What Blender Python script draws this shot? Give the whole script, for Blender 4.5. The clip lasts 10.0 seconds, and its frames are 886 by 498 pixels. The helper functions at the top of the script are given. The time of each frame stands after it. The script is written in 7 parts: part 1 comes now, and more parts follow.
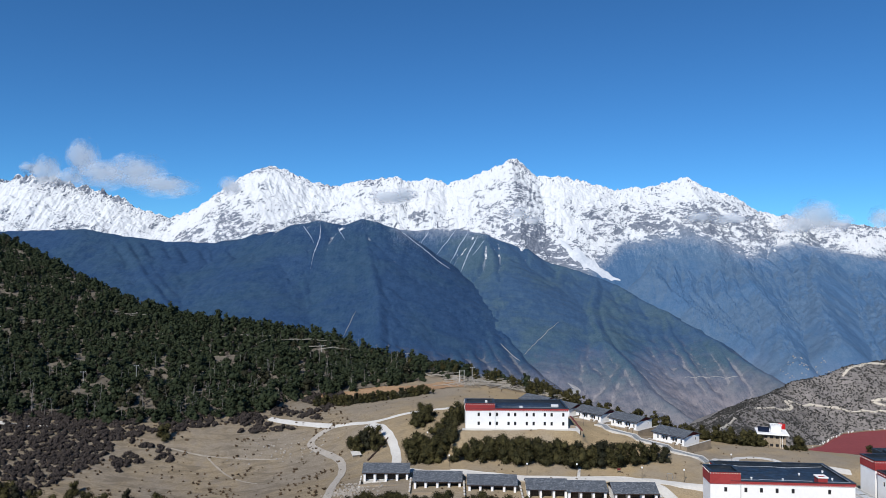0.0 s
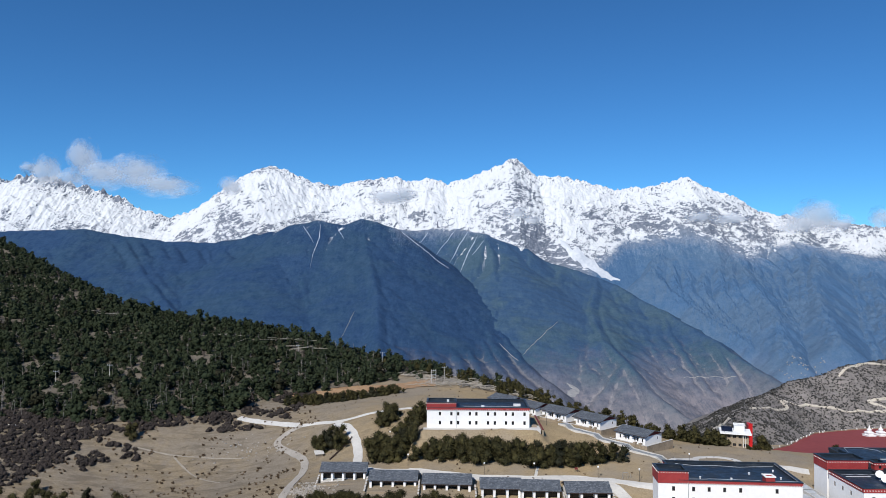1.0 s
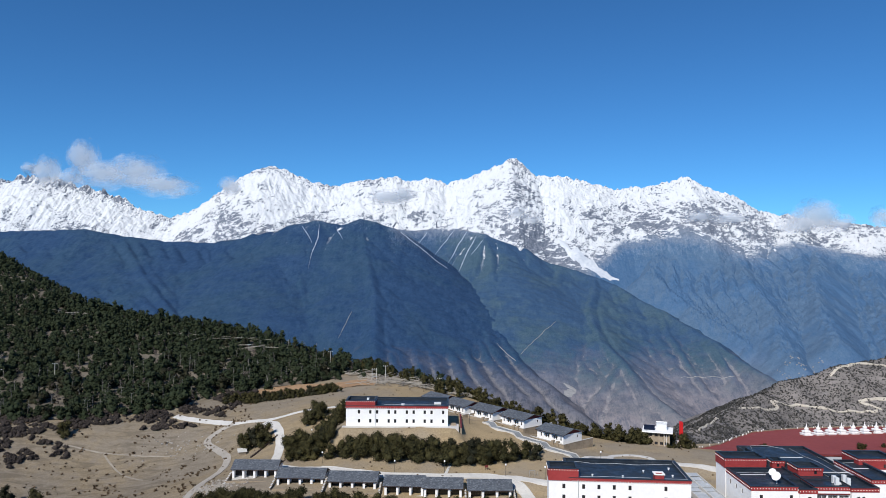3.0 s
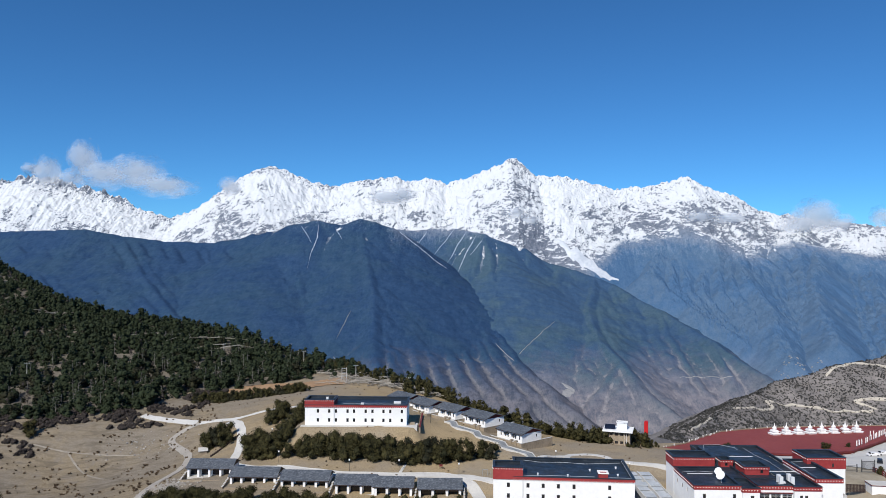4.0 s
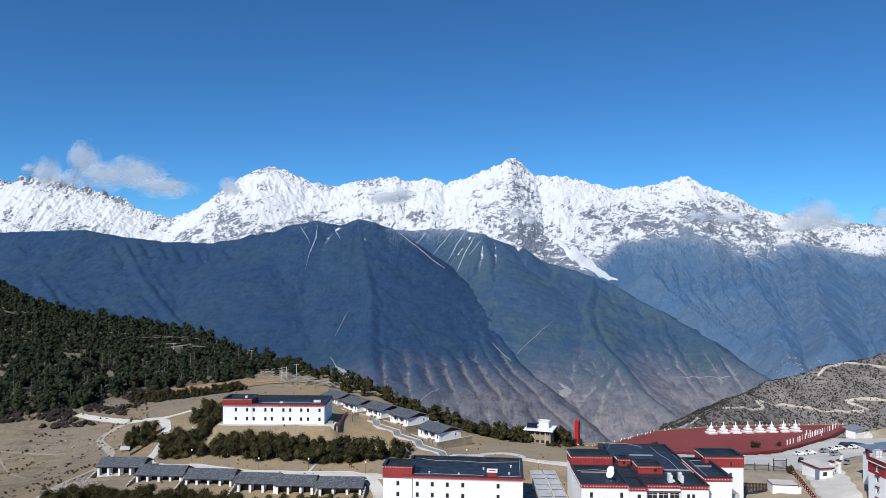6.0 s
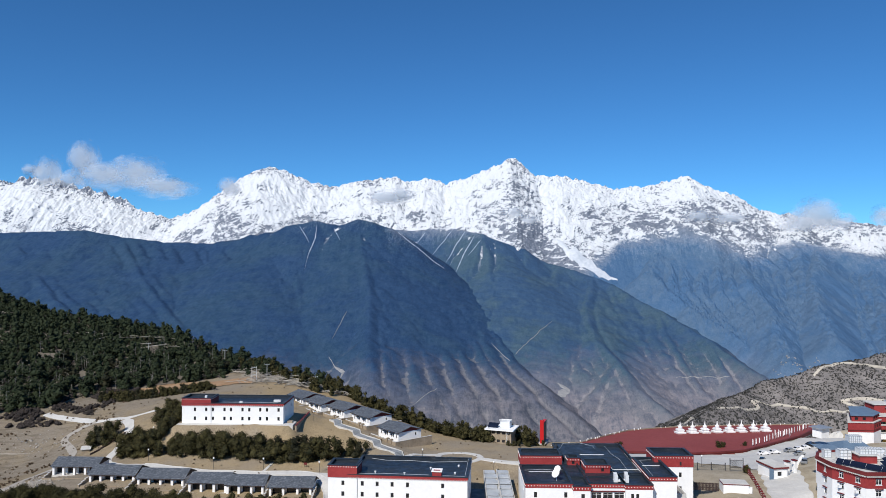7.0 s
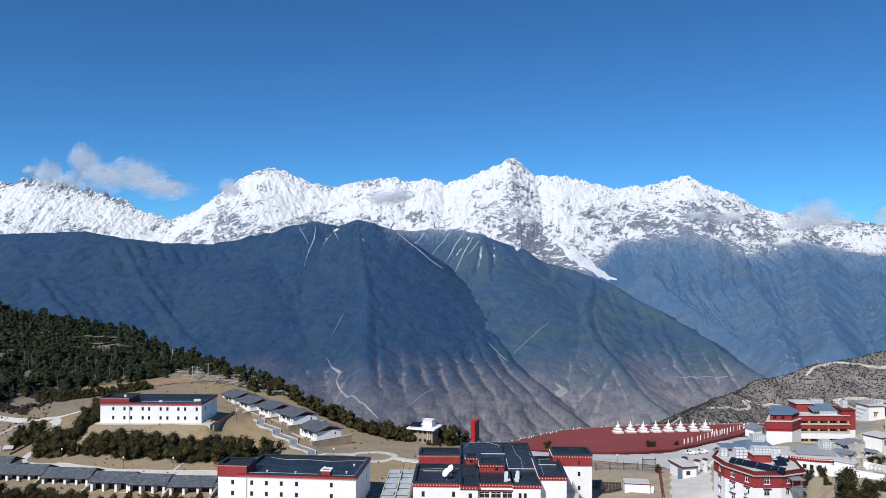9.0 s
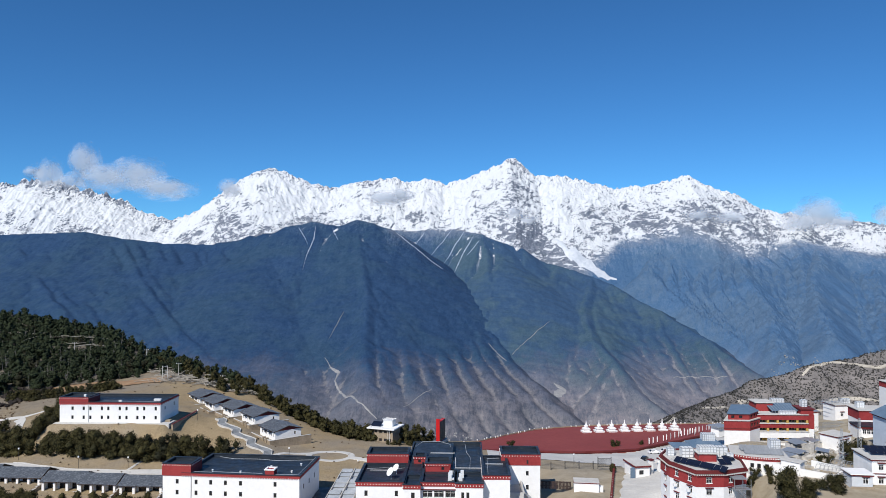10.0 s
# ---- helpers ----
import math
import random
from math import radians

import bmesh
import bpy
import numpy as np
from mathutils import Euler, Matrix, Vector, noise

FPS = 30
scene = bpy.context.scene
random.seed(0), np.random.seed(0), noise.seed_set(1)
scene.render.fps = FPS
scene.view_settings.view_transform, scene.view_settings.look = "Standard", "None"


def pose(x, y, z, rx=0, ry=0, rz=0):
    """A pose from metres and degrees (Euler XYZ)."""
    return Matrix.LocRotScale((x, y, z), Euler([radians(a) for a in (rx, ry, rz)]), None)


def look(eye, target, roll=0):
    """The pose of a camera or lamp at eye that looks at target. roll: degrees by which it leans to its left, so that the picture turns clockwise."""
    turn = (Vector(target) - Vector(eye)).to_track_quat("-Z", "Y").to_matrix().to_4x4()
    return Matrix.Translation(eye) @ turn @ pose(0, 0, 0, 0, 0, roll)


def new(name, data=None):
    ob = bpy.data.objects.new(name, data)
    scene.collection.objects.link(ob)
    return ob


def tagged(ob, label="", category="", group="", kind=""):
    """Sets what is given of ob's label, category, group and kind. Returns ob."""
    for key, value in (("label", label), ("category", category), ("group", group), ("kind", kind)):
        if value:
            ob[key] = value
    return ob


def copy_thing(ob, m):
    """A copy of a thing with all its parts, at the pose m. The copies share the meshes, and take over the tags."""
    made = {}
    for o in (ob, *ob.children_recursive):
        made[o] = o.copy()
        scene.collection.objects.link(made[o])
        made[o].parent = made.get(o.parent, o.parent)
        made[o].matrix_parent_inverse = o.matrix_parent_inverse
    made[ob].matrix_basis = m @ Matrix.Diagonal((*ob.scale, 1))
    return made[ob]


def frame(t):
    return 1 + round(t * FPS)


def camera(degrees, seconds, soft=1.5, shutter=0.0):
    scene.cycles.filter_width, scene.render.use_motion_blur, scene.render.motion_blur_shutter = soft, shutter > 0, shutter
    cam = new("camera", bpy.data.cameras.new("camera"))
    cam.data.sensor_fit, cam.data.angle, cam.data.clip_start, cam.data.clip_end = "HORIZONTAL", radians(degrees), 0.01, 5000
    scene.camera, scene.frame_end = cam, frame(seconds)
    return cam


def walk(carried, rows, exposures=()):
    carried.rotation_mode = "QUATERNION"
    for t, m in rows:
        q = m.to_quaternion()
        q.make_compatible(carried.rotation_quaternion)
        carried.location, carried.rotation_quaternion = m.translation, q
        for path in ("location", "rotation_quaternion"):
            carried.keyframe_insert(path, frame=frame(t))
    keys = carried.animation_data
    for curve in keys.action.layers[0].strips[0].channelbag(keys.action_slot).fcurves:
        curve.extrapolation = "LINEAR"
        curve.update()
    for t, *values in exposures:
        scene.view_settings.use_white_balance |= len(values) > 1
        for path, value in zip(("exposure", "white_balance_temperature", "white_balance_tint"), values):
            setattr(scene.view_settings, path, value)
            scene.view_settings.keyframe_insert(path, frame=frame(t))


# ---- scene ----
PATH = [
    (0.0, 0.686, -0.105, 70.032, 90.976, -0.327, -0.017),
    (0.5, 7.782, -0.216, 69.986, 90.973, -0.329, 0.070),
    (1.0, 15.046, -0.402, 69.936, 90.971, -0.329, 0.156),
    (1.5, 22.446, -0.628, 69.882, 90.969, -0.327, 0.241),
    (2.0, 29.950, -0.863, 69.825, 90.967, -0.323, 0.326),
    (2.5, 37.531, -1.081, 69.762, 90.967, -0.317, 0.411),
    (3.0, 45.167, -1.261, 69.695, 90.967, -0.309, 0.496),
    (3.5, 52.834, -1.383, 69.622, 90.967, -0.300, 0.580),
    (4.0, 60.518, -1.436, 69.542, 90.968, -0.288, 0.665),
    (4.5, 68.203, -1.408, 69.457, 90.970, -0.274, 0.750),
    (5.0, 75.878, -1.296, 69.364, 90.972, -0.258, 0.836),
    (5.5, 83.536, -1.097, 69.264, 90.975, -0.240, 0.922),
    (6.0, 91.173, -0.815, 69.157, 90.979, -0.221, 1.010),
    (6.5, 98.787, -0.458, 69.041, 90.983, -0.199, 1.098),
    (7.0, 106.380, -0.037, 68.916, 90.988, -0.175, 1.187),
    (7.5, 113.959, 0.433, 68.782, 90.993, -0.149, 1.278),
    (8.0, 121.531, 0.931, 68.639, 91.000, -0.122, 1.369),
    (8.5, 129.108, 1.433, 68.485, 91.006, -0.092, 1.463),
    (9.0, 136.706, 1.910, 68.321, 91.013, -0.060, 1.558),
    (9.5, 144.343, 2.330, 68.146, 91.021, -0.027, 1.655),
    (10.0, 152.041, 2.657, 67.959, 91.030, 0.009, 1.755),
]
cam = camera(63.1, 10.0, soft=0.7)
walk(cam, [(row[0], pose(*row[1:])) for row in PATH])

# ---- world, sun, exposure ----
world = bpy.data.worlds.new("sky")
scene.world = world
world.use_nodes = True
wn, wl = world.node_tree.nodes, world.node_tree.links
sky = wn.new("ShaderNodeTexSky")
sky.sky_type = "NISHITA"
sky.sun_disc = False
SUN_EL, SUN_AZ = radians(43), radians(207)      # compass turn of the sun from +y, clockwise
sky.sun_elevation, sky.sun_rotation = SUN_EL, SUN_AZ
sky.altitude, sky.air_density, sky.dust_density, sky.ozone_density = 3400, 1.0, 0.35, 4.0
wn["Background"].inputs["Strength"].default_value = 0.09
deep = wn.new("ShaderNodeMix")                    # the deep blue of thin, dry air
deep.data_type, deep.blend_type = "RGBA", "MULTIPLY"
deep.inputs["Factor"].default_value = 1.0
deep.inputs["B"].default_value = (0.445, 0.96, 1.29, 1)
wl.new(sky.outputs["Color"], deep.inputs["A"])
wl.new(deep.outputs["Result"], wn["Background"].inputs["Color"])
sun = new("sun", bpy.data.lights.new("sun", "SUN"))
sun.data.energy, sun.data.angle, sun.data.color = 4.8, radians(0.53), (1.0, 0.95, 0.88)
toward = Vector((math.sin(SUN_AZ) * math.cos(SUN_EL), math.cos(SUN_AZ) * math.cos(SUN_EL), math.sin(SUN_EL)))
sun.matrix_basis = look((0, 0, 300), Vector((0, 0, 300)) - toward)
scene.view_settings.exposure = 0.0

# ---- materials ----
def material(name, rough=0.8, metal=0.0, spec=0.3):
    m = bpy.data.materials.new(name)
    m.use_nodes = True
    b = m.node_tree.nodes["Principled BSDF"]
    b.inputs["Roughness"].default_value, b.inputs["Metallic"].default_value = rough, metal
    b.inputs["Specular IOR Level"].default_value = spec
    return m, m.node_tree.nodes, m.node_tree.links, b


def noise_of(n, l, scale, detail=4, rough=0.6, coords="Object", stretch=None, dist=0.0):
    tc = n.new("ShaderNodeTexCoord")
    nz = n.new("ShaderNodeTexNoise")
    nz.inputs["Scale"].default_value, nz.inputs["Detail"].default_value = scale, detail
    nz.inputs["Roughness"].default_value, nz.inputs["Distortion"].default_value = rough, dist
    if stretch:
        mp = n.new("ShaderNodeMapping")
        mp.inputs["Scale"].default_value = stretch
        l.new(tc.outputs[coords], mp.inputs["Vector"])
        l.new(mp.outputs["Vector"], nz.inputs["Vector"])
    else:
        l.new(tc.outputs[coords], nz.inputs["Vector"])
    return nz.outputs["Fac"]


def ramp(n, l, fac, *stops):
    r = n.new("ShaderNodeValToRGB")
    e = r.color_ramp.elements
    while len(e) < len(stops):
        e.new(0.5)
    for el, (p, c) in zip(e, stops):
        el.position = p
        el.color = (*c, 1) if len(c) == 3 else c
    l.new(fac, r.inputs["Fac"])
    return r.outputs["Color"]


def mixed(n, l, fac, a, b, kind="MIX"):
    x = n.new("ShaderNodeMix")
    x.data_type, x.blend_type = "RGBA", kind
    for s, v in ((x.inputs["Factor"], fac), (x.inputs["A"], a), (x.inputs["B"], b)):
        if hasattr(v, "is_linked"):
            l.new(v, s)
        elif isinstance(v, (int, float)):
            s.default_value = v
        else:
            s.default_value = (*v, 1)
    return x.outputs["Result"]


def sums(n, l, op, a, b):
    x = n.new("ShaderNodeMath")
    x.operation = op
    for s, v in ((x.inputs[0], a), (x.inputs[1], b)):
        if hasattr(v, "is_linked"):
            l.new(v, s)
        else:
            s.default_value = v
    return x.outputs[0]


def bumped(n, l, b, fac, strength, dist):
    u = n.new("ShaderNodeBump")
    u.inputs["Strength"].default_value, u.inputs["Distance"].default_value = strength, dist
    l.new(fac, u.inputs["Height"])
    l.new(u.outputs["Normal"], b.inputs["Normal"])


def surface(name, dark, light, fine=3.0, broad=0.15, rough=0.8, bump=0.2, dist=0.02, metal=0.0, spec=0.3, each=0.0, stretch=None):
    """A matt material with grain and broad stains between two colours; each: how far single pieces differ."""
    m, n, l, b = material(name, rough, metal, spec)
    g = noise_of(n, l, fine, 5, 0.65, stretch=stretch)
    w = noise_of(n, l, broad, 3, 0.6)
    f = sums(n, l, "ADD", sums(n, l, "MULTIPLY", g, 0.5), sums(n, l, "MULTIPLY", w, 0.5))
    c = ramp(n, l, f, (0.32, dark), (0.68, light))
    if each:
        oi = n.new("ShaderNodeObjectInfo")
        v = sums(n, l, "ADD", sums(n, l, "MULTIPLY", oi.outputs["Random"], each), 1 - each / 2)
        hs = n.new("ShaderNodeHueSaturation")
        l.new(v, hs.inputs["Value"])
        l.new(c, hs.inputs["Color"])
        c = hs.outputs["Color"]
    l.new(c, b.inputs["Base Color"])
    bumped(n, l, b, g, bump, dist)
    return m


def leafage(name, dark, light):
    m, n, l, b = material(name, 0.75, 0, 0.15)
    geo = n.new("ShaderNodeNewGeometry")
    oi = n.new("ShaderNodeObjectInfo")
    f = sums(n, l, "ADD", sums(n, l, "MULTIPLY", geo.outputs["Random Per Island"], 0.7), sums(n, l, "MULTIPLY", oi.outputs["Random"], 0.3))
    l.new(ramp(n, l, f, (0.0, dark), (0.55, tuple((p + q) / 2 for p, q in zip(dark, light))), (1.0, light)), b.inputs["Base Color"])
    return m


WHITE = surface("white_limewash", (0.74, 0.74, 0.73), (0.86, 0.86, 0.85), 0.9, 0.12, 0.85, 0.15, 0.02)
RED = surface("red_ochre_paint", (0.22, 0.024, 0.025), (0.33, 0.046, 0.046), 1.2, 0.2, 0.75, 0.2, 0.02)
MAROON = surface("dark_red_trim", (0.10, 0.015, 0.015), (0.17, 0.03, 0.03), 1.5, 0.3, 0.7)
m, n, l, b = material("dark_bitumen_roofing", 0.5, 0, 0.35)
sheets = noise_of(n, l, 0.5, 5, 0.7, stretch=(0.35, 3.0, 1.0))
pools, grit = noise_of(n, l, 0.35, 5, 0.7), noise_of(n, l, 5.0, 4, 0.7)
c = ramp(n, l, sheets, (0.35, (0.010, 0.015, 0.022)), (0.62, (0.026, 0.036, 0.050)), (0.74, (0.060, 0.075, 0.092)))
c = mixed(n, l, ramp(n, l, pools, (0.58, (0, 0, 0)), (0.72, (0.55, 0.55, 0.55))), c, (0.085, 0.095, 0.105))
l.new(c, b.inputs["Base Color"])
l.new(ramp(n, l, pools, (0.35, (0.32, 0.32, 0.32)), (0.65, (0.62, 0.62, 0.62))), b.inputs["Roughness"])
bumped(n, l, b, grit, 0.25, 0.02)
ROOFING = m
DARKGLASS = surface("dark_window_glass", (0.012, 0.014, 0.018), (0.03, 0.034, 0.04), 0.5, 0.3, 0.12, 0.0, 0.0, spec=0.6)
CONCRETE = surface("pale_concrete", (0.44, 0.43, 0.41), (0.60, 0.59, 0.56), 1.2, 0.1, 0.85)
STONE = surface("tan_rubble_stone", (0.20, 0.16, 0.11), (0.38, 0.31, 0.23), 1.6, 0.3, 0.9, 0.6, 0.08)
METAL = surface("grey_galvanised_metal", (0.30, 0.32, 0.34), (0.48, 0.50, 0.52), 1.0, 0.2, 0.45, 0.1, 0.01, metal=0.5)
BLUEROOF = surface("blue_steel_roofing", (0.085, 0.135, 0.20), (0.15, 0.215, 0.29), 0.9, 0.15, 0.5, 0.1, 0.01)
GRAVEL = surface("pale_gravel", (0.26, 0.24, 0.21), (0.40, 0.37, 0.33), 1.5, 0.12, 0.95, 0.4, 0.05)
PLAT = surface("brick_red_paving", (0.19, 0.036, 0.034), (0.26, 0.058, 0.052), 0.6, 0.05, 0.8, 0.15, 0.02)

# ---- noise on arrays ----
def lattice(ix, iy, seed):
    h = (ix.astype(np.int64) * 374761393 + iy.astype(np.int64) * 668265263 + seed * 974711) & 0x7FFFFFFF
    h = ((h ^ (h >> 13)) * 1274126177) & 0x7FFFFFFF
    return ((h ^ (h >> 16)) & 0xFFFF) / 65535.0 * 6.2831853


def perlin(x, y, seed=0):
    ix, iy = np.floor(x), np.floor(y)
    fx, fy = x - ix, y - iy
    u, v = fx ** 3 * (fx * (6 * fx - 15) + 10), fy ** 3 * (fy * (6 * fy - 15) + 10)
    r = []
    for dx, dy in ((0, 0), (1, 0), (0, 1), (1, 1)):
        a = lattice(ix + dx, iy + dy, seed)
        r.append(np.cos(a) * (fx - dx) + np.sin(a) * (fy - dy))
    return 1.4 * ((r[0] * (1 - u) + r[1] * u) * (1 - v) + (r[2] * (1 - u) + r[3] * u) * v)


def fbm(x, y, octaves=5, seed=0, gain=0.5, ridged=False):
    t, a, s = 0.0, 1.0, 0.0
    for k in range(octaves):
        p = perlin(x * 2.03 ** k, y * 2.03 ** k, seed + 17 * k)
        t = t + a * ((1 - 2 * np.abs(p)) if ridged else p)
        s, a = s + a, a * gain
    return t / s


def smooth(a, b, v):
    u = np.clip((v - a) / (b - a), 0, 1)
    return u * u * (3 - 2 * u)


def sheet(name, xs, ys, height, mat):
    """A ground sheet over the grid xs, ys."""
    X, Y = np.meshgrid(xs, ys)
    Z = height(X, Y)
    nx, ny = len(xs), len(ys)
    i = (np.arange(ny - 1)[:, None] * nx + np.arange(nx - 1)[None, :]).ravel()
    f = np.stack([i, i + 1, i + nx + 1, i + nx], 1)
    me = bpy.data.meshes.new(name)
    me.from_pydata(np.stack([X.ravel(), Y.ravel(), Z.ravel()], 1).tolist(), [], f.tolist())
    me.materials.append(mat)
    me.shade_smooth()
    return new(name, me)


# ---- the shelf on which the place stands: levels of its landforms ----
WEST = {"meadow": (-97, 285, -7.8), "meadow_foot": (-70, 266, -10.9), "meadow_bank": (-125, 282, -4.8), "thicket": (-119, 314, 0.6),
        "track_edge": (-103, 298, -1), "wood_clearing": (-164, 348, 10), "lower_track": (-166, 295, 1), "bend": (-43, 283, -2.8),
        "junction": (-46, 300, 1.8), "hedge_bank": (-41, 342, 7), "gully": (-100, 180, -15), "gully_west": (-200, 200, -8), "wood_edge": (-100, 372, 11),
        "wood": (-82, 436, 20), "wood_top": (-155, 455, 24), "wood_west": (-224, 479, 31), "shoulder": (-300, 560, 57), "summit": (-376, 610, 80), "west_bank": (-300, 330, 22),
        "hut_bank": (-30, 264, -1.9), "stone_apron": (-27, 226, -1)}
MIDDLE = {"log_yard": (1, 326, 11), "mast_knoll": (10, 343, 12.5), "plateau_back": (30, 290, 11.5), "court": (50, 272, 10.3), "tree_belt": (43, 240, 2.9), "gate_walk": (56, 285, 7),
          "stair_foot": (88, 238, 4.4), "stair_head": (59, 273, 8.5), "stair_middle": (71, 257, 6.1), "terrace": (93, 251, 3.6), "lawn": (105, 252, 3),
          "brow": (123, 262, 2.8), "yard": (112, 222, 2.5), "villa_end": (58, 208, 0.3), "villa_middle": (20, 216, 0.2), "villa_start": (-17, 228, -0.3),
          "drive": (-2, 244, 1.5), "plateau_west": (-20, 283, 6), "front": (0, 120, -8), "front_middle": (120, 100, -6), "lodge_front": (90, 170, 0),
          "belt_west": (5, 240, 2.6)}
EAST = {"sign": (141, 298, -5.4), "bay": (224, 281, -4), "lawn_fence": (194, 231, 2.2), "lawn_east": (182, 209, 2.6), "gate": (204, 224, 2.1),
        "rim": (268, 345, -8), "lot": (246, 281, -3.5), "street_mid": (212, 238, 1.3), "street_top": (218, 257, -1.6), "lot_front": (233, 267, -2.5), "red_lodge": (262, 240, 7.5), "lodge_west": (243, 242, 9.5), "bank": (229, 181, 11.5), "wall_foot": (240, 195, 12),
        "east_end": (300, 295, 4), "hotel_front": (150, 180, 1), "street": (205, 190, 1), "near_east": (265, 120, 13.5), "pale_house": (249, 183, 12.3), "right_house": (257, 187, 12.2), "lane": (200, 205, 1.6), "store_front": (186, 203, 2.7), "store_bank": (180, 201, 2.4),
        "far_east": (380, 250, 14)}
SPOTS = np.array([*WEST.values(), *MIDDLE.values(), *EAST.values()], float)


def plate(d2):
    return d2 * np.log(d2 + 1e-9)


def solved():
    k = len(SPOTS)
    d2 = ((SPOTS[:, None, :2] - SPOTS[None, :, :2]) ** 2).sum(-1) / 1e4
    tail = np.c_[np.ones(k), SPOTS[:, :2] / 100]
    m = np.zeros((k + 3, k + 3))
    m[:k, :k], m[:k, k:], m[k:, :k] = plate(d2) + 0.002 * np.eye(k), tail, tail.T
    return np.linalg.solve(m, np.r_[SPOTS[:, 2], 0, 0, 0])


SPLINE = solved()
BROW = ((-420, 660), (-226, 520), (-83, 455), (10, 368), (60, 324), (83, 298), (97, 281), (110, 268), (119, 263), (128, 266), (134, 288), (141, 302), (165, 306), (205, 312), (250, 318), (285, 318), (312, 318), (345, 290), (400, 200), (600, 90))


def shelf(X, Y):
    x, y = np.clip(X, -420, 400), np.clip(Y, 90, 640)
    z = SPLINE[-3] + SPLINE[-2] * x / 100 + SPLINE[-1] * y / 100
    for (sx, sy, _), c in zip(SPOTS, SPLINE):
        z = z + c * plate(((x - sx) ** 2 + (y - sy) ** 2) / 1e4)
    return z


# level pads under buildings: x0, x1, y0, y1, level, soft edge
PADS = ((7, 47, 250.5, 272, 11.4, 6), (68, 114, 180, 212, 0.0, 8), (120, 178, 180, 232, 0.6, 7), (203, 225, 180, 206, 1.6, 4))


def ground_z(X, Y):
    X, Y = np.asarray(X, float), np.asarray(Y, float)
    yb = np.interp(X, [p[0] for p in BROW], [p[1] for p in BROW])
    z = shelf(X, np.minimum(Y, yb))
    for x0, x1, y0, y1, level, soft in PADS:
        w = smooth(-soft, 0, np.minimum(np.minimum(X - x0, x1 - X), np.minimum(Y - y0, y1 - Y)))
        z = z + (level - z) * w
    # lawn drawn level with the stairway
    u = np.clip(((X - 58.6) * 29.6 - (Y - 273) * 35.4) / 2129.3, 0, 1)
    w = smooth(9, 3, np.hypot(X - 58.6 - 29.6 * u, Y - 273 + 35.4 * u))
    z = z + (8.75 - 4.15 * u - z) * w
    # the red viewing terrace, which leans away
    px, py = (X - 215) / 78, (Y - 312) / 44
    w = smooth(1.10, 1.0, np.hypot(px, py)) * smooth(272, 282, Y)
    z = z + (-5.1 - 0.07 * (Y - 281) - z) * w
    d = np.maximum(0, Y - yb)
    z = z - 0.62 * d * d / (d + 22)
    z = z + 0.35 * fbm(X / 21, Y / 21, 4, 3) + (0.25 + 0.012 * d) * fbm(X / 6, Y / 6, 3, 9)
    return np.maximum(z, -760)


def zat(x, y):
    return float(ground_z(x, y))


def spaced(a, b, step, far_a, far_b):
    core = np.arange(a, b + step, step)
    out, v, s = [], a, step
    while v > far_a:
        s *= 1.22
        v -= s
        out.append(v)
    hi, v, s = [], core[-1], step
    while v < far_b:
        s *= 1.22
        v += s
        hi.append(v)
    return np.r_[out[::-1], core, hi]


m, n, l, b = material("dry_mountain_grass", 0.95, 0, 0.1)
fine, mid, broad = noise_of(n, l, 2.2, 6, 0.75), noise_of(n, l, 0.22, 5, 0.65), noise_of(n, l, 0.03, 4, 0.6)
dry = ramp(n, l, fine, (0.3, (0.212, 0.158, 0.090)), (0.7, (0.405, 0.320, 0.198)))
bare = ramp(n, l, fine, (0.3, (0.185, 0.155, 0.116)), (0.7, (0.34, 0.290, 0.222)))
rust = ramp(n, l, fine, (0.3, (0.085, 0.064, 0.045)), (0.7, (0.18, 0.138, 0.095)))
c = mixed(n, l, ramp(n, l, broad, (0.42, (0, 0, 0)), (0.6, (1, 1, 1))), dry, bare)
lawn = mixed(n, l, ramp(n, l, mid, (0.5, (0, 0, 0)), (0.75, (0.4, 0.4, 0.4))), c, rust)
c = mixed(n, l, ramp(n, l, mid, (0.47, (0, 0, 0)), (0.66, (0.85, 0.85, 0.85))), c, rust)
c = mixed(n, l, ramp(n, l, noise_of(n, l, 0.7, 6, 0.75), (0.54, (0, 0, 0)), (0.70, (0.6, 0.6, 0.6))), c, rust)
geo, sep = n.new("ShaderNodeNewGeometry"), n.new("ShaderNodeSeparateXYZ")
l.new(geo.outputs["Position"], sep.inputs[0])
east = n.new("ShaderNodeMapRange")                 # greyer meadow in the west, yellower lawns in the east
east.inputs["From Min"].default_value, east.inputs["From Max"].default_value = -60, 30
l.new(sep.outputs["X"], east.inputs["Value"])
sward = ramp(n, l, noise_of(n, l, 0.24, 7, 0.72, stretch=(0.45, 1.5, 1.0), dist=0.6), (0.46, (0, 0, 0)), (0.60, (0.6, 0.6, 0.6)))
c = mixed(n, l, east.outputs["Result"], mixed(n, l, sward, mixed(n, l, 0.5, c, ramp(n, l, sums(n, l, "ADD", sums(n, l, "MULTIPLY", mid, 0.6), sums(n, l, "MULTIPLY", fine, 0.4)), (0.38, (0.075, 0.064, 0.052)), (0.62, (0.27, 0.245, 0.208)))), (0.105, 0.088, 0.066)), lawn)
sandy = n.new("ShaderNodeMapRange")
sandy.inputs["From Min"].default_value, sandy.inputs["From Max"].default_value = 145, 200
sandy.inputs["To Max"].default_value = 0.75
l.new(sep.outputs["X"], sandy.inputs["Value"])
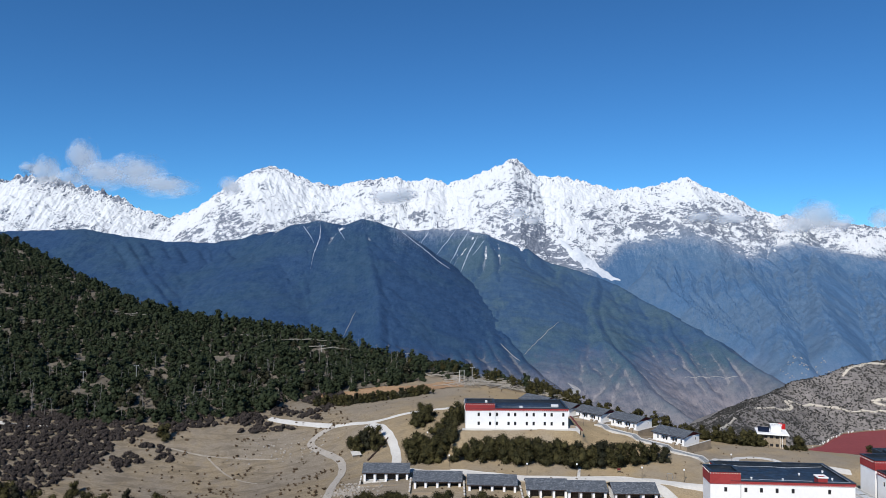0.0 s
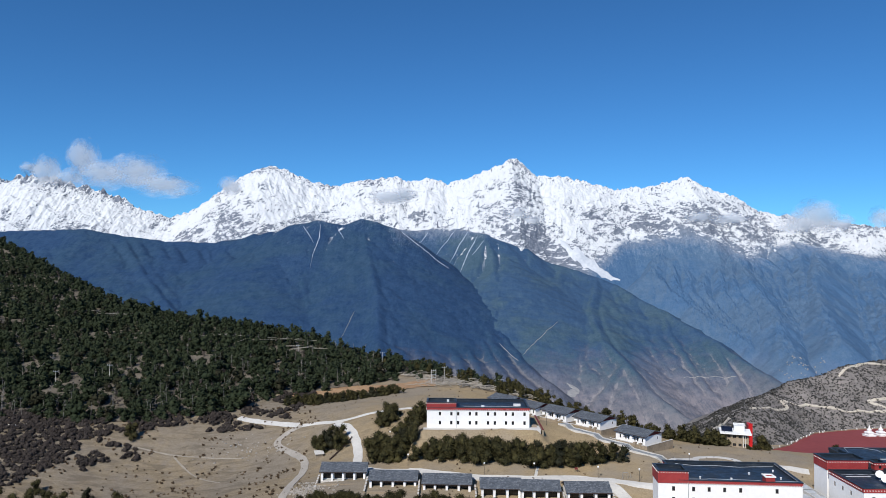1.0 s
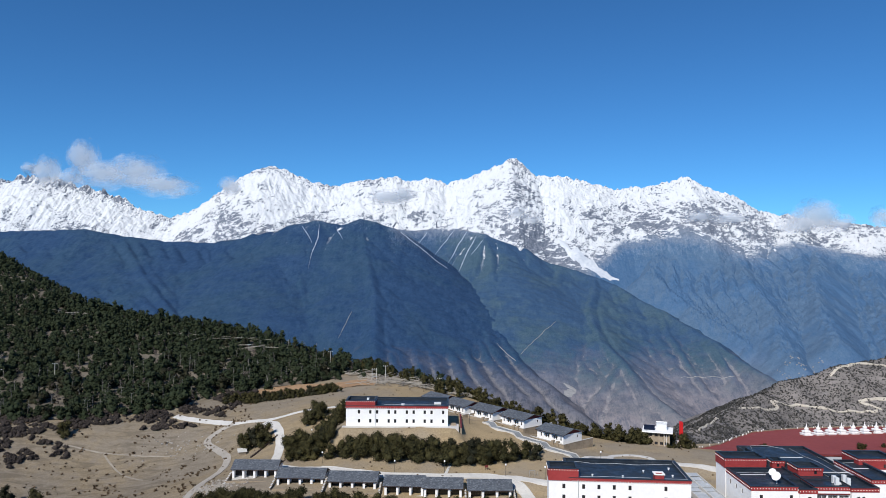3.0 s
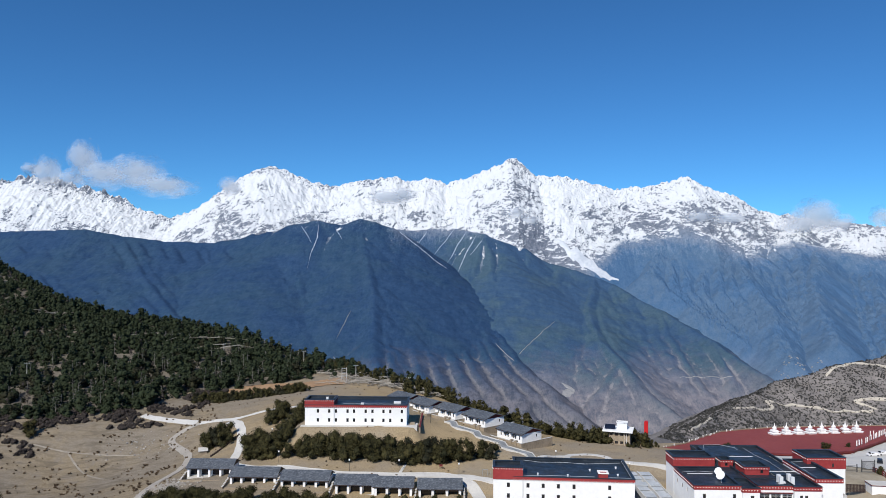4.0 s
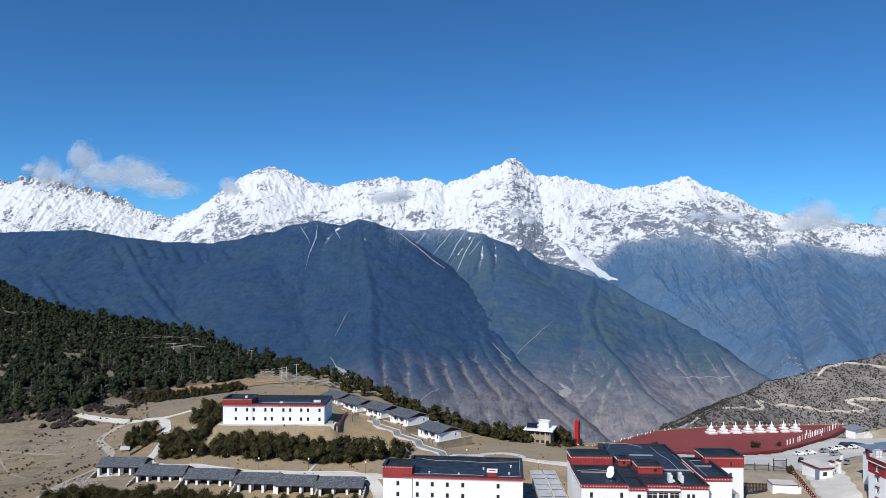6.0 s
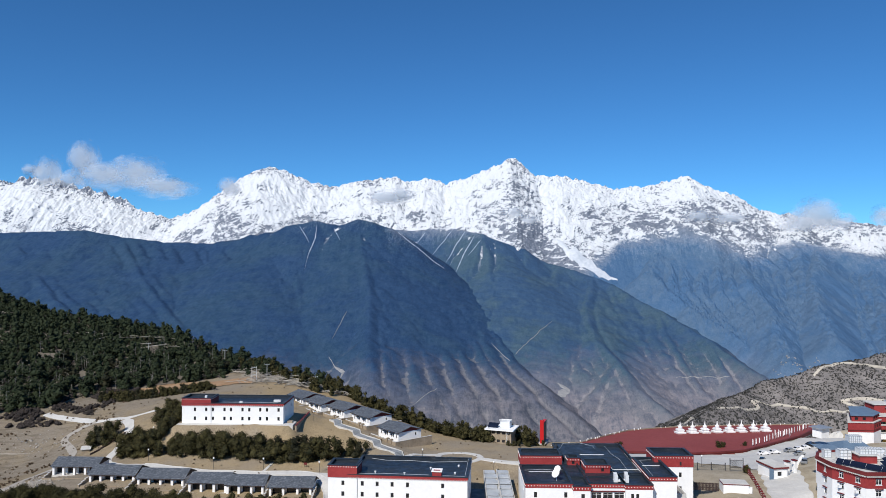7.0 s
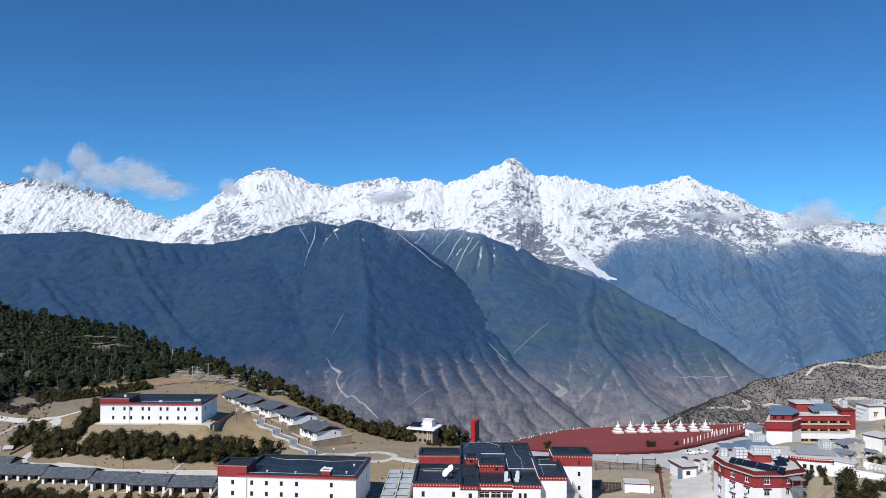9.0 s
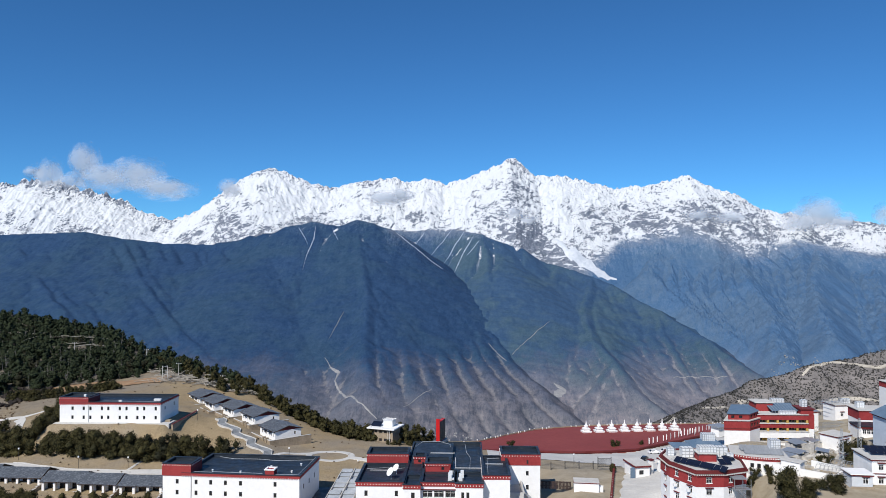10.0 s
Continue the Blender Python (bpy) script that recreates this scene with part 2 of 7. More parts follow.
c = mixed(n, l, sandy.outputs["Result"], c, ramp(n, l, mid, (0.32, (0.25, 0.215, 0.155)), (0.68, (0.46, 0.415, 0.33))))
l.new(c, b.inputs["Base Color"])
bumped(n, l, b, fine, 0.5, 0.15)
GRASS = m
ground = tagged(sheet("ground", spaced(-240, 330, 2.5, -3200, 3400), spaced(150, 385, 2.5, -1800, 2500), ground_z, GRASS),
                "dry tan mountain grass and bare earth on a hill shelf", "ground", kind="structure")

# ---- far mountains: ridge lines with flanks ----
def flanks(X, Y, ridges, floor, blunt=0.0):
    """Height under the ridge lines, with the run along the nearest line and the distance from it."""
    Z, S, D = np.full(X.shape, float(floor)), np.zeros(X.shape), np.zeros(X.shape)
    for k, (slope, line) in enumerate(ridges):
        run = 3100.0 * k
        for (x0, y0, z0), (x1, y1, z1) in zip(line, line[1:]):
            dx, dy = x1 - x0, y1 - y0
            L = math.hypot(dx, dy)
            u = ((X - x0) * dx + (Y - y0) * dy) / (L * L)
            t = np.clip(u, 0, 1)
            d = np.hypot(X - x0 - t * dx, Y - y0 - t * dy)
            z = z0 + t * (z1 - z0) - slope * (np.hypot(d, blunt) - blunt)
            near = z > Z
            left = np.where((X - x0) * dy - (Y - y0) * dx > 0, 1500.0, 0.0)
            Z, S, D = np.where(near, z, Z), np.where(near, run + u * L + left, S), np.where(near, d, D)
            run += L
    return Z, S, D


CREST = ((-3215, 525), (-2993, 559), (-2788, 574), (-2566, 586), (-2324, 517), (-2101, 466), (-1916, 382), (-1768, 338), (-1602, 390), (-1401, 541), (-1273, 619),
         (-1116, 685), (-998, 642), (-869, 583), (-703, 543), (-520, 584), (-301, 607), (-209, 574), (-111, 600), (27, 571), (173, 612), (319, 671), (439, 733),
         (530, 668), (610, 617), (755, 621), (864, 599), (1100, 534), (1299, 553), (1462, 586), (1563, 623), (1661, 562), (1859, 504), (2039, 399), (2309, 350),
         (2811, 301), (3312, 328))
WEST_CREST = [(0.62, ((-3354, 3900, 181), (-2404, 3900, 217), (-1933, 3900, 233), (-1735, 3910, 196), (-1504, 3920, 169), (-1257, 3930, 163), (-1039, 3930, 198), (-930, 3930, 210), (-824, 3940, 260), (-685, 3950, 289), (-545, 3950, 264), (-444, 3940, 298), (-356, 3930, 282))),
              (0.66, ((-356, 3930, 282), (-260, 3900, 247), (-157, 3840, 157), (-33, 3770, 72), (97, 3680, -19), (204, 3450, -138), (274, 3220, -254), (334, 3000, -344), (434, 2750, -415), (560, 2500, -515)))]
WEST_SPURS = [(0.6, ((-2341, 3900, 217), (-1974, 3500, 18), (-1555, 3050, -168), (-1188, 2700, -311))),
              (0.6, ((-1735, 3910, 196), (-1514, 3600, 46), (-1263, 3250, -105), (-962, 2900, -246), (-663, 2600, -375))),
              (0.6, ((-1289, 3930, 163), (-1141, 3600, 19), (-939, 3250, -155), (-709, 2900, -301), (-542, 2650, -404))),
              (0.66, ((-444, 3940, 298), (-379, 3650, 135), (-297, 3250, -76), (-252, 2900, -242), (-192, 2600, -373), (-164, 2450, -462))),
              (0.62, ((-808, 3940, 263), (-718, 3650, 91), (-605, 3250, -116), (-513, 2950, -261), (-426, 2750, -367)))]
MIDDLE_CREST = [(0.8, ((-318, 4160, 255), (-156, 4190, 247), (41, 4190, 267), (188, 4150, 236), (257, 4080, 223))),
                (0.7, ((257, 4080, 223), (329, 4060, 188), (470, 4040, 140), (530, 4010, 83), (666, 3980, 46), (822, 3900, -11), (911, 3820, -47), (977, 3720, -93), (1082, 3580, -165), (1219, 3250, -273), (1295, 3000, -362), (1364, 2750, -431)))]
MIDDLE_SPURS = [(0.8, ((257, 4080, 223), (273, 3750, 20), (300, 3380, -186), (320, 3150, -303))),
                (0.75, ((-58, 4190, 260), (30, 3980, 110), (78, 3860, 18))),
                (0.75, ((822, 3900, -11), (723, 3500, -166), (720, 3200, -270), (759, 3000, -341), (802, 2780, -418), (892, 2580, -492))),
                (0.7, ((759, 3000, -341), (624, 2800, -445), (525, 2650, -510))),
                (0.75, ((666, 3980, 46), (550, 3650, -92), (450, 3350, -209), (377, 3100, -314))),
                (0.75, ((1082, 3580, -165), (1054, 3200, -318), (1077, 2900, -438))),
                (0.75, ((1219, 3250, -273), (1207, 2950, -400)))]
EAST_SPURS = [(0.8, ((1559, 4650, 620), (1361, 4360, 259), (1165, 4000, 19), (1270, 3650, -160), (1420, 3300, -295))),
              (0.75, ((1361, 4360, 259), (1598, 4270, 179), (1692, 4170, 125), (1619, 3750, -35), (1561, 3350, -204), (1478, 3000, -338))),
              (0.75, ((2231, 4650, 374), (2068, 4330, 212), (2211, 4250, 157), (2480, 4100, 91))),
              (0.75, ((2211, 4250, 157), (1862, 3600, -85), (1690, 3100, -255))),
              (0.75, ((2827, 4650, 302), (2474, 4200, 101), (2191, 3600, -140), (1996, 3100, -301)))]
PEAK_SPURS = [(0.95, ((446, 4650, 734), (349, 4450, 464), (273, 4250, 280))),
              (0.95, ((867, 4650, 584), (700, 4350, 251), (593, 4150, 97))),
              (0.95, ((-1114, 4650, 681), (-1109, 4400, 425), (-1080, 4180, 242))),
              (0.95, ((-334, 4650, 573), (-309, 4400, 356), (-240, 4200, 244)))]


def along(line, u):
    """The point a share u along a ridge line."""
    p = [Vector(q) for q in line]
    legs = [(b - a).length for a, b in zip(p, p[1:])]
    left = u * sum(legs)
    for a, b, d in zip(p, p[1:], legs):
        if left <= d:
            return a + (b - a) * (left / d)
        left -= d
    return p[-1]


def ribs_between(one, two, count, sag, slope, seed):
    """Ribs that fill the face between two ridge lines, sagging towards its middle."""
    r = random.Random(seed)
    out = []
    for k in range(1, count):
        w = (k + r.uniform(-0.2, 0.2)) / count
        line = []
        for i in range(8):
            u = i / 7
            p = along(one, u).lerp(along(two, u), w + r.uniform(-0.03, 0.03))
            line.append((p.x, p.y, p.z - sag * (0.35 + 0.65 * u) * math.sin(math.pi * w) - r.uniform(0, 7)))
        out.append((slope, tuple(line)))
    return out


WEST_RIBS = (ribs_between(WEST_SPURS[3][1], WEST_CREST[1][1], 8, 12, 0.55, 1) + ribs_between(WEST_SPURS[0][1], WEST_SPURS[1][1], 7, 14, 0.45, 2)
             + ribs_between(WEST_SPURS[1][1], WEST_SPURS[2][1], 5, 12, 0.45, 3) + ribs_between(WEST_SPURS[2][1], WEST_SPURS[4][1], 4, 12, 0.45, 4))
MIDDLE_RIBS = (ribs_between(MIDDLE_SPURS[4][1], MIDDLE_SPURS[2][1], 6, 30, 0.5, 5) + ribs_between(MIDDLE_SPURS[0][1], MIDDLE_SPURS[4][1], 5, 50, 0.5, 6)
               + ribs_between(MIDDLE_SPURS[2][1], MIDDLE_SPURS[5][1], 6, 35, 0.5, 7) + ribs_between(MIDDLE_SPURS[5][1], MIDDLE_SPURS[6][1], 4, 25, 0.5, 8))
EAST_RIBS = (ribs_between(EAST_SPURS[0][1], EAST_SPURS[1][1], 6, 50, 0.8, 9) + ribs_between(EAST_SPURS[1][1], EAST_SPURS[3][1], 6, 60, 0.7, 10) + ribs_between(EAST_SPURS[3][1], EAST_SPURS[4][1], 6, 60, 0.7, 11))


def ravines(S, D, wide, seed):
    """Broad ribs and narrow gullies that run straight down the flanks; both near 1 on their lines."""
    big = fbm((S + 0.25 * D) / wide, D / (wide * 7), 3, seed, 0.5, True)
    small = fbm((S - 0.2 * D) / (wide * 0.42), D / (wide * 2.6), 3, seed + 7, 0.55, True)
    return big, small


def snow_z(X, Y):
    wx, wy = X + 40 * fbm(X / 260, Y / 260, 4, 5), Y + 40 * fbm(X / 260, Y / 260, 4, 6)
    crest = np.interp(X + 9 * fbm(X / 60, Y / 60, 3, 2), [c[0] for c in CREST], [c[1] for c in CREST])
    d = np.abs(Y - 4650)
    z, S, D = flanks(wx, wy, PEAK_SPURS + EAST_SPURS + EAST_RIBS, -640, 20)
    wall = crest - 1.15 * d + 0.42 * np.minimum(d, 330)
    over = wall > z
    z, S, D = np.where(over, wall, z), np.where(over, X + 0.35 * d * np.sin(X / 420), S), np.where(over, d, D)
    near = smooth(8, 150, np.minimum(d, D + 60))
    big, small = ravines(S, D, 150, 21)
    crag = fbm(wx / 74, wy / 66, 5, 24, 0.56, True)
    bench = fbm((wx + 0.5 * wy) / 240, wy / 200, 3, 29, 0.5, True)
    horns = fbm(X / 46, Y / 60, 3, 27, 0.6, True) * (1 + 0.5 * smooth(-1950, -2150, X))
    spikes = fbm(X / 120, Y / 90, 2, 33, 0.5, True) * smooth(-1900, -2120, X)
    z = z + smooth(60, 5, d) * 52 * (spikes - 0.42 * smooth(-1900, -2120, X))
    bare = 0.14 + 0.86 * smooth(60, 260, z)
    z = z + bare * ((2 + 14 * near) * (big - 0.45) + (1 + 9 * near) * (small - 0.45) + (3 + 12 * near) * (crag - 0.35) + 28 * near * (bench - 0.4))
    return z + (1 - near) * 22 * (horns - 0.32)


def wooded_shape(X, Y, ridges, wide, seed):
    wx, wy = X + 22 * fbm(X / 230, Y / 230, 4, seed), Y + 22 * fbm(X / 230, Y / 230, 4, seed + 1)
    z, S, D = flanks(wx, wy, ridges, -640, 14)
    big, small = ravines(S, D, wide, seed + 3)
    out = smooth(0, 120, D)
    high = smooth(-640, -480, z)
    rough = fbm(X / 55, Y / 55, 5, seed + 11, 0.55)
    z = z + high * ((2 + 4 * out) * (big - 0.42) - (1 + 3 * out) * (small - 0.45) + 6 * rough)
    return z


def west_z(X, Y):
    return wooded_shape(X, Y, WEST_CREST + WEST_SPURS + WEST_RIBS, 190, 41)


def middle_z(X, Y):
    return wooded_shape(X, Y, MIDDLE_CREST + MIDDLE_SPURS + MIDDLE_RIBS, 150, 61)


def slope_sheet(name, xs, ys, shape, mat):
    """A mountain sheet that also keeps how hollow each spot is, so that snow and scree can lie in the gullies."""
    heights = []

    def height(X, Y):
        heights.append(shape(X, Y))
        return heights[0]

    ob = sheet(name, xs, ys, height, mat)
    Z = heights[0]
    blur = np.pad(Z, 3, mode="edge")
    for ax in (0, 1):
        c = np.cumsum(np.insert(blur, 0, 0, axis=ax), axis=ax)
        blur = (np.take(c, range(7, c.shape[ax]), axis=ax) - np.take(c, range(0, c.shape[ax] - 7), axis=ax)) / 7
    hollow = blur - Z
    hollow = np.clip(hollow / hollow.std(), -3, 3) * 0.2
    at = ob.data.attributes.new("hollow", "FLOAT", "POINT")
    at.data.foreach_set("value", hollow.ravel().astype(np.float32))
    return ob


def stone_and_snow(name, forest, scrub, snowline, soft, steep, dry_at, streak):
    """Snow above its line and off the steepest rock; forest below, dry scree low in the gorge, their given colours
    holding haze. snowline: (x, z) along the range.
    """
    m, n, l, b = material(name, 0.85, 0, 0.15)
    geo = n.new("ShaderNodeNewGeometry")
    sep, nor = n.new("ShaderNodeSeparateXYZ"), n.new("ShaderNodeSeparateXYZ")
    l.new(geo.outputs["Position"], sep.inputs[0])
    l.new(geo.outputs["Normal"], nor.inputs[0])
    at = n.new("ShaderNodeAttribute")
    at.attribute_name = "hollow"
    hollow = at.outputs["Fac"]
    big, small = noise_of(n, l, 0.0035, 5, 0.6), noise_of(n, l, 0.06, 8, 0.72)
    mid = noise_of(n, l, 0.018, 7, 0.66)
    grain = noise_of(n, l, 0.14, 5, 0.9, stretch=(1.6, 0.8, 0.7))
    sharp = noise_of(n, l, 0.05, 8, 0.8, stretch=(1.0, 0.7, 1.3), dist=0.4)
    runs = noise_of(n, l, 0.045, 7, 0.74, stretch=(2.0, 0.35, 0.35), dist=0.5)

    def between(v, a, b, lo=0.0, hi=1.0):
        f = n.new("ShaderNodeMapRange")
        f.inputs["From Min"].default_value, f.inputs["From Max"].default_value = a, b
        f.inputs["To Min"].default_value, f.inputs["To Max"].default_value = lo, hi
        l.new(v, f.inputs["Value"])
        return f.outputs["Result"]

    def about(v, k):
        return sums(n, l, "MULTIPLY", sums(n, l, "SUBTRACT", v, 0.5), k)

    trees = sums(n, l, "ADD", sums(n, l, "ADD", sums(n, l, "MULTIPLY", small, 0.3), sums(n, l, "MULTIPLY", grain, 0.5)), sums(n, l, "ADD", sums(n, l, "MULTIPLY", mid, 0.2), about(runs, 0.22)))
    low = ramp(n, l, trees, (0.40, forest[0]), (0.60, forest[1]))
    # random tree stands, plus sunlit sides painted paler by which way slopes face
    stands_and_sun_side = sums(n, l, "ADD", sums(n, l, "ADD", big, about(mid, 0.35)), sums(n, l, "MULTIPLY", nor.outputs["X"], -0.2))
    low = mixed(n, l, between(stands_and_sun_side, 0.42, 0.62), low, ramp(n, l, trees, (0.40, forest[2]), (0.60, forest[3])))
    # dry scrub low in the gorge, pale scree in its gullies
    dry = sums(n, l, "ADD", sep.outputs["Z"], sums(n, l, "ADD", about(big, 260), about(mid, 150)))
    dry = sums(n, l, "ADD", dry, sums(n, l, "ADD", sums(n, l, "MULTIPLY", hollow, -50), about(runs, 170)))
    low = mixed(n, l, between(dry, dry_at, dry_at - 180, 0, 0.8), low, ramp(n, l, sums(n, l, "ADD", sums(n, l, "ADD", mid, about(small, 0.4)), sums(n, l, "ADD", about(grain, 0.6), about(runs, 1.0))), (0.34, scrub[0]), (0.66, scrub[1])))
    bed = sums(n, l, "ADD", hollow, sums(n, l, "ADD", about(sharp, 0.7), between(sep.outputs["Z"], dry_at + 60, dry_at - 60, -0.6, 0.0)))
    low = mixed(n, l, between(bed, 0.30, 0.46, 0, 0.38), low, ramp(n, l, small, (0.35, scrub[2]), (0.65, scrub[3])))
    # snow line, lower in the hollows
    xs = [p[0] for p in snowline]
    base = ramp(n, l, between(sep.outputs["X"], xs[0], xs[-1]), *[((x - xs[0]) / (xs[-1] - xs[0]), ((z + 300) / 800,) * 3) for x, z in snowline])
    base = sums(n, l, "SUBTRACT", sums(n, l, "MULTIPLY", base, 800), 300)
    h = sums(n, l, "SUBTRACT", sep.outputs["Z"], base)
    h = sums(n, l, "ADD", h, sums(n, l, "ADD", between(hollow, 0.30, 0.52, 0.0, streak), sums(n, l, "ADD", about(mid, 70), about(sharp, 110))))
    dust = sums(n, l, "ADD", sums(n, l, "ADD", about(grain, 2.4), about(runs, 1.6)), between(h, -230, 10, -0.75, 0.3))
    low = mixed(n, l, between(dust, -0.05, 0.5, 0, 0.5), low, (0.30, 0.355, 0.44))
    cover = between(h, -soft, soft)
    slope = sums(n, l, "ADD", nor.outputs["Z"], sums(n, l, "ADD", about(sharp, 0.42), about(mid, 0.2)))
    f = sums(n, l, "MULTIPLY", cover, between(slope, steep, steep + 0.05))
    # thin bands of bare rock, lying aslant, on the steeper and the lower faces
    tc, mp, nz = n.new("ShaderNodeTexCoord"), n.new("ShaderNodeMapping"), n.new("ShaderNodeTexNoise")
    mp.inputs["Rotation"].default_value, mp.inputs["Scale"].default_value = (0, radians(28), 0), (0.75, 0.6, 1.7)
    l.new(tc.outputs["Object"], mp.inputs["Vector"])
    l.new(mp.outputs["Vector"], nz.inputs["Vector"])
    for k, v in (("Scale", 0.021), ("Detail", 9), ("Roughness", 0.7), ("Distortion", 0.7)):
        nz.inputs[k].default_value = v
    thin = sums(n, l, "ABSOLUTE", sums(n, l, "SUBTRACT", nz.outputs["Fac"], 0.5), 0)
    where = sums(n, l, "ADD", about(mid, 0.22), sums(n, l, "ADD", about(big, 0.45), between(h, 460, 0, -0.062, 0.036)))
    where = sums(n, l, "ADD", where, sums(n, l, "MULTIPLY", sums(n, l, "SUBTRACT", 0.69, nor.outputs["Z"]), 0.32))
    f = sums(n, l, "MULTIPLY", f, between(sums(n, l, "SUBTRACT", thin, where), 0.003, 0.010))
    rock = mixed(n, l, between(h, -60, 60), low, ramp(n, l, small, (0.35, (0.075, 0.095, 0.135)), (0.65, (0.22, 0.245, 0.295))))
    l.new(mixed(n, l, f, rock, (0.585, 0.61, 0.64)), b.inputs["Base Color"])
    relief = sums(n, l, "MULTIPLY", small, sums(n, l, "SUBTRACT", 1.0, sums(n, l, "MULTIPLY", f, 0.8)))
    bumped(n, l, b, relief, 0.5, 5.0)
    return m


# blue aerial haze is mixed into the forest and scree colours of these slopes
SNOWY = stone_and_snow("snow_rock_and_haze", ((0.038, 0.098, 0.195), (0.078, 0.145, 0.250), (0.052, 0.106, 0.185), (0.096, 0.156, 0.24)),
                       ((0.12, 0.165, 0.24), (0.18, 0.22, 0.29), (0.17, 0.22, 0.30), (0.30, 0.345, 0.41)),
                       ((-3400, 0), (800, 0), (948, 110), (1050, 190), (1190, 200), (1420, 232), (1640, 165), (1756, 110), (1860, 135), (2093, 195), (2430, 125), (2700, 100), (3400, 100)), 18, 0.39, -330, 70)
WOODED_HAZE = stone_and_snow("forest_in_haze", ((0.008, 0.033, 0.088), (0.032, 0.070, 0.142), (0.011, 0.040, 0.086), (0.038, 0.076, 0.132)),
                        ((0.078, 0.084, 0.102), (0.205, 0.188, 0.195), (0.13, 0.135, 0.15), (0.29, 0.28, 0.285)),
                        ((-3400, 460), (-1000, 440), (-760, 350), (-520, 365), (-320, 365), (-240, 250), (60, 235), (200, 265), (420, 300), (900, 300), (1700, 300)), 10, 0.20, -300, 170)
# the wooded slopes again, lightened to paint thicker haze over the middle massif
WOODED_HAZIER = stone_and_snow("forest_in_paler_haze", ((0.020, 0.054, 0.118), (0.046, 0.092, 0.165), (0.028, 0.066, 0.104), (0.064, 0.108, 0.15)),
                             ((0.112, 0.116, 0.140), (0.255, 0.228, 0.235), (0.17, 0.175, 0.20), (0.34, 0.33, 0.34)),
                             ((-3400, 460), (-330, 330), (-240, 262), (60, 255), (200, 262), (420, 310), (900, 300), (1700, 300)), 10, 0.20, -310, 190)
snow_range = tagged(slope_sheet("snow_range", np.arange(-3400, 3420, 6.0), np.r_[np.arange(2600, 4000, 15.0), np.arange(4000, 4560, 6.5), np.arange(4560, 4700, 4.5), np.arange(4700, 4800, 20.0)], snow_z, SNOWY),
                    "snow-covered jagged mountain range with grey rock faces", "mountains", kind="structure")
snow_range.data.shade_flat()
west_massif = tagged(slope_sheet("forest_massif", np.arange(-3300, 900, 7.0), np.arange(2150, 4150, 7.0), west_z, WOODED_HAZE),
                     "forested mountain tinted blue by haze, with bare pinkish foot in a gorge", "mountains", kind="structure")
middle_massif = tagged(slope_sheet("forest_massif", np.arange(-450, 1700, 6.5), np.arange(2300, 4350, 6.5), middle_z, WOODED_HAZIER),
                       "forested mountain spur paled by haze, with snow gullies and dry brown foot", "mountains", kind="structure")

HILL = [(0.55, ((274, 850, -153), (377, 1050, -184), (529, 1300, -214), (637, 1450, -212), (730, 1550, -201), (819, 1600, -181), (953, 1620, -153), (1050, 1640, -141), (1286, 1650, -100), (1800, 1700, -60)))]


def hill_z(X, Y):
    z = flanks(X + 12 * fbm(X / 120, Y / 120, 3, 71), Y + 12 * fbm(X / 120, Y / 120, 3, 72), HILL, -760)[0]
    return z + 14 * (fbm(X / 130, Y / 130, 5, 75, 0.5, True) - 0.3) * smooth(-760, -500, z)


SCRUB = surface("grey_brown_scree_slope", (0.10, 0.094, 0.092), (0.245, 0.226, 0.216), 0.09, 0.012, 0.95, 0.6, 1.0)
bare_hill = tagged(sheet("bare_hill", np.arange(150, 1900, 9.0), np.arange(700, 2000, 9.0), hill_z, SCRUB),
                   "bare grey-brown hillside dotted with dark shrubs", "hill", kind="structure")


# ---- glacier tongue below the range, snow gullies and scree runs on the slopes ----
def run_down(name, zfun, pts, w0, w1, mat, label, category, rise=2.0):
    """An uneven strip that follows the slope through the given places, from width w0 to w1."""
    r = random.Random(int(abs(pts[0][0])))
    line = []
    for (xa, ya), (xb, yb) in zip(pts, pts[1:]):
        k = max(2, int(math.hypot(xb - xa, yb - ya) / 14))
        line += [(xa + (xb - xa) * i / k, ya + (yb - ya) * i / k) for i in range(k)]
    line.append(pts[-1])
    bm, rows = bmesh.new(), []
    for i, (x, y) in enumerate(line):
        u = i / (len(line) - 1)
        a, b = line[max(0, i - 1)], line[min(len(line) - 1, i + 1)]
        d = Vector((b[0] - a[0], b[1] - a[1])).normalized()
        w = (w0 + (w1 - w0) * u) * r.uniform(0.6, 1.3) * min(1, 0.15 + 3 * u, 0.15 + 3 * (1 - u))
        c = r.uniform(-0.15, 0.15) * w
        row = []
        for k in (-1, -0.4, 0.4, 1):
            px, py = x - d.y * (w * k + c), y + d.x * (w * k + c)
            row.append(bm.verts.new((px, py, float(zfun(np.array([[px]]), np.array([[py]]))[0, 0]) + (rise if abs(k) < 1 else -1.0))))
        rows.append(row)
    for a, b in zip(rows, rows[1:]):
        for i in range(3):
            bm.faces.new((a[i], b[i], b[i + 1], a[i + 1]))
    bmesh.ops.recalc_face_normals(bm, faces=bm.faces)
    me = bpy.data.meshes.new(name)
    bm.to_mesh(me)
    bm.free()
    me.shade_smooth()
    me.materials.append(mat)
    return tagged(new(name, me), label, category, kind="structure")


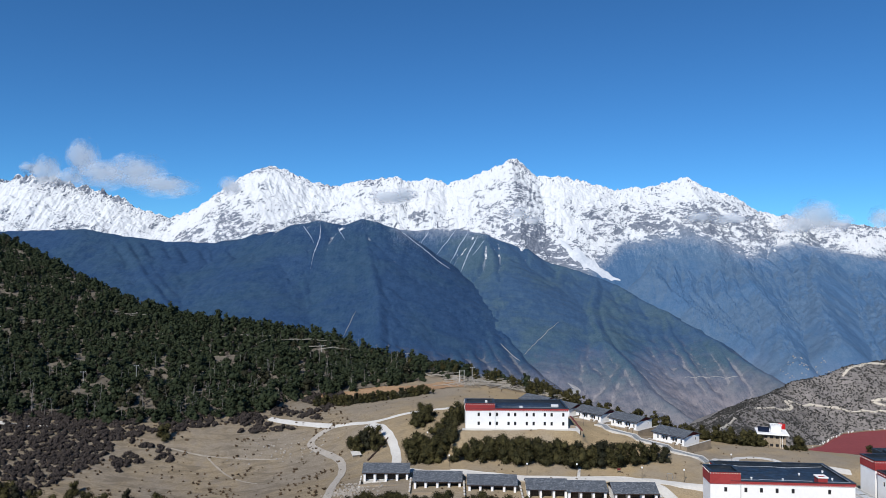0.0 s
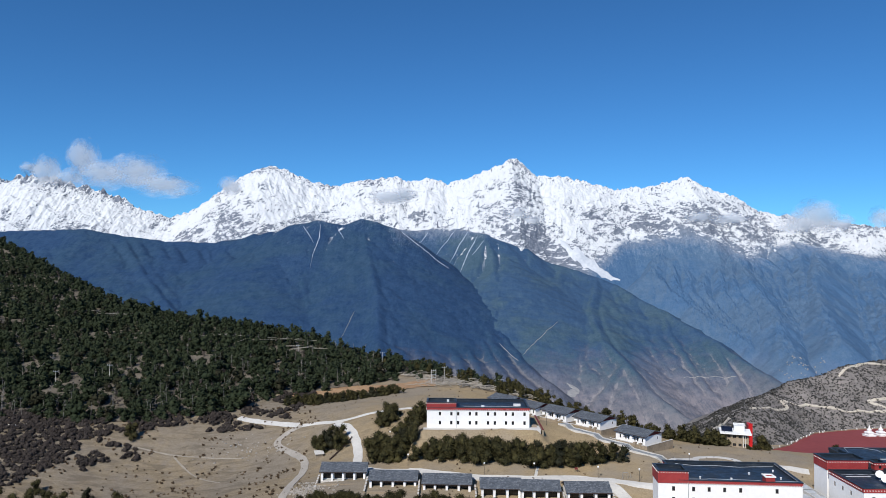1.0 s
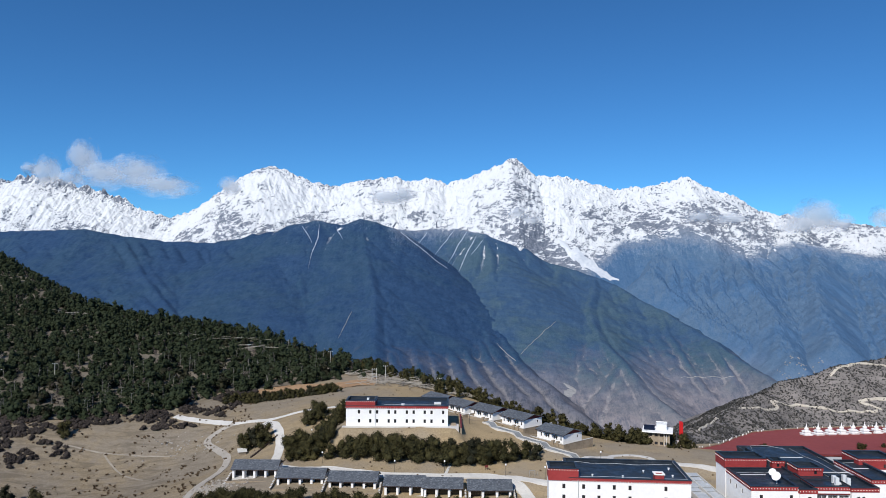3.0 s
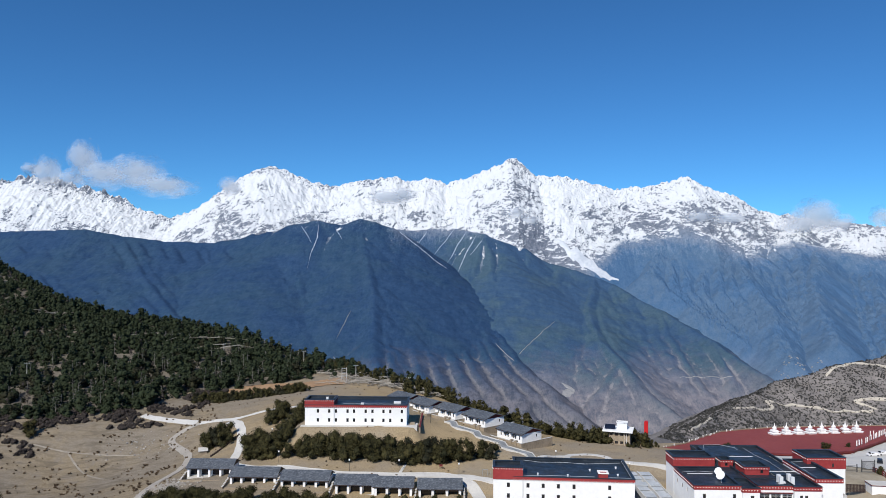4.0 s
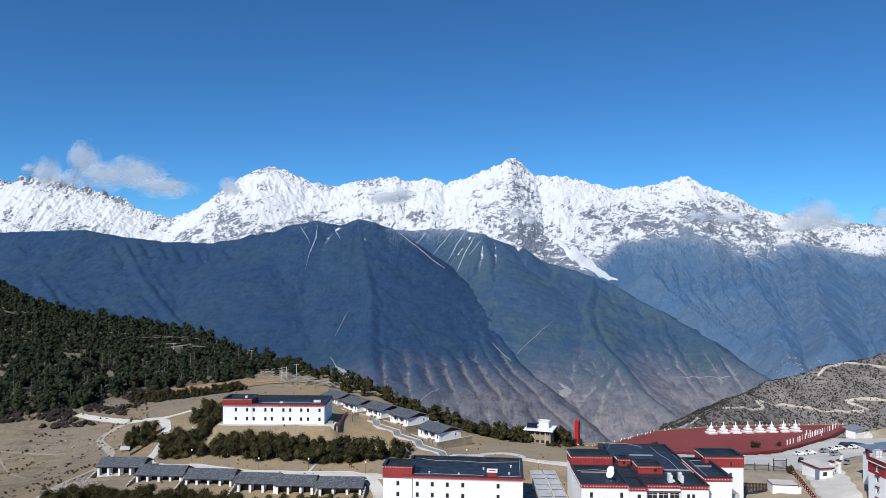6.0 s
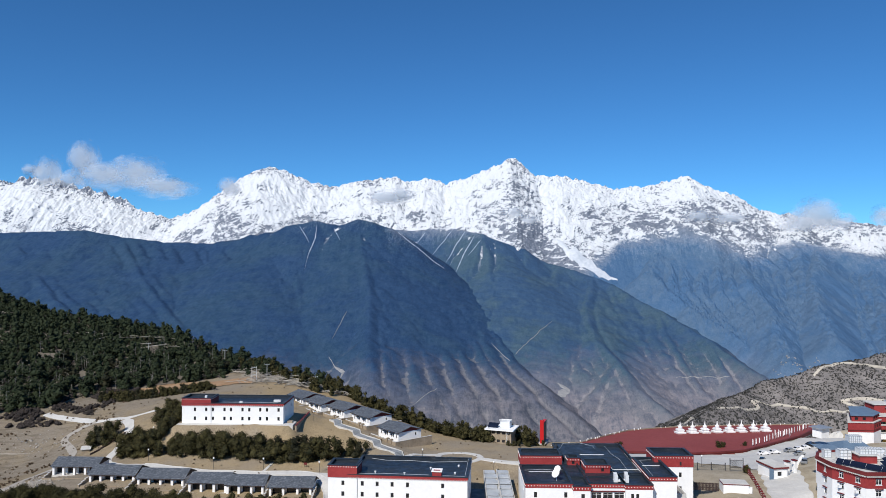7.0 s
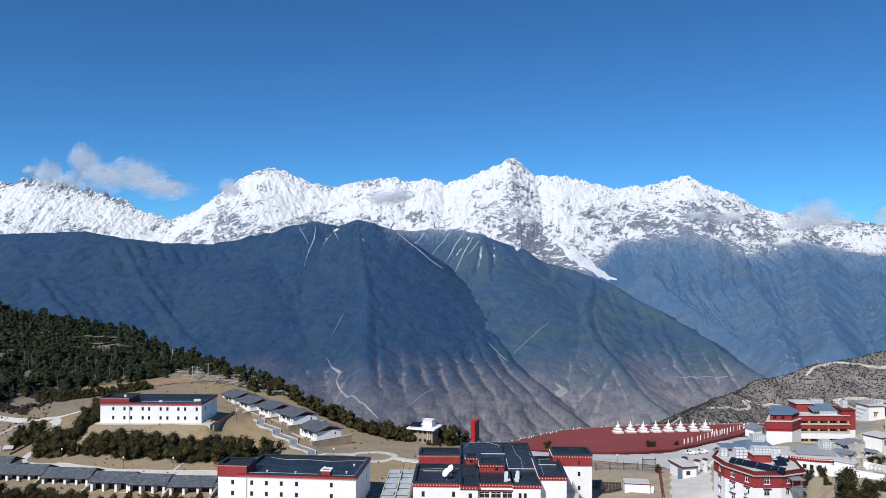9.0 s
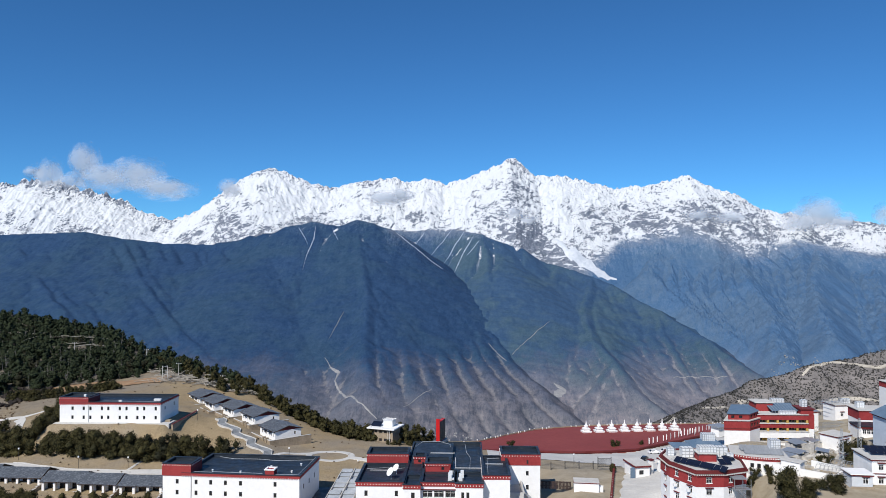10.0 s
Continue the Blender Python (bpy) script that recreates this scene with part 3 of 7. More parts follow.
ICE = surface("glacier_ice", (0.36, 0.41, 0.48), (0.66, 0.68, 0.71), 0.06, 0.012, 0.6, 0.6, 4)
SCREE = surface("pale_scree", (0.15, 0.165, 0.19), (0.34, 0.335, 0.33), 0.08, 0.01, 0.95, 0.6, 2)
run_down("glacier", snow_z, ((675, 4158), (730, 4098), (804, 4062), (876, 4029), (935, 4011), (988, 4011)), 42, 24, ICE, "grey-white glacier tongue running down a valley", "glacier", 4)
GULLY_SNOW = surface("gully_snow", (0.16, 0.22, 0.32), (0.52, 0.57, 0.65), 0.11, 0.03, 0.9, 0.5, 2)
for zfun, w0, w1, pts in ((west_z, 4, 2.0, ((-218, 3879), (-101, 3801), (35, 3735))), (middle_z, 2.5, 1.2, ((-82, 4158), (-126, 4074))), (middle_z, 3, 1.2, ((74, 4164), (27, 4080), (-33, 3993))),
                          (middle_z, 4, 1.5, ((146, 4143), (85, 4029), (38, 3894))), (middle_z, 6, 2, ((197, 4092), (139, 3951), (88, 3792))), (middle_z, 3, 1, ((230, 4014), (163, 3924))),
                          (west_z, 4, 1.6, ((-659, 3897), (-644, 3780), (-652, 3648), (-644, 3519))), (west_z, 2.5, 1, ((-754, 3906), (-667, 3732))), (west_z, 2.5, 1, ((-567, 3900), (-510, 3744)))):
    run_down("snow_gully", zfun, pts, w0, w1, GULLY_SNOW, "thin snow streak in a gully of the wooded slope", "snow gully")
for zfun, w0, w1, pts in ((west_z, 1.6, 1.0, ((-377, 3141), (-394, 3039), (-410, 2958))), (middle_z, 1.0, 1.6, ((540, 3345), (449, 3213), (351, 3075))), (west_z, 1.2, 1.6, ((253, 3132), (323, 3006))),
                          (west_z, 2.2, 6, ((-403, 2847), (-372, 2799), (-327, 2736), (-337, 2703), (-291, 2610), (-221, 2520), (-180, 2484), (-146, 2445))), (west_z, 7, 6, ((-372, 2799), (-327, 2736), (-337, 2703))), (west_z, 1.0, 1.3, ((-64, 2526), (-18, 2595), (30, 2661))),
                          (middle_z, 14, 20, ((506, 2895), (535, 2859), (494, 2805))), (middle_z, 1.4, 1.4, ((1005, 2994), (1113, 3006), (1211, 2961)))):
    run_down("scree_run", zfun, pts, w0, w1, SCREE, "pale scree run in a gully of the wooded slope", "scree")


def far_village(zfun, x0, x1, y0, y1, count, seed):
    """Small pale houses with low gable roofs, far down in the gorge."""
    r = random.Random(seed)
    bm = bmesh.new()
    for _ in range(count):
        x, y, L, W, h = r.uniform(x0, x1), r.uniform(y0, y1), r.uniform(3, 7), r.uniform(2.5, 4), r.uniform(0.5, 2.5)
        z = float(zfun(np.array([[x]]), np.array([[y]]))[0, 0]) - 2
        a = r.uniform(-0.5, 0.5)
        ux, uy = math.cos(a), math.sin(a)
        plan = [(x + ux * p * L / 2 - uy * q * W / 2, y + uy * p * L / 2 + ux * q * W / 2) for p, q in ((-1, -1), (1, -1), (1, 1), (-1, 1))]
        lo, hi = [bm.verts.new((*p, z)) for p in plan], [bm.verts.new((*p, z + h + 2)) for p in plan]
        ridge = [bm.verts.new((x + ux * k * L / 2, y + uy * k * L / 2, z + h + 2.9)) for k in (-1, 1)]
        for f in ((lo[0], lo[1], hi[1], hi[0]), (lo[2], lo[3], hi[3], hi[2]), (lo[1], lo[2], hi[2], ridge[1], hi[1]), (lo[3], lo[0], hi[0], ridge[0], hi[3]), (hi[0], hi[1], ridge[1], ridge[0]), (hi[2], hi[3], ridge[0], ridge[1])):
            bm.faces.new(f)
    bmesh.ops.recalc_face_normals(bm, faces=bm.faces)
    me = bpy.data.meshes.new("far_village")
    bm.to_mesh(me)
    bm.free()
    me.materials.append(SCREE)
    tagged(new("far_village", me), "small pale village houses far down in the gorge", "village", kind="stuff")


far_village(west_z, -20, 190, 2395, 2445, 60, 1)
far_village(snow_z, 1400, 1600, 2930, 3030, 45, 2)


# ---- clouds hanging about the peaks ----
def cloud_stuff():
    m, n, l, b = material("thin_cloud", 1.0, 0, 0)
    b.inputs["Base Color"].default_value = (0.43, 0.48, 0.55, 1)
    tc = n.new("ShaderNodeTexCoord")
    sep = n.new("ShaderNodeSeparateXYZ")
    l.new(tc.outputs["Object"], sep.inputs[0])
    r = sums(n, l, "SQRT", sums(n, l, "ADD", sums(n, l, "MULTIPLY", sep.outputs["X"], sep.outputs["X"]), sums(n, l, "MULTIPLY", sep.outputs["Z"], sep.outputs["Z"])), 0)
    oi = n.new("ShaderNodeObjectInfo")
    nz = n.new("ShaderNodeTexNoise")
    nz.noise_dimensions = "4D"
    nz.inputs["Scale"].default_value, nz.inputs["Detail"].default_value, nz.inputs["Roughness"].default_value = 1.7, 7, 0.62
    l.new(tc.outputs["Object"], nz.inputs["Vector"])
    l.new(sums(n, l, "MULTIPLY", oi.outputs["Random"], 40), nz.inputs["W"])
    body = sums(n, l, "SUBTRACT", sums(n, l, "MULTIPLY", nz.outputs["Fac"], 2.2), sums(n, l, "MULTIPLY", r, 1.25))
    f = n.new("ShaderNodeMapRange")
    f.interpolation_type = "SMOOTHSTEP"
    f.inputs["From Min"].default_value, f.inputs["From Max"].default_value = -0.05, 0.95
    f.inputs["To Max"].default_value = 0.62
    l.new(body, f.inputs["Value"])
    l.new(f.outputs["Result"], b.inputs["Alpha"])
    return m


CLOUD = cloud_stuff()


def cloud(x, y, z, lobes):
    t = new("cloud")
    t.matrix_basis = pose(x, y, z)
    tagged(t, "thin grey-white cloud hanging at the snow peaks", "cloud", "clouds about the peaks", "structure")
    for dx, dz, w, h in lobes:
        bm = bmesh.new()
        bmesh.ops.create_icosphere(bm, subdivisions=4, radius=1)
        me = bpy.data.meshes.new("lobe")
        bm.to_mesh(me)
        bm.free()
        me.shade_smooth()
        me.materials.append(CLOUD)
        o = new("lobe", me)
        o.parent, o.matrix_basis = t, Matrix.LocRotScale((dx, 0, dz), None, (w, 60, h))
        o.visible_shadow = False


cloud(-1948, 4300, 590, ((-205, 88, 110, 135), (-84, -12, 210, 115), (118, 4, 210, 135), (290, -80, 230, 85), (-270, -40, 90, 75)))
cloud(-2369, 4300, 590, ((0, 0, 110, 130), (-90, 20, 70, 50)))
cloud(-1300, 4420, 500, ((0, 20, 90, 75),))
cloud(2194, 4250, 335, ((0, 8, 175, 125), (-100, -30, 140, 85), (125, -30, 130, 70), (400, 0, 100, 90)))
cloud(-310, 4230, 440, ((0, 0, 150, 60), (90, 20, 100, 50)))
cloud(430, 4230, 345, ((0, 0, 90, 60), (80, -40, 110, 50)))
cloud(1560, 4230, 335, ((-60, 0, 110, 50), (120, -10, 130, 45)))

# ---- building blocks ----
def box(bm, x0, x1, y0, y1, z0, z1):
    v = [bm.verts.new(p) for p in ((x0, y0, z0), (x1, y0, z0), (x1, y1, z0), (x0, y1, z0), (x0, y0, z1), (x1, y0, z1), (x1, y1, z1), (x0, y1, z1))]
    for f in ((3, 2, 1, 0), (4, 5, 6, 7), (0, 1, 5, 4), (1, 2, 6, 5), (2, 3, 7, 6), (3, 0, 4, 7)):
        bm.faces.new([v[i] for i in f])


def turned_box(bm, c, half, rot):
    """A box of half sizes round c, turned by the matrix rot."""
    s = bmesh.ops.create_cube(bm, size=2)["verts"]
    bmesh.ops.transform(bm, matrix=Matrix.Translation(c) @ rot.to_4x4() @ Matrix.Diagonal((*half, 1)), verts=s)


def rod(bm, a, b, r, r2=None, sides=6):
    a, b = Vector(a), Vector(b)
    d = b - a
    s = bmesh.ops.create_cone(bm, segments=sides, radius1=r, radius2=r if r2 is None else r2, depth=d.length, cap_ends=True)["verts"]
    bmesh.ops.transform(bm, matrix=Matrix.Translation((a + b) / 2) @ d.to_track_quat("Z", "Y").to_matrix().to_4x4(), verts=s)


def prism(bm, pts, z0, z1):
    lo, hi = [bm.verts.new((*p, z0)) for p in pts], [bm.verts.new((*p, z1)) for p in pts]
    bm.faces.new(hi)
    bm.faces.new(lo[::-1])
    for i in range(len(pts)):
        j = (i + 1) % len(pts)
        bm.faces.new((lo[i], lo[j], hi[j], hi[i]))


def lathe(bm, profile, sides=16, c=(0, 0, 0)):
    rings = [[bm.verts.new((c[0] + r * math.cos(6.2831853 * k / sides), c[1] + r * math.sin(6.2831853 * k / sides), c[2] + z)) for k in range(sides)] for r, z in profile]
    for p, q in zip(rings, rings[1:]):
        for k in range(sides):
            bm.faces.new((p[k], p[(k + 1) % sides], q[(k + 1) % sides], q[k]))
    bm.faces.new(rings[0][::-1])
    bm.faces.new(rings[-1])


def part(name, bm, mat, parent=None, label="", kind=""):
    me = bpy.data.meshes.new(name)
    bm.to_mesh(me)
    bm.free()
    me.materials.append(mat)
    ob = new(name, me)
    ob.parent = parent
    return tagged(ob, label, kind=kind)


def boxes(name, mat, parent, *dims, label=""):
    bm = bmesh.new()
    for d in dims:
        box(bm, *d)
    return part(name, bm, mat, parent, label)


def thing(name, m, label, category, group="", kind=""):
    ob = new(name)
    ob.matrix_basis = m
    return tagged(ob, label, category, group, kind)


def mesh_of(name, mat, build):
    bm = bmesh.new()
    build(bm)
    me = bpy.data.meshes.new(name)
    bm.to_mesh(me)
    bm.free()
    me.materials.append(mat)
    return me


WINDOWS = {}


def window(parent, p, yaw, w, h, style="dark"):
    """A window in an opening w wide and h high whose lower outer corner is p, facing the side that yaw 0 turns to -y."""
    key = (round(w, 2), round(h, 2), style)
    if key not in WINDOWS:
        f = 0.07 if style == "dark" else 0.1

        def frame_of(bm):
            for d in ((0, f, 0.1, 0.2, 0, h), (w - f, w, 0.1, 0.2, 0, h), (f, w - f, 0.1, 0.2, 0, f), (f, w - f, 0.1, 0.2, h - f, h)):
                box(bm, *d)
            if w > 0.9:
                box(bm, w / 2 - 0.04, w / 2 + 0.04, 0.11, 0.19, f, h - f)
            if style != "dark" or w > 1.5:
                box(bm, f, w - f, 0.115, 0.185, h * 0.66, h * 0.66 + 0.06)
            if style == "white":
                box(bm, -0.1, w + 0.1, -0.06, 0.1, -0.12, 0)

        def brow_of(bm):
            box(bm, -0.3, w + 0.3, -0.38, 0.0, h + 0.28, h + 0.42)
            box(bm, -0.2, w + 0.2, -0.22, 0.0, h + 0.14, h + 0.28)

        WINDOWS[key] = (mesh_of("window", FRAME_DARK if style == "dark" else WHITE, frame_of), mesh_of("pane", DARKGLASS, lambda bm: box(bm, 0, w, 0.16, 0.19, 0, h)),
                        mesh_of("brow", MAROON, brow_of) if style == "white" else None)
    m = pose(*p, 0, 0, yaw)
    ob = new("window", WINDOWS[key][0])
    ob.parent, ob.matrix_basis = parent, m
    for name, me in (("pane", WINDOWS[key][1]), ("brow", WINDOWS[key][2])):
        if me:
            new(name, me).parent = ob


def facade(bm, p0, p1, z0, z1, holes=(), depth=0.25):
    """A wall face from p0 to p1 (left to right, seen from outside) with openings (u0, u1, z0, z1) whose reveals go in by depth."""
    d = Vector((p1[0] - p0[0], p1[1] - p0[1]))
    L = d.length
    d /= L
    inn = Vector((-d.y, d.x))

    def at(u, z, k=0.0):
        return bm.verts.new((p0[0] + d.x * u + inn.x * k, p0[1] + d.y * u + inn.y * k, z))

    us, zs = sorted({0, L, *(h[0] for h in holes), *(h[1] for h in holes)}), sorted({z0, z1, *(h[2] for h in holes), *(h[3] for h in holes)})
    for ua, ub in zip(us, us[1:]):
        for za, zb in zip(zs, zs[1:]):
            u, z = (ua + ub) / 2, (za + zb) / 2
            if not any(h[0] < u < h[1] and h[2] < z < h[3] for h in holes):
                bm.faces.new((at(ua, za), at(ub, za), at(ub, zb), at(ua, zb)))
    for a, b, c, e in holes:
        for q in (((a, c), (b, c)), ((b, c), (b, e)), ((b, e), (a, e)), ((a, e), (a, c))):
            (ua, za), (ub, zb) = q
            bm.faces.new((at(ua, za), at(ua, za, depth), at(ub, zb, depth), at(ub, zb)))


def glaze(parent, p0, p1, holes, style="dark"):
    d = Vector((p1[0] - p0[0], p1[1] - p0[1]))
    yaw = math.degrees(math.atan2(d.y, d.x))
    d.normalize()
    for a, b, c, e in holes:
        window(parent, (p0[0] + d.x * a, p0[1] + d.y * a, c), yaw, b - a, e - c, style)


def openings(us, zs, w, h):
    return [(u - w / 2, u + w / 2, z - h / 2, z + h / 2) for u in us for z in zs]


FRAME_DARK = surface("dark_brown_frame", (0.03, 0.02, 0.018), (0.06, 0.04, 0.035), 3, 0.5, 0.6)
TANK = surface("white_plastic_panel", (0.6, 0.62, 0.63), (0.74, 0.76, 0.77), 2, 0.4, 0.5)
SOLAR = surface("blue_black_solar_glass", (0.006, 0.009, 0.02), (0.015, 0.02, 0.04), 0.6, 0.3, 0.15, 0.0, 0.0, spec=0.6)


BEAM_ENDS = {}


def beam_end(parent, m, mat=None, size=(0.1, 0.08, 0.1)):
    """One small beam end under a coping; alike ones share a mesh."""
    mat = mat or WHITE
    key = (mat.name, size)
    if key not in BEAM_ENDS:
        BEAM_ENDS[key] = mesh_of("beam_end", mat, lambda bm: box(bm, -size[0], size[0], -size[1], size[1], -size[2], size[2]))
    ob = new("beam_end", BEAM_ENDS[key])
    ob.parent, ob.matrix_basis = parent, m


def parapet(parent, x0, x1, y0, y1, zt, band, dots=None, mat=None, step=0.75, drop=0.6):
    """A coloured parapet round a flat roof, with dark upstands and coping, a roof skin and rows of white beam ends."""
    t, o = 0.4, 0.12
    zb = zt - band
    for d in ((x0 - o, x1 + o, y0 - o, y0 + .1, zb, zt), (x0 - o, x1 + o, y1 - .1, y1 + o, zb, zt), (x0 - o, x0 + .1, y0 + .1, y1 - .1, zb, zt), (x1 - .1, x1 + o, y0 + .1, y1 - .1, zb, zt)):
        boxes("parapet", mat or RED, parent, d)
    for d in ((x0 + .1, x1 - .1, y0 + .1, y0 + t, zb, zt), (x0 + .1, x1 - .1, y1 - t, y1 - .1, zb, zt), (x0 + .1, x0 + t, y0 + t, y1 - t, zb, zt), (x1 - t, x1 - .1, y0 + t, y1 - t, zb, zt)):
        boxes("upstand", ROOFING, parent, d)
    c = 0.22
    boxes("coping", ROOFING, parent, (x0 - c, x1 + c, y0 - c, y0 + t + .1, zt, zt + .14), (x0 - c, x1 + c, y1 - t - .1, y1 + c, zt, zt + .14),
          (x0 - c, x0 + t + .1, y0 + t + .1, y1 - t - .1, zt, zt + .14), (x1 - t - .1, x1 + c, y0 + t + .1, y1 - t - .1, zt, zt + .14))
    boxes("roof", ROOFING, parent, (x0 + t, x1 - t, y0 + t, y1 - t, zt - drop - 0.3, zt - drop))
    if dots is not None:
        z = zt - dots
        for i in range(int((x1 - x0) / step) + 1):
            beam_end(parent, pose(x0 + i * step, y0 - o - .07, z))
        for i in range(1, int((y1 - y0) / step) + 1):
            beam_end(parent, pose(x1 + o + .07, y0 + i * step, z, 0, 0, 90))
            beam_end(parent, pose(x0 - o - .07, y0 + i * step, z, 0, 0, 90))


def shell(parent, x0, x1, y0, y1, z0, z1, holes=(), mat=None, right=(), left=(), style="dark"):
    """Four outer walls, with openings in the front and in the sides."""
    bm = bmesh.new()
    facade(bm, (x0, y0), (x1, y0), z0, z1, holes)
    facade(bm, (x1, y0), (x1, y1), z0, z1, right)
    facade(bm, (x1, y1), (x0, y1), z0, z1)
    facade(bm, (x0, y1), (x0, y0), z0, z1, left)
    ob = part("wall", bm, mat or WHITE, parent)
    glaze(parent, (x0, y0), (x1, y0), holes, style)
    glaze(parent, (x1, y0), (x1, y1), right, style)
    glaze(parent, (x0, y1), (x0, y0), left, style)
    return ob


def dish(parent, x, y, z, r, yaw):
    """A satellite dish on a short mast, part of a roof."""
    bm = bmesh.new()
    lathe(bm, [(0.05, 0), (r * 0.5, 0.06 * r), (r * 0.85, 0.2 * r), (r, 0.32 * r), (r * 0.97, 0.36 * r), (r * 0.8, 0.25 * r), (0.05, 0.06)], 18)
    bmesh.ops.transform(bm, matrix=pose(x, y, z + r + 0.6, 55, 0, yaw), verts=bm.verts)
    rod(bm, (x, y, z), (x, y, z + r + 0.6), 0.08)
    rod(bm, (x, y, z + r + .6), (x + r * .9 * math.sin(radians(yaw)), y - r * .9 * math.cos(radians(yaw)), z + r + 1.1), 0.03)
    return part("satellite_dish", bm, WHITE, parent, "pale satellite dish on a mast")

PANEL = surface("pale_grey_roof_sheet", (0.30, 0.33, 0.36), (0.52, 0.55, 0.58), 1.5, 0.25, 0.6, 0.15, 0.02)


def cable(parent, *pts):
    """A thin pale pipe lying along the roof."""
    bm = bmesh.new()
    for a, b in zip(pts, pts[1:]):
        rod(bm, a, b, 0.055, sides=5)
    part("roof_pipe", bm, PANEL, parent, "thin pale roof pipe")


# ---- the long white lodge on the plateau ----
def plateau_lodge():
    t = thing("lodge", pose(9, 254, 11.4), "long white two-storey lodge with red parapet and dark flat roof", "building")
    us = (4.6, 8.6, 11.0, 15.1, 17.4, 21.5, 23.9, 27.8, 30.2, 34.3)
    shell(t, 0, 36, 0, 16, -0.6, 6.25, openings(us, (1.85, 5.0), 0.8, 1.25), right=openings((4, 12), (4.6,), 0.8, 1.3))
    parapet(t, 0, 36, 0, 16, 7.15, 0.9, 0.72, step=0.72)
    parapet(t, 0, 10.2, -0.06, 8, 8.9, 2.65, 0.3, step=0.72)
    boxes("plinth", CONCRETE, t, (-1.2, 39.8, -2.0, 0.0, -1.6, 0.12), (36, 39.8, 0, 4, -1.6, 0.12), label="pale plinth ledge")
    boxes("drainpipe", METAL, t, (10.3, 10.42, -0.14, -0.02, 0, 7.0))
    cable(t, (10.6, 1.6, 6.85), (22, 2.0, 6.85), (33, 1.6, 6.85))
    cable(t, (13, 3.9, 6.85), (33, 3.8, 6.85))
    for d in ((19.3, 20.4, 3.6, 4.5, 6.6, 7.2), (31, 33.5, 6, 7, 6.6, 7.3), (7, 7.8, 3, 3.8, 8.1, 9.3)):
        boxes("roof_vent", TANK, t, d)
    # sunk court beside the lodge
    w = thing("court_wall", pose(49.3, 253, 8.2), "dark stone court wall with a red coping", "wall")
    boxes("wall", STONE, w, (0, 0.6, 0, 23, -1.5, 3.0))
    boxes("coping", MAROON, w, (0.1, 0.68, -0.1, 23.1, 3.0, 3.14))
    s = thing("stone_stack", pose(46.6, 254, 9.4), "tan stone ramp beside the lodge", "steps")
    for i in range(5):
        boxes("block", STONE, s, (-1.2 + 0.15 * i, 2.2 - 0.25 * i, 0.4 * i, 3.2, 0.55 * i - 1, 0.55 * i + 0.5))


plateau_lodge()


# ---- the white lodge with the blue-black roof ----
def lower_lodge():
    t = thing("lodge", pose(72, 192.3, 0, 0, 0, -4), "white three-storey lodge with red corner tower and dark flat roof", "building")
    rows = (1.4, 4.3, 7.2, 10.05)
    shell(t, 0, 5.5, 0, 6.6, -1, 11.5, openings((4.0,), rows, 0.8, 1.2))
    shell(t, 5.5, 37.1, 0, 19, -1, 11.5, openings((3.7, 7.7, 11.7, 15.8, 25.1), rows, 0.8, 1.2), right=openings((4, 9, 14), (2.5, 8.6), 0.8, 1.4))
    parapet(t, 5.5, 37.1, 0, 19, 12.35, 0.85, 0.75, step=0.7)
    parapet(t, 0, 7.7, -0.06, 6.6, 14.65, 3.1, 0.3, step=0.7)
    boxes("chimney", RED, t, (27.8, 30.2, 0.2, 2.6, 11.5, 13.6), label="red roof hatch")
    boxes("chimney_rim", WHITE, t, (27.6, 30.4, 0.0, 0.5, 13.6, 13.85), (27.6, 30.4, 2.3, 2.8, 13.6, 13.85), (27.6, 28.1, 0.5, 2.3, 13.6, 13.85), (29.9, 30.4, 0.5, 2.3, 13.6, 13.85))
    boxes("drainpipe", METAL, t, (7.8, 7.92, -0.14, -0.02, 0, 12))
    for x, y in ((12, 4), (20, 3.4), (26.5, 9), (33.5, 5), (34, 12)):
        bm = bmesh.new()
        lathe(bm, [(0.22, 11.7), (0.22, 12.1), (0.32, 12.15), (0.28, 12.3)], 8, (x, y, 0))
        part("roof_vent", bm, TANK, t, "small pale roof vent")
    cable(t, (7.9, 0.9, 12.45), (13, 1.0, 12.45), (13.2, 1.4, 12.45), (26.8, 1.2, 12.45))
    cable(t, (8.5, 17.4, 12.0), (13, 16.4, 11.8), (20, 16.8, 11.8), (26, 15.8, 11.8), (36, 17.2, 11.9))
    cable(t, (30.4, 0.9, 12.45), (36.4, 0.9, 12.45), (36.4, 17.8, 12.45))


lower_lodge()


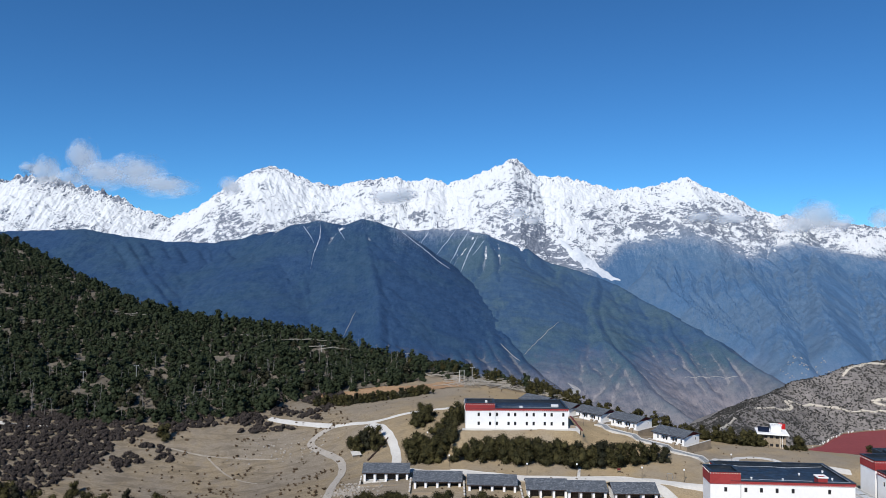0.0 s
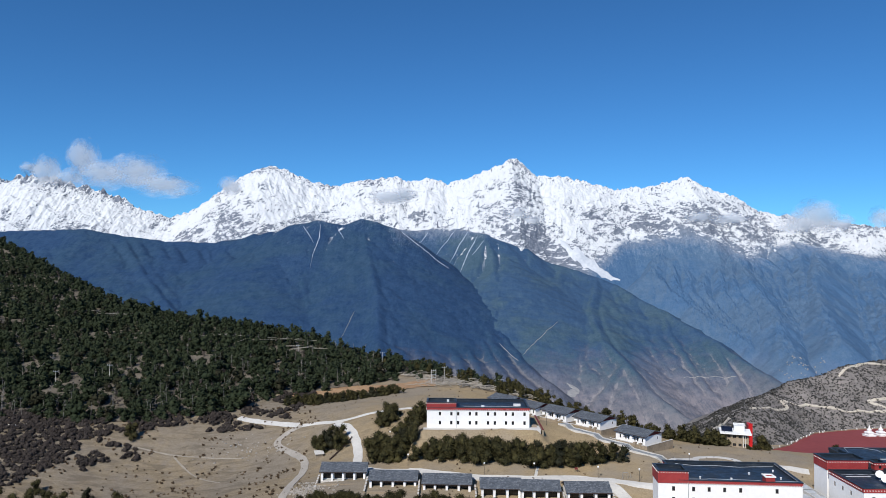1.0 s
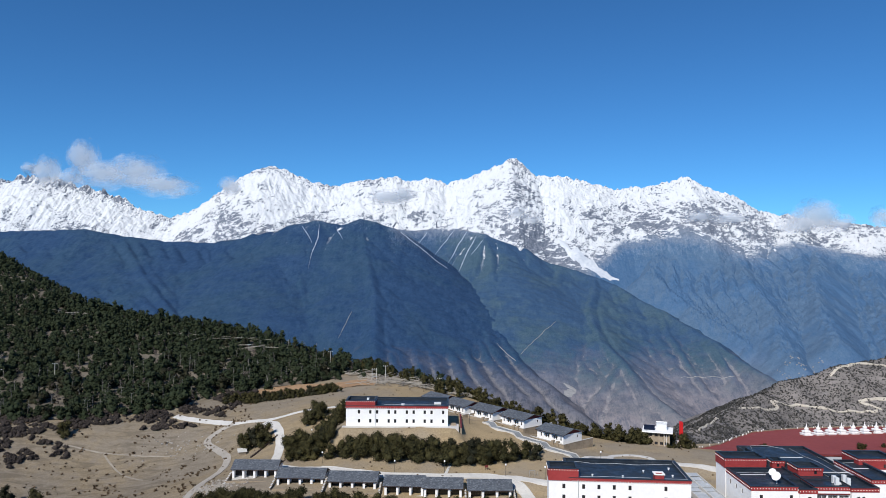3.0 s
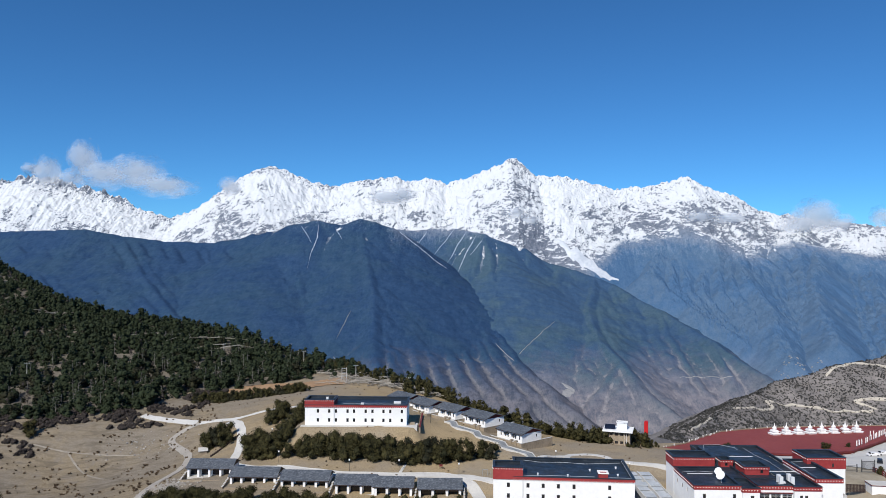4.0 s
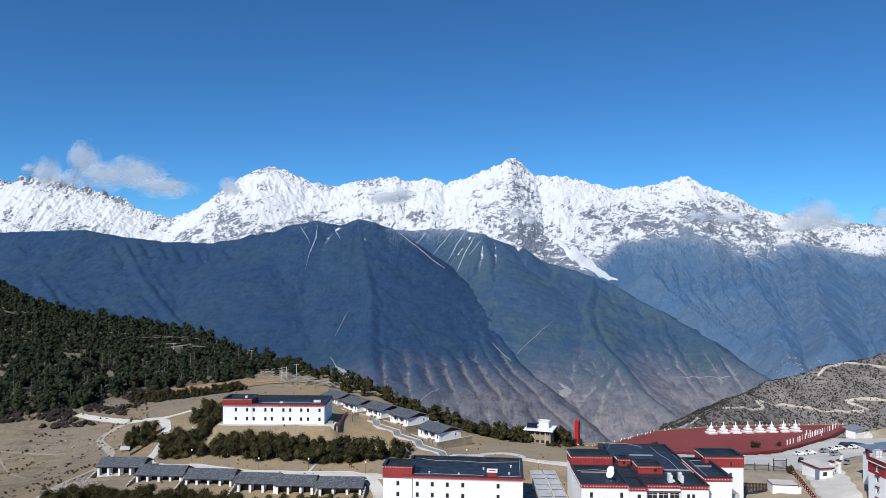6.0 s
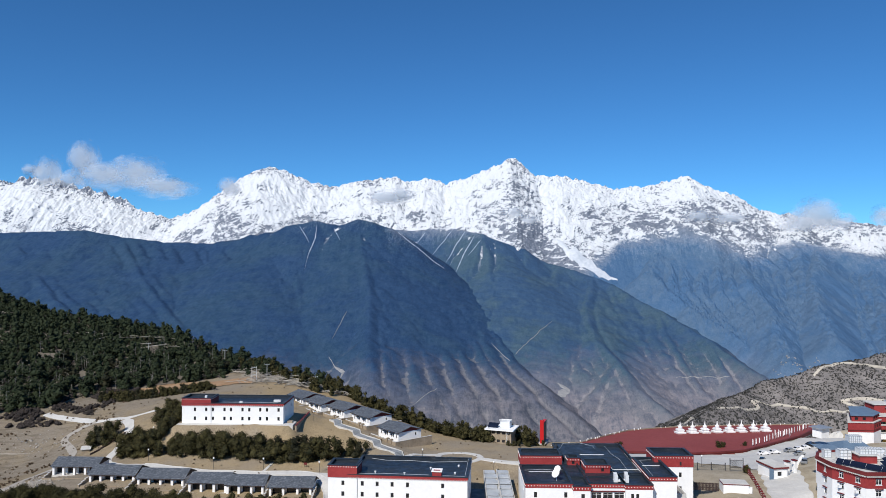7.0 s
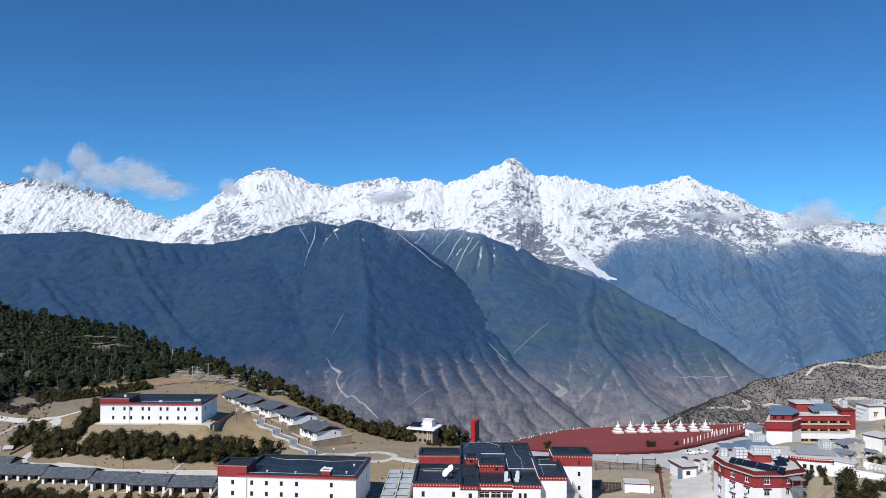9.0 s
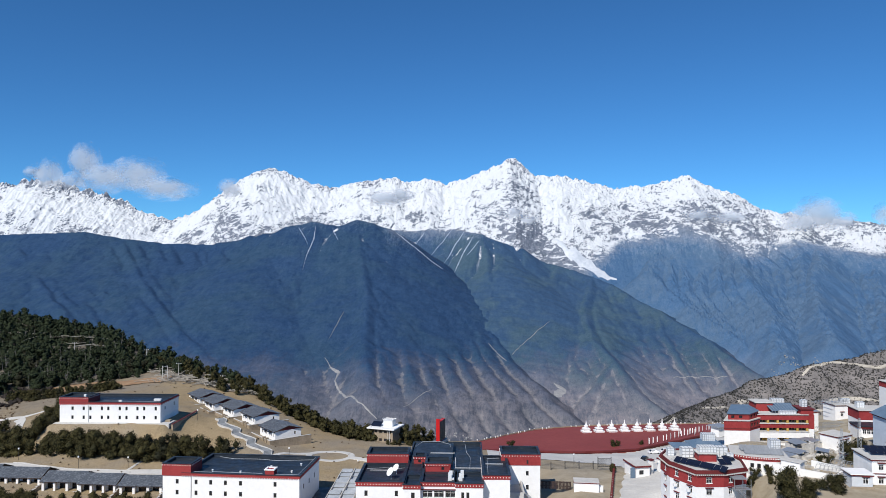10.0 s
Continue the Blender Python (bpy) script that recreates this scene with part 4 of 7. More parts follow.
# ---- the stepped hotel ----
def stepped_hotel():
    t = thing("hotel", pose(124, 188, 0.4), "white hotel with stepped red parapets and dark flat roofs", "building")
    w = openings
    # left wing, notch, middle, right
    shell(t, 0, 12.2, 0, 17, -1, 10.1, w((2.6, 10.4), (1.6, 5.0, 8.3), 0.8, 1.4), left=w((3, 7, 11), (8.2,), 0.8, 1.2))
    parapet(t, 0, 12.2, 0, 17, 11.2, 1.1, 0.55)
    shell(t, 12.2, 16.6, -0.9, 8, -1, 9.7, w((2.5,), (1.6, 5.0, 8.0), 0.9, 1.7))
    parapet(t, 12.2, 16.6, -0.9, 8, 10.8, 1.1, 0.55)
    bays = [(u, u + 2.6, z, z + 1.7) for u in (0.5, 3.4, 6.3) for z in (0.8, 4.1, 7.3)]
    shell(t, 16.6, 25.6, 0.3, 12, -1, 10.1, bays, style="white")
    parapet(t, 16.6, 25.6, 0.3, 12, 11.2, 1.1, 0.55)
    shell(t, 25.6, 32.6, -0.7, 10, -1, 10.1, w((1.8, 3.1), (1.6, 5.0, 8.2), 0.75, 1.5))
    parapet(t, 25.6, 32.6, -0.7, 10, 11.2, 1.1, 0.55)
    shell(t, 32.6, 39.6, 2.2, 21, -1, 11.4, (), right=w((6, 11), (8.4,), 0.8, 1.4))
    parapet(t, 32.6, 39.6, 2.2, 21, 12.5, 1.1, 0.55)
    # middle roof deck
    boxes("deck", ROOFING, t, (12.2, 32.6, 8.0, 40, 9.8, 10.9))
    boxes("deck_wall", WHITE, t, (12.2, 33, 21, 40, -1, 9.8))
    boxes("deck_rim", ROOFING, t, (12.2, 33.0, 39.6, 40.1, 10.9, 11.7), (12.0, 12.4, 18, 40, 10.9, 11.7), (32.7, 33.1, 21, 40, 10.9, 11.7), (16, 16.4, 12, 18, 10.9, 11.5))
    boxes("raised_deck", ROOFING, t, (13.0, 24.5, 20, 36, 10.9, 12.3), label="raised dark roof deck")
    # red roof houses
    shell(t, 17.3, 24.0, 10.6, 17, 10.4, 12.4, w((4.7,), (11.8,), 0.8, 0.9), RED)
    parapet(t, 17.3, 24.0, 10.6, 17, 13.1, 0.8, 0.45)
    shell(t, 13.6, 17.0, 18.2, 22, 10.4, 12.2, w((1.6,), (11.6,), 0.8, 0.8), RED)
    parapet(t, 13.6, 17.0, 18.2, 22, 12.9, 0.8, 0.45)
    shell(t, 0.4, 12.0, 18.8, 26, -1, 10.6)
    parapet(t, 0.4, 12.0, 18.8, 26, 13.4, 2.8, 0.5)
    # right tower
    shell(t, 38.2, 49.0, 18.4, 27, -1, 10.6, w((7.2,), (4.5, 8.4), 0.75, 1.3))
    parapet(t, 38.2, 49.0, 18.4, 27, 13.7, 3.1, 0.5)
    boxes("tower_slit", DARKGLASS, t, (45.2, 45.7, 18.22, 18.27, 11.1, 12.1))
    # balcony and stair at the inner corner
    boxes("balcony", CONCRETE, t, (39.6, 43.6, 8, 18.2, 4.6, 5.3), (39.6, 43.6, 7.6, 8.0, 4.6, 6.4), (43.4, 43.8, 8.0, 18.2, 4.6, 6.4), label="pale concrete balcony")
    bm = bmesh.new()
    for i in range(12):
        box(bm, 43.9 + 0.45 * i, 44.35 + 0.45 * i, 12, 15, -1, 4.6 - 0.38 * i)
    part("outer_stair", bm, METAL, t, "grey outside stair")
    # cooling units, pipes, dishes
    for x, y in ((23.6, 3.2), (26.4, 2.8), (23.8, 5.0), (26.8, 5.6)):
        boxes("cooling_unit", TANK, t, (x, x + 0.9, y, y + 0.9, 10.7, 12.6), (x - 0.1, x + 1.0, y + .2, y + .7, 10.6, 10.8), label="pale roof cooling unit")
    boxes("duct", TANK, t, (24.4, 26.5, 3.4, 4.2, 10.8, 11.3))
    boxes("roof_pipe", TANK, t, (25.2, 33.0, 13.6, 13.75, 11.0, 11.15), (25.2, 25.35, 6, 24, 11.0, 11.15), (33.6, 38.4, 14, 14.15, 12.05, 12.2), (2, 9, 12, 12.12, 10.7, 10.82),
          (18, 25, 24, 24.14, 12.3, 12.45), label="pale roof pipes")
    cable(t, (13, 30, 12.4), (15, 36.5, 12.5), (20, 37, 12.5), (23.5, 33.5, 12.5), (24.6, 20, 11.1), (25.0, 9.5, 11.0))
    cable(t, (1, 13.4, 10.75), (6, 14.4, 10.75), (9.5, 13.6, 10.75), (11.6, 14.6, 10.75))
    cable(t, (28, 38.6, 11.2), (28.4, 30, 11.1), (29.5, 24, 11.1), (29.3, 12, 11.1))
    cable(t, (34, 3.4, 12.1), (34.2, 19.5, 12.1), (37.6, 20, 12.1))
    cable(t, (39, 19.2, 13.0), (48, 19.2, 13.0))
    dish(t, 9.6, 9.0, 10.6, 1.05, -48)
    dish(t, 8.6, 4.4, 10.6, 1.25, -55)


stepped_hotel()


# ---- grey roofed passage between lodge and hotel ----


def passage():
    t = thing("covered_passage", pose(111.5, 193, 0.6), "low passage with grey metal roof panels", "building")
    boxes("wall", CONCRETE, t, (2.9, 10.5, 0, 31, -1.4, 3.3))
    for i in range(9):
        z = 3.3 + 0.25 * (i % 3)
        for x0, x1 in ((3.2, 6.3 + 0.5 * (i % 2)), (7.1, 10.3)):
            boxes("roof_panel", PANEL, t, (x0, x1, 0.3 + 3.45 * i, 3.4 + 3.45 * i, z, z + 0.22))
    boxes("ridge_rail", CONCRETE, t, (6.75, 7.0, 0, 31, 3.3, 4.3), (2.9, 3.1, 0, 31, 3.3, 4.0), (10.4, 10.55, 0, 31, 3.3, 4.1))
    boxes("lean_to", ROOFING, t, (-1.4, 2.85, -2, 17, -1.4, 2.6), label="dark lean-to roof")


passage()

# ---- villas with slate roofs ----
m, n, l, b = material("weathered_slate", 0.55, 0, 0.4)
geo = n.new("ShaderNodeNewGeometry")
f = sums(n, l, "ADD", sums(n, l, "MULTIPLY", geo.outputs["Random Per Island"], 0.75), sums(n, l, "MULTIPLY", noise_of(n, l, 3, 4), 0.25))
l.new(ramp(n, l, f, (0.05, (0.065, 0.074, 0.088)), (0.6, (0.115, 0.130, 0.152)), (0.95, (0.20, 0.22, 0.245))), b.inputs["Base Color"])
SLATES = m


def slate_slope(bm, p, along, down, L, D, rng, w=0.46, h=0.32):
    """Overlapping slates on a slope: p its top corner, along and down unit vectors."""
    along, down = Vector(along), Vector(down)
    up = along.cross(down)
    if up.z < 0:
        up = -up
    rows, cols = max(1, round(D / h)), max(1, round(L / w))
    dr, dc = D / rows, L / cols
    for r in range(rows):
        for c in range(cols):
            k = 0.02 + rng.random() * 0.03
            x0, x1 = c * dc + 0.01, (c + 1) * dc - 0.01
            y0, y1 = r * dr - 0.06, (r + 1) * dr + rng.uniform(-0.03, 0.03)
            v = [bm.verts.new(p + along * x + down * y + up * z) for x, y, z in ((x0, y0, 0.01), (x1, y0, 0.01), (x1, y1, 0.05), (x0, y1, 0.05), (x0, y0, 0.03 + k * .3), (x1, y0, 0.03 + k * .3), (x1, y1, 0.07 + k), (x0, y1, 0.07 + k))]
            for q in ((4, 5, 6, 7), (3, 2, 6, 7), (0, 3, 7, 4), (1, 2, 6, 5)):
                bm.faces.new([v[i] for i in q])


def gable_roof(parent, L, W, ze, zr, over, seed, gable_mat, inset=0.02):
    """Gable roof with its ridge along x over a house L by W, eaves at ze, ridge at zr; slates, deck and gable faces."""
    rng = random.Random(seed)
    half = W / 2 + over
    s = (zr - ze) / (W / 2)
    zlow = ze - over * s
    D = math.hypot(half, zr - zlow)
    bm = bmesh.new()
    slate_slope(bm, Vector((-over, W / 2, zr)), (1, 0, 0), (0, -half / D, (zlow - zr) / D), L + 2 * over, D, rng)
    slate_slope(bm, Vector((-over, W / 2, zr)), (1, 0, 0), (0, half / D, (zlow - zr) / D), L + 2 * over, D, rng)
    part("slate_covering", bm, SLATES, parent, "grey weathered slates", kind="stuff")
    bm = bmesh.new()
    for y0, z0, y1, z1 in ((-over, zlow, W / 2, zr), (W / 2, zr, W + over, zlow)):
        v = [bm.verts.new((x, y, z + k)) for k in (-0.16, 0) for x, y, z in ((-over, y0, z0), (L + over, y0, z0), (L + over, y1, z1), (-over, y1, z1))]
        for q in ((3, 2, 1, 0), (4, 5, 6, 7), (0, 1, 5, 4), (1, 2, 6, 5), (2, 3, 7, 6), (3, 0, 4, 7)):
            bm.faces.new([v[i] for i in q])
    part("roof_deck", bm, FRAME_DARK, parent)
    bm = bmesh.new()
    for x0, x1 in ((inset, 0.3), (L - 0.3, L - inset)):
        v = [bm.verts.new(q) for q in ((x0, 0, ze - .17), (x0, W, ze - .17), (x0, W / 2, zr - .17), (x1, 0, ze - .17), (x1, W, ze - .17), (x1, W / 2, zr - .17))]
        for q in ((0, 1, 2), (5, 4, 3), (0, 3, 4, 1), (1, 4, 5, 2), (2, 5, 3, 0)):
            bm.faces.new([v[i] for i in q])
    part("gable", bm, gable_mat, parent, "dark painted gable")


def villa(L, bays, seed):
    """A single-storey villa: open porch with white piers, dark glazing behind, slate roof."""
    t = thing("villa", pose(0, 0, 0), "white single-storey villa with porch piers and grey slate roof", "house", "row of slate-roofed villas")
    W = 8.6
    bm = bmesh.new()
    facade(bm, (L, 0), (L, W), -1.5, 2.75)
    facade(bm, (L, W), (0, W), -1.5, 2.75)
    facade(bm, (0, W), (0, 0), -1.5, 2.75)
    holes = [(L * (k + 0.14) / bays, L * (k + 0.88) / bays, 0.15, 2.3) for k in range(bays)]
    facade(bm, (0.3, 1.9), (L - 0.3, 1.9), -1.5, 2.75, [(a - .3, b - .3, c, d) for a, b, c, d in holes])
    facade(bm, (0.3, W), (0.3, 0.0), -1.5, 2.75)
    facade(bm, (L - 0.3, 0.0), (L - 0.3, W), -1.5, 2.75)
    part("wall", bm, WHITE, t)
    glaze(t, (0, 1.9), (L, 1.9), holes)
    boxes("porch_floor", CONCRETE, t, (0, L, -0.4, 1.9, -1.5, 0.0))
    for k in range(bays + 1):
        x = L * k / bays
        boxes("pier", WHITE, t, (min(max(x - 0.35, 0), L - 0.7), min(max(x + 0.35, 0.7), L), -0.1, 0.5, 0, 2.75))
    boxes("eave_beam", CONCRETE, t, (-0.2, L + 0.2, -0.25, 0.3, 2.5, 2.75))
    gable_roof(t, L, W, 2.95, 4.75, 0.5, seed, FRAME_DARK)
    return t


for x, y, z, L, bays, yaw in ((-24.2, 231.2, -0.3, 14.2, 4, 0), (-7.8, 222.6, -0.25, 14.4, 4, -2), (8.8, 219.2, -0.2, 14.4, 4, -2), (26.2, 214.6, 0.0, 11.6, 3, -2), (38.0, 213.4, -0.2, 11.2, 3, -2), (51.2, 211.4, -0.1, 12.5, 3, 0)):
    villa(L, bays, int(x) + 99).matrix_basis = pose(x, y, z, 0, 0, yaw)

for x, y, L in ((-9.2, 222.5, 10), (7.3, 218, 10), (24.4, 214, 11), (50.1, 210, 9), (-25.2, 229, 8), (64.4, 210, 8)):
    t = thing("yard_wall", pose(x, y - 4, zat(x, y)), "low stone yard wall between two villas", "wall", "yard walls beside the villas")
    bm = bmesh.new()
    for i in range(5):
        box(bm, 0, 0.4, L * i / 5, L * (i + 1) / 5, -1.5, 0.5 + 0.32 * i)
    part("wall", bm, STONE, t)
    boxes("coping", CONCRETE, t, *[(-0.06, 0.46, L * i / 5, L * (i + 1) / 5, 0.5 + 0.32 * i, 0.6 + 0.32 * i) for i in range(5)])

for x0, y0, x1, y1 in ((-25, 226.4, -10, 226.4), (-8, 217.6, 6.8, 217.2), (8.6, 214.0, 23.4, 213.4), (26, 209.6, 49, 208.6)):
    t = thing("terrace_wall", pose(x0, y0, zat((x0 + x1) / 2, y0)), "tan earth-coloured terrace wall before a villa", "wall", "terrace walls before the villas")
    boxes("wall", STONE, t, (0, x1 - x0, 0, 0.5, -2.5, 0.35))


# ---- houses stepping down the hillside, with dark red gables ----
def hillside_house(seed):
    t = thing("hillside_house", pose(0, 0, 0), "small white house with dark red gable and slate roof", "house", "houses stepping down the hillside")
    L, W = 12.5, 10.0
    holes = openings((2.0, 4.4, 5.6, 8.2, 9.4, 11.4), (1.6,), 0.55, 1.3)
    shell(t, 0, L, 0, W, -1.5, 3.0, holes, right=openings((7.6,), (1.7,), 0.6, 1.0))
    gable_roof(t, L, W, 3.15, 4.6, 0.6, seed, MAROON)
    boxes("door_hood", ROOFING, t, (3.7, 6.2, -0.9, 0, 2.3, 2.42), (7.5, 10, -0.9, 0, 2.3, 2.42))
    return t


for i, (x, y, z) in enumerate(((34.0, 309.0, 8.7), (43.6, 299.2, 8.1), (54.3, 290.3, 7.7), (65.4, 280.4, 7.1), (77.6, 263.6, 5.6))):
    hillside_house(i + 5).matrix_basis = pose(x, y, z, 0, 0, -50)
    t = thing("house_terrace", pose(x, y, z, 0, 0, -50), "tan rubble terrace wall round a hillside house", "wall", "terraces of the hillside houses")
    boxes("wall", STONE, t, (-2.0, 15.2, -3.4, -3.0, -3.2, 0.9), (15.2, 15.6, -3.4, 12.5, -3.2, 0.9))
    boxes("fill", GRAVEL, t, (-2.0, 15.2, -3.0, 10.5, -3.2, -0.25), label="packed earth terrace")
    boxes("coping", CONCRETE, t, (-2.05, 15.65, -3.45, -2.95, 0.9, 1.0), (15.15, 15.65, -2.95, 12.5, 0.9, 1.0))
    boxes("gate_pier", STONE, t, (12.4, 13.3, -3.8, -2.7, -3, 1.5), (10.2, 11.1, -3.8, -2.7, -3, 1.5))

# ---- roads and paths, laid over the ground ----
def ribbon(name, line, width, mat, label, lift=0.16, kerb=None, steps=None, category="road"):
    pts = [Vector(p) for p in line]
    out = []
    for i in range(len(pts) - 1):
        p0, p1, p2, p3 = pts[max(0, i - 1)], pts[i], pts[i + 1], pts[min(len(pts) - 1, i + 2)]
        k = max(2, int((p2 - p1).length / 1.5))
        for j in range(k):
            u = j / k
            out.append(0.5 * ((2 * p1) + (p2 - p0) * u + (2 * p0 - 5 * p1 + 4 * p2 - p3) * u * u + (3 * p1 - p0 - 3 * p2 + p3) * u ** 3))
    out.append(pts[-1])
    bm = bmesh.new()
    rows = []
    for i, p in enumerate(out):
        d = (out[min(i + 1, len(out) - 1)] - out[max(i - 1, 0)]).normalized()
        s = Vector((d.y, -d.x))
        w = width / 2 * (1 + 0.06 * math.sin(i * 1.3) * (kerb is None))
        rows.append([bm.verts.new((p.x + s.x * w * k, p.y + s.y * w * k, zat(p.x + s.x * w * k, p.y + s.y * w * k) + dz)) for k, dz in ((-1.08, -0.6), (-1, lift), (-0.34, lift + 0.02), (0.34, lift + 0.02), (1, lift), (1.08, -0.6))])
    for a, b in zip(rows, rows[1:]):
        for i in range(5):
            bm.faces.new((a[i], a[i + 1], b[i + 1], b[i]))
    ob = tagged(part(name, bm, mat), label, category, kind="structure")
    if kerb:
        bm = bmesh.new()
        for side in (-1, 1):
            prev = None
            for i, p in enumerate(out):
                d = (out[min(i + 1, len(out) - 1)] - out[max(i - 1, 0)]).normalized()
                s = Vector((d.y, -d.x)) * side
                q = [bm.verts.new((p.x + s.x * k, p.y + s.y * k, zat(p.x + s.x * width / 2, p.y + s.y * width / 2) + dz)) for k, dz in ((width / 2 - 0.05, -0.4), (width / 2 - 0.05, lift + 0.14), (width / 2 + 0.28, lift + 0.14), (width / 2 + 0.28, -0.5))]
                if prev:
                    for i2 in range(3):
                        bm.faces.new((prev[i2], prev[i2 + 1], q[i2 + 1], q[i2]))
                prev = q
        part("kerb", bm, kerb, ob)
    return ob


ribbon("road", ((-33, 200), (-34, 215), (-34.5, 236), (-34, 252), (-36.5, 266), (-43, 277), (-51, 287), (-50, 293), (-44, 298)), 2.7, GRAVEL, "pale gravel track winding up the dry slope")
ribbon("road", ((-44, 298), (-37, 297), (-29, 293), (-22, 291), (-10, 292), (8, 291)), 2.0, CONCRETE, "narrow pale concrete drive along the hillside")
ribbon("road", ((-74, 314), (-67, 310.5), (-58, 306), (-45, 299)), 3.2, CONCRETE, "pale concrete apron beside the track")
ribbon("road", ((-29, 291), (-23, 283), (-18.5, 272), (-15.5, 258), (-14, 246), (-8, 240), (3, 235)), 3.2, CONCRETE, "pale concrete drive down to the villas")
ribbon("road", ((3, 235), (14, 231), (26, 229), (42, 229), (56, 227.5), (64, 222), (68.5, 214), (70, 204)), 3.2, CONCRETE, "pale concrete lane behind the villas", kerb=CONCRETE)
ribbon("road", ((-200, 300), (-166, 297), (-140, 311), (-118, 316), (-98, 322)), 2.2, CONCRETE, "grey road through the wood edge")
ribbon("road", ((56, 227), (66, 224), (76, 219), (88, 217)), 3.0, CONCRETE, "pale branch of the lane")
CX, CY = 107, 243.6
ring = [(CX + 7.2 * math.cos(a), CY + 5.6 * math.sin(a)) for a in (k * math.pi / 6 for k in range(13))]
ribbon("path", ring, 2.0, CONCRETE, "pale concrete ring path round a grass oval", category="path")
ribbon("path", ((89, 237.5), (94, 243), (100.5, 245.5)), 1.8, CONCRETE, "pale concrete path to the ring", category="path")
ribbon("path", ((113.5, 242), (120, 239.5), (127, 238), (134, 236)), 2.4, CONCRETE, "pale concrete path towards the hotel", category="path")
ribbon("path", ((44, 229.5), (45.5, 236), (47, 243)), 0.9, CONCRETE, "narrow pale footpath up the bank", category="path")

EARTH = surface("trodden_earth", (0.20, 0.175, 0.14), (0.33, 0.295, 0.245), 1.2, 0.15, 0.95, 0.4, 0.05)
for line in (((-118, 288), (-104, 287.5), (-90, 286), (-76, 284), (-62, 281)), ((-92, 286), (-84, 277), (-76, 269), (-66, 262))):
    ribbon("path", line, 0.7, EARTH, "narrow trodden path over the dry meadow", 0.04, category="path")

# paved forecourt and street on the east side
def draped(name, x0, x1, y0, y1, inside, mat, label, lift=0.16, step=2.0, category="paving"):
    bm = bmesh.new()
    vs = {}
    gx, gy = np.meshgrid(np.arange(int((x1 - x0) / step) + 2) * step + x0, np.arange(int((y1 - y0) / step) + 2) * step + y0)
    gz = ground_z(gx, gy)

    def v(i, j):
        if (i, j) not in vs:
            vs[i, j] = bm.verts.new((gx[j, i], gy[j, i], gz[j, i] + lift))
        return vs[i, j]

    for i in range(int((x1 - x0) / step)):
        for j in range(int((y1 - y0) / step)):
            if inside(x0 + (i + 0.5) * step, y0 + (j + 0.5) * step):
                bm.faces.new((v(i, j), v(i + 1, j), v(i + 1, j + 1), v(i, j + 1)))
    return tagged(part(name, bm, mat), label, category, kind="structure")


def edge_front(x):
    """The front edge of the red terrace."""
    return float(np.interp(x, (138, 145, 181, 193, 207, 219, 225, 240, 256, 270, 282), (286, 283, 279.5, 278, 281, 286, 291.5, 305, 320, 337, 352)))


draped("forecourt", 160, 290, 236, 350, lambda x, y: np.interp(x, (160, 200, 206, 214, 236, 250, 262, 290), (256, 252, 240, 236, 262, 274, 282, 300)) < y < edge_front(x) - 0.6 and x < 284,
       CONCRETE, "pale concrete forecourt and car park")
ribbon("street", ((195.5, 150), (197.5, 185), (200.5, 204), (205.5, 222), (210.5, 238), (219, 262)), 11.5, CONCRETE, "pale concrete street past the gatehouse", 0.22)


# ---- zigzag stairway down the lawn ----
def stairway():
    a, b = Vector((58.6, 273, 8.9)), Vector((88.2, 237.6, 4.75))
    d = (b - a)
    flat = Vector((d.x, d.y, 0)).normalized()
    total = Vector((d.x, d.y, 0)).length
    t = thing("stairway", pose(a.x, a.y, 0, 0, 0, math.degrees(math.atan2(flat.y, flat.x))), "long concrete stairway with white kerbs down a dry lawn", "stairs")
    n = 7
    run = total / n
    low = 2.5                                        # how deep the kerbs reach
    edge = []
    for k in range(n):
        s0, z0, drop, sway = run * k, a.z + d.z * k / n, -d.z / n, 0.85 * (-1) ** k
        boxes("landing", GREY, t, (s0, s0 + run * 0.5, -1.4 + sway, 1.4 + sway, z0 - low, z0 + 0.12))
        for i in range(4):
            x, w = s0 + run * (0.5 + 0.125 * i), sway * (1 - 2 * (i + 0.5) / 4)
            boxes("step", GREY, t, (x, x + run * 0.125, -1.4 + w, 1.4 + w, z0 - low, z0 + 0.12 - drop * (i + 1) / 4))
        edge += [(s0, z0, sway), (s0 + run * 0.5, z0, sway)]
    edge.append((total, b.z, -0.85))
    for y in (-1.65, 1.4):
        for (s0, z0, w0), (s1, z1, w1) in zip(edge, edge[1:]):
            bm = bmesh.new()
            v = [bm.verts.new(q) for q in ((s0, y + w0, z0 - low), (s1, y + w1, z1 - low), (s1, y + w1 + .26, z1 - low), (s0, y + w0 + .26, z0 - low), (s0, y + w0, z0 + .3), (s1, y + w1, z1 + .3), (s1, y + w1 + .26, z1 + .3), (s0, y + w0 + .26, z0 + .3))]
            for q in ((3, 2, 1, 0), (4, 5, 6, 7), (0, 1, 5, 4), (1, 2, 6, 5), (2, 3, 7, 6), (3, 0, 4, 7)):
                bm.faces.new([v[i] for i in q])
            part("kerb", bm, CONCRETE, t, "pale stair kerb")


GREY = surface("grey_paving", (0.20, 0.215, 0.225), (0.30, 0.315, 0.325), 2.0, 0.3, 0.85)
stairway()

# ---- red viewing terrace ----
def terrace_z(y):
    return -4.2 - 0.07 * (y - 281)


RIM = ((140, 286), (147, 291), (158, 300), (170, 315), (184, 330.5), (198, 337.5), (212, 343), (232, 347), (253, 350), (270, 352), (282, 352.5))


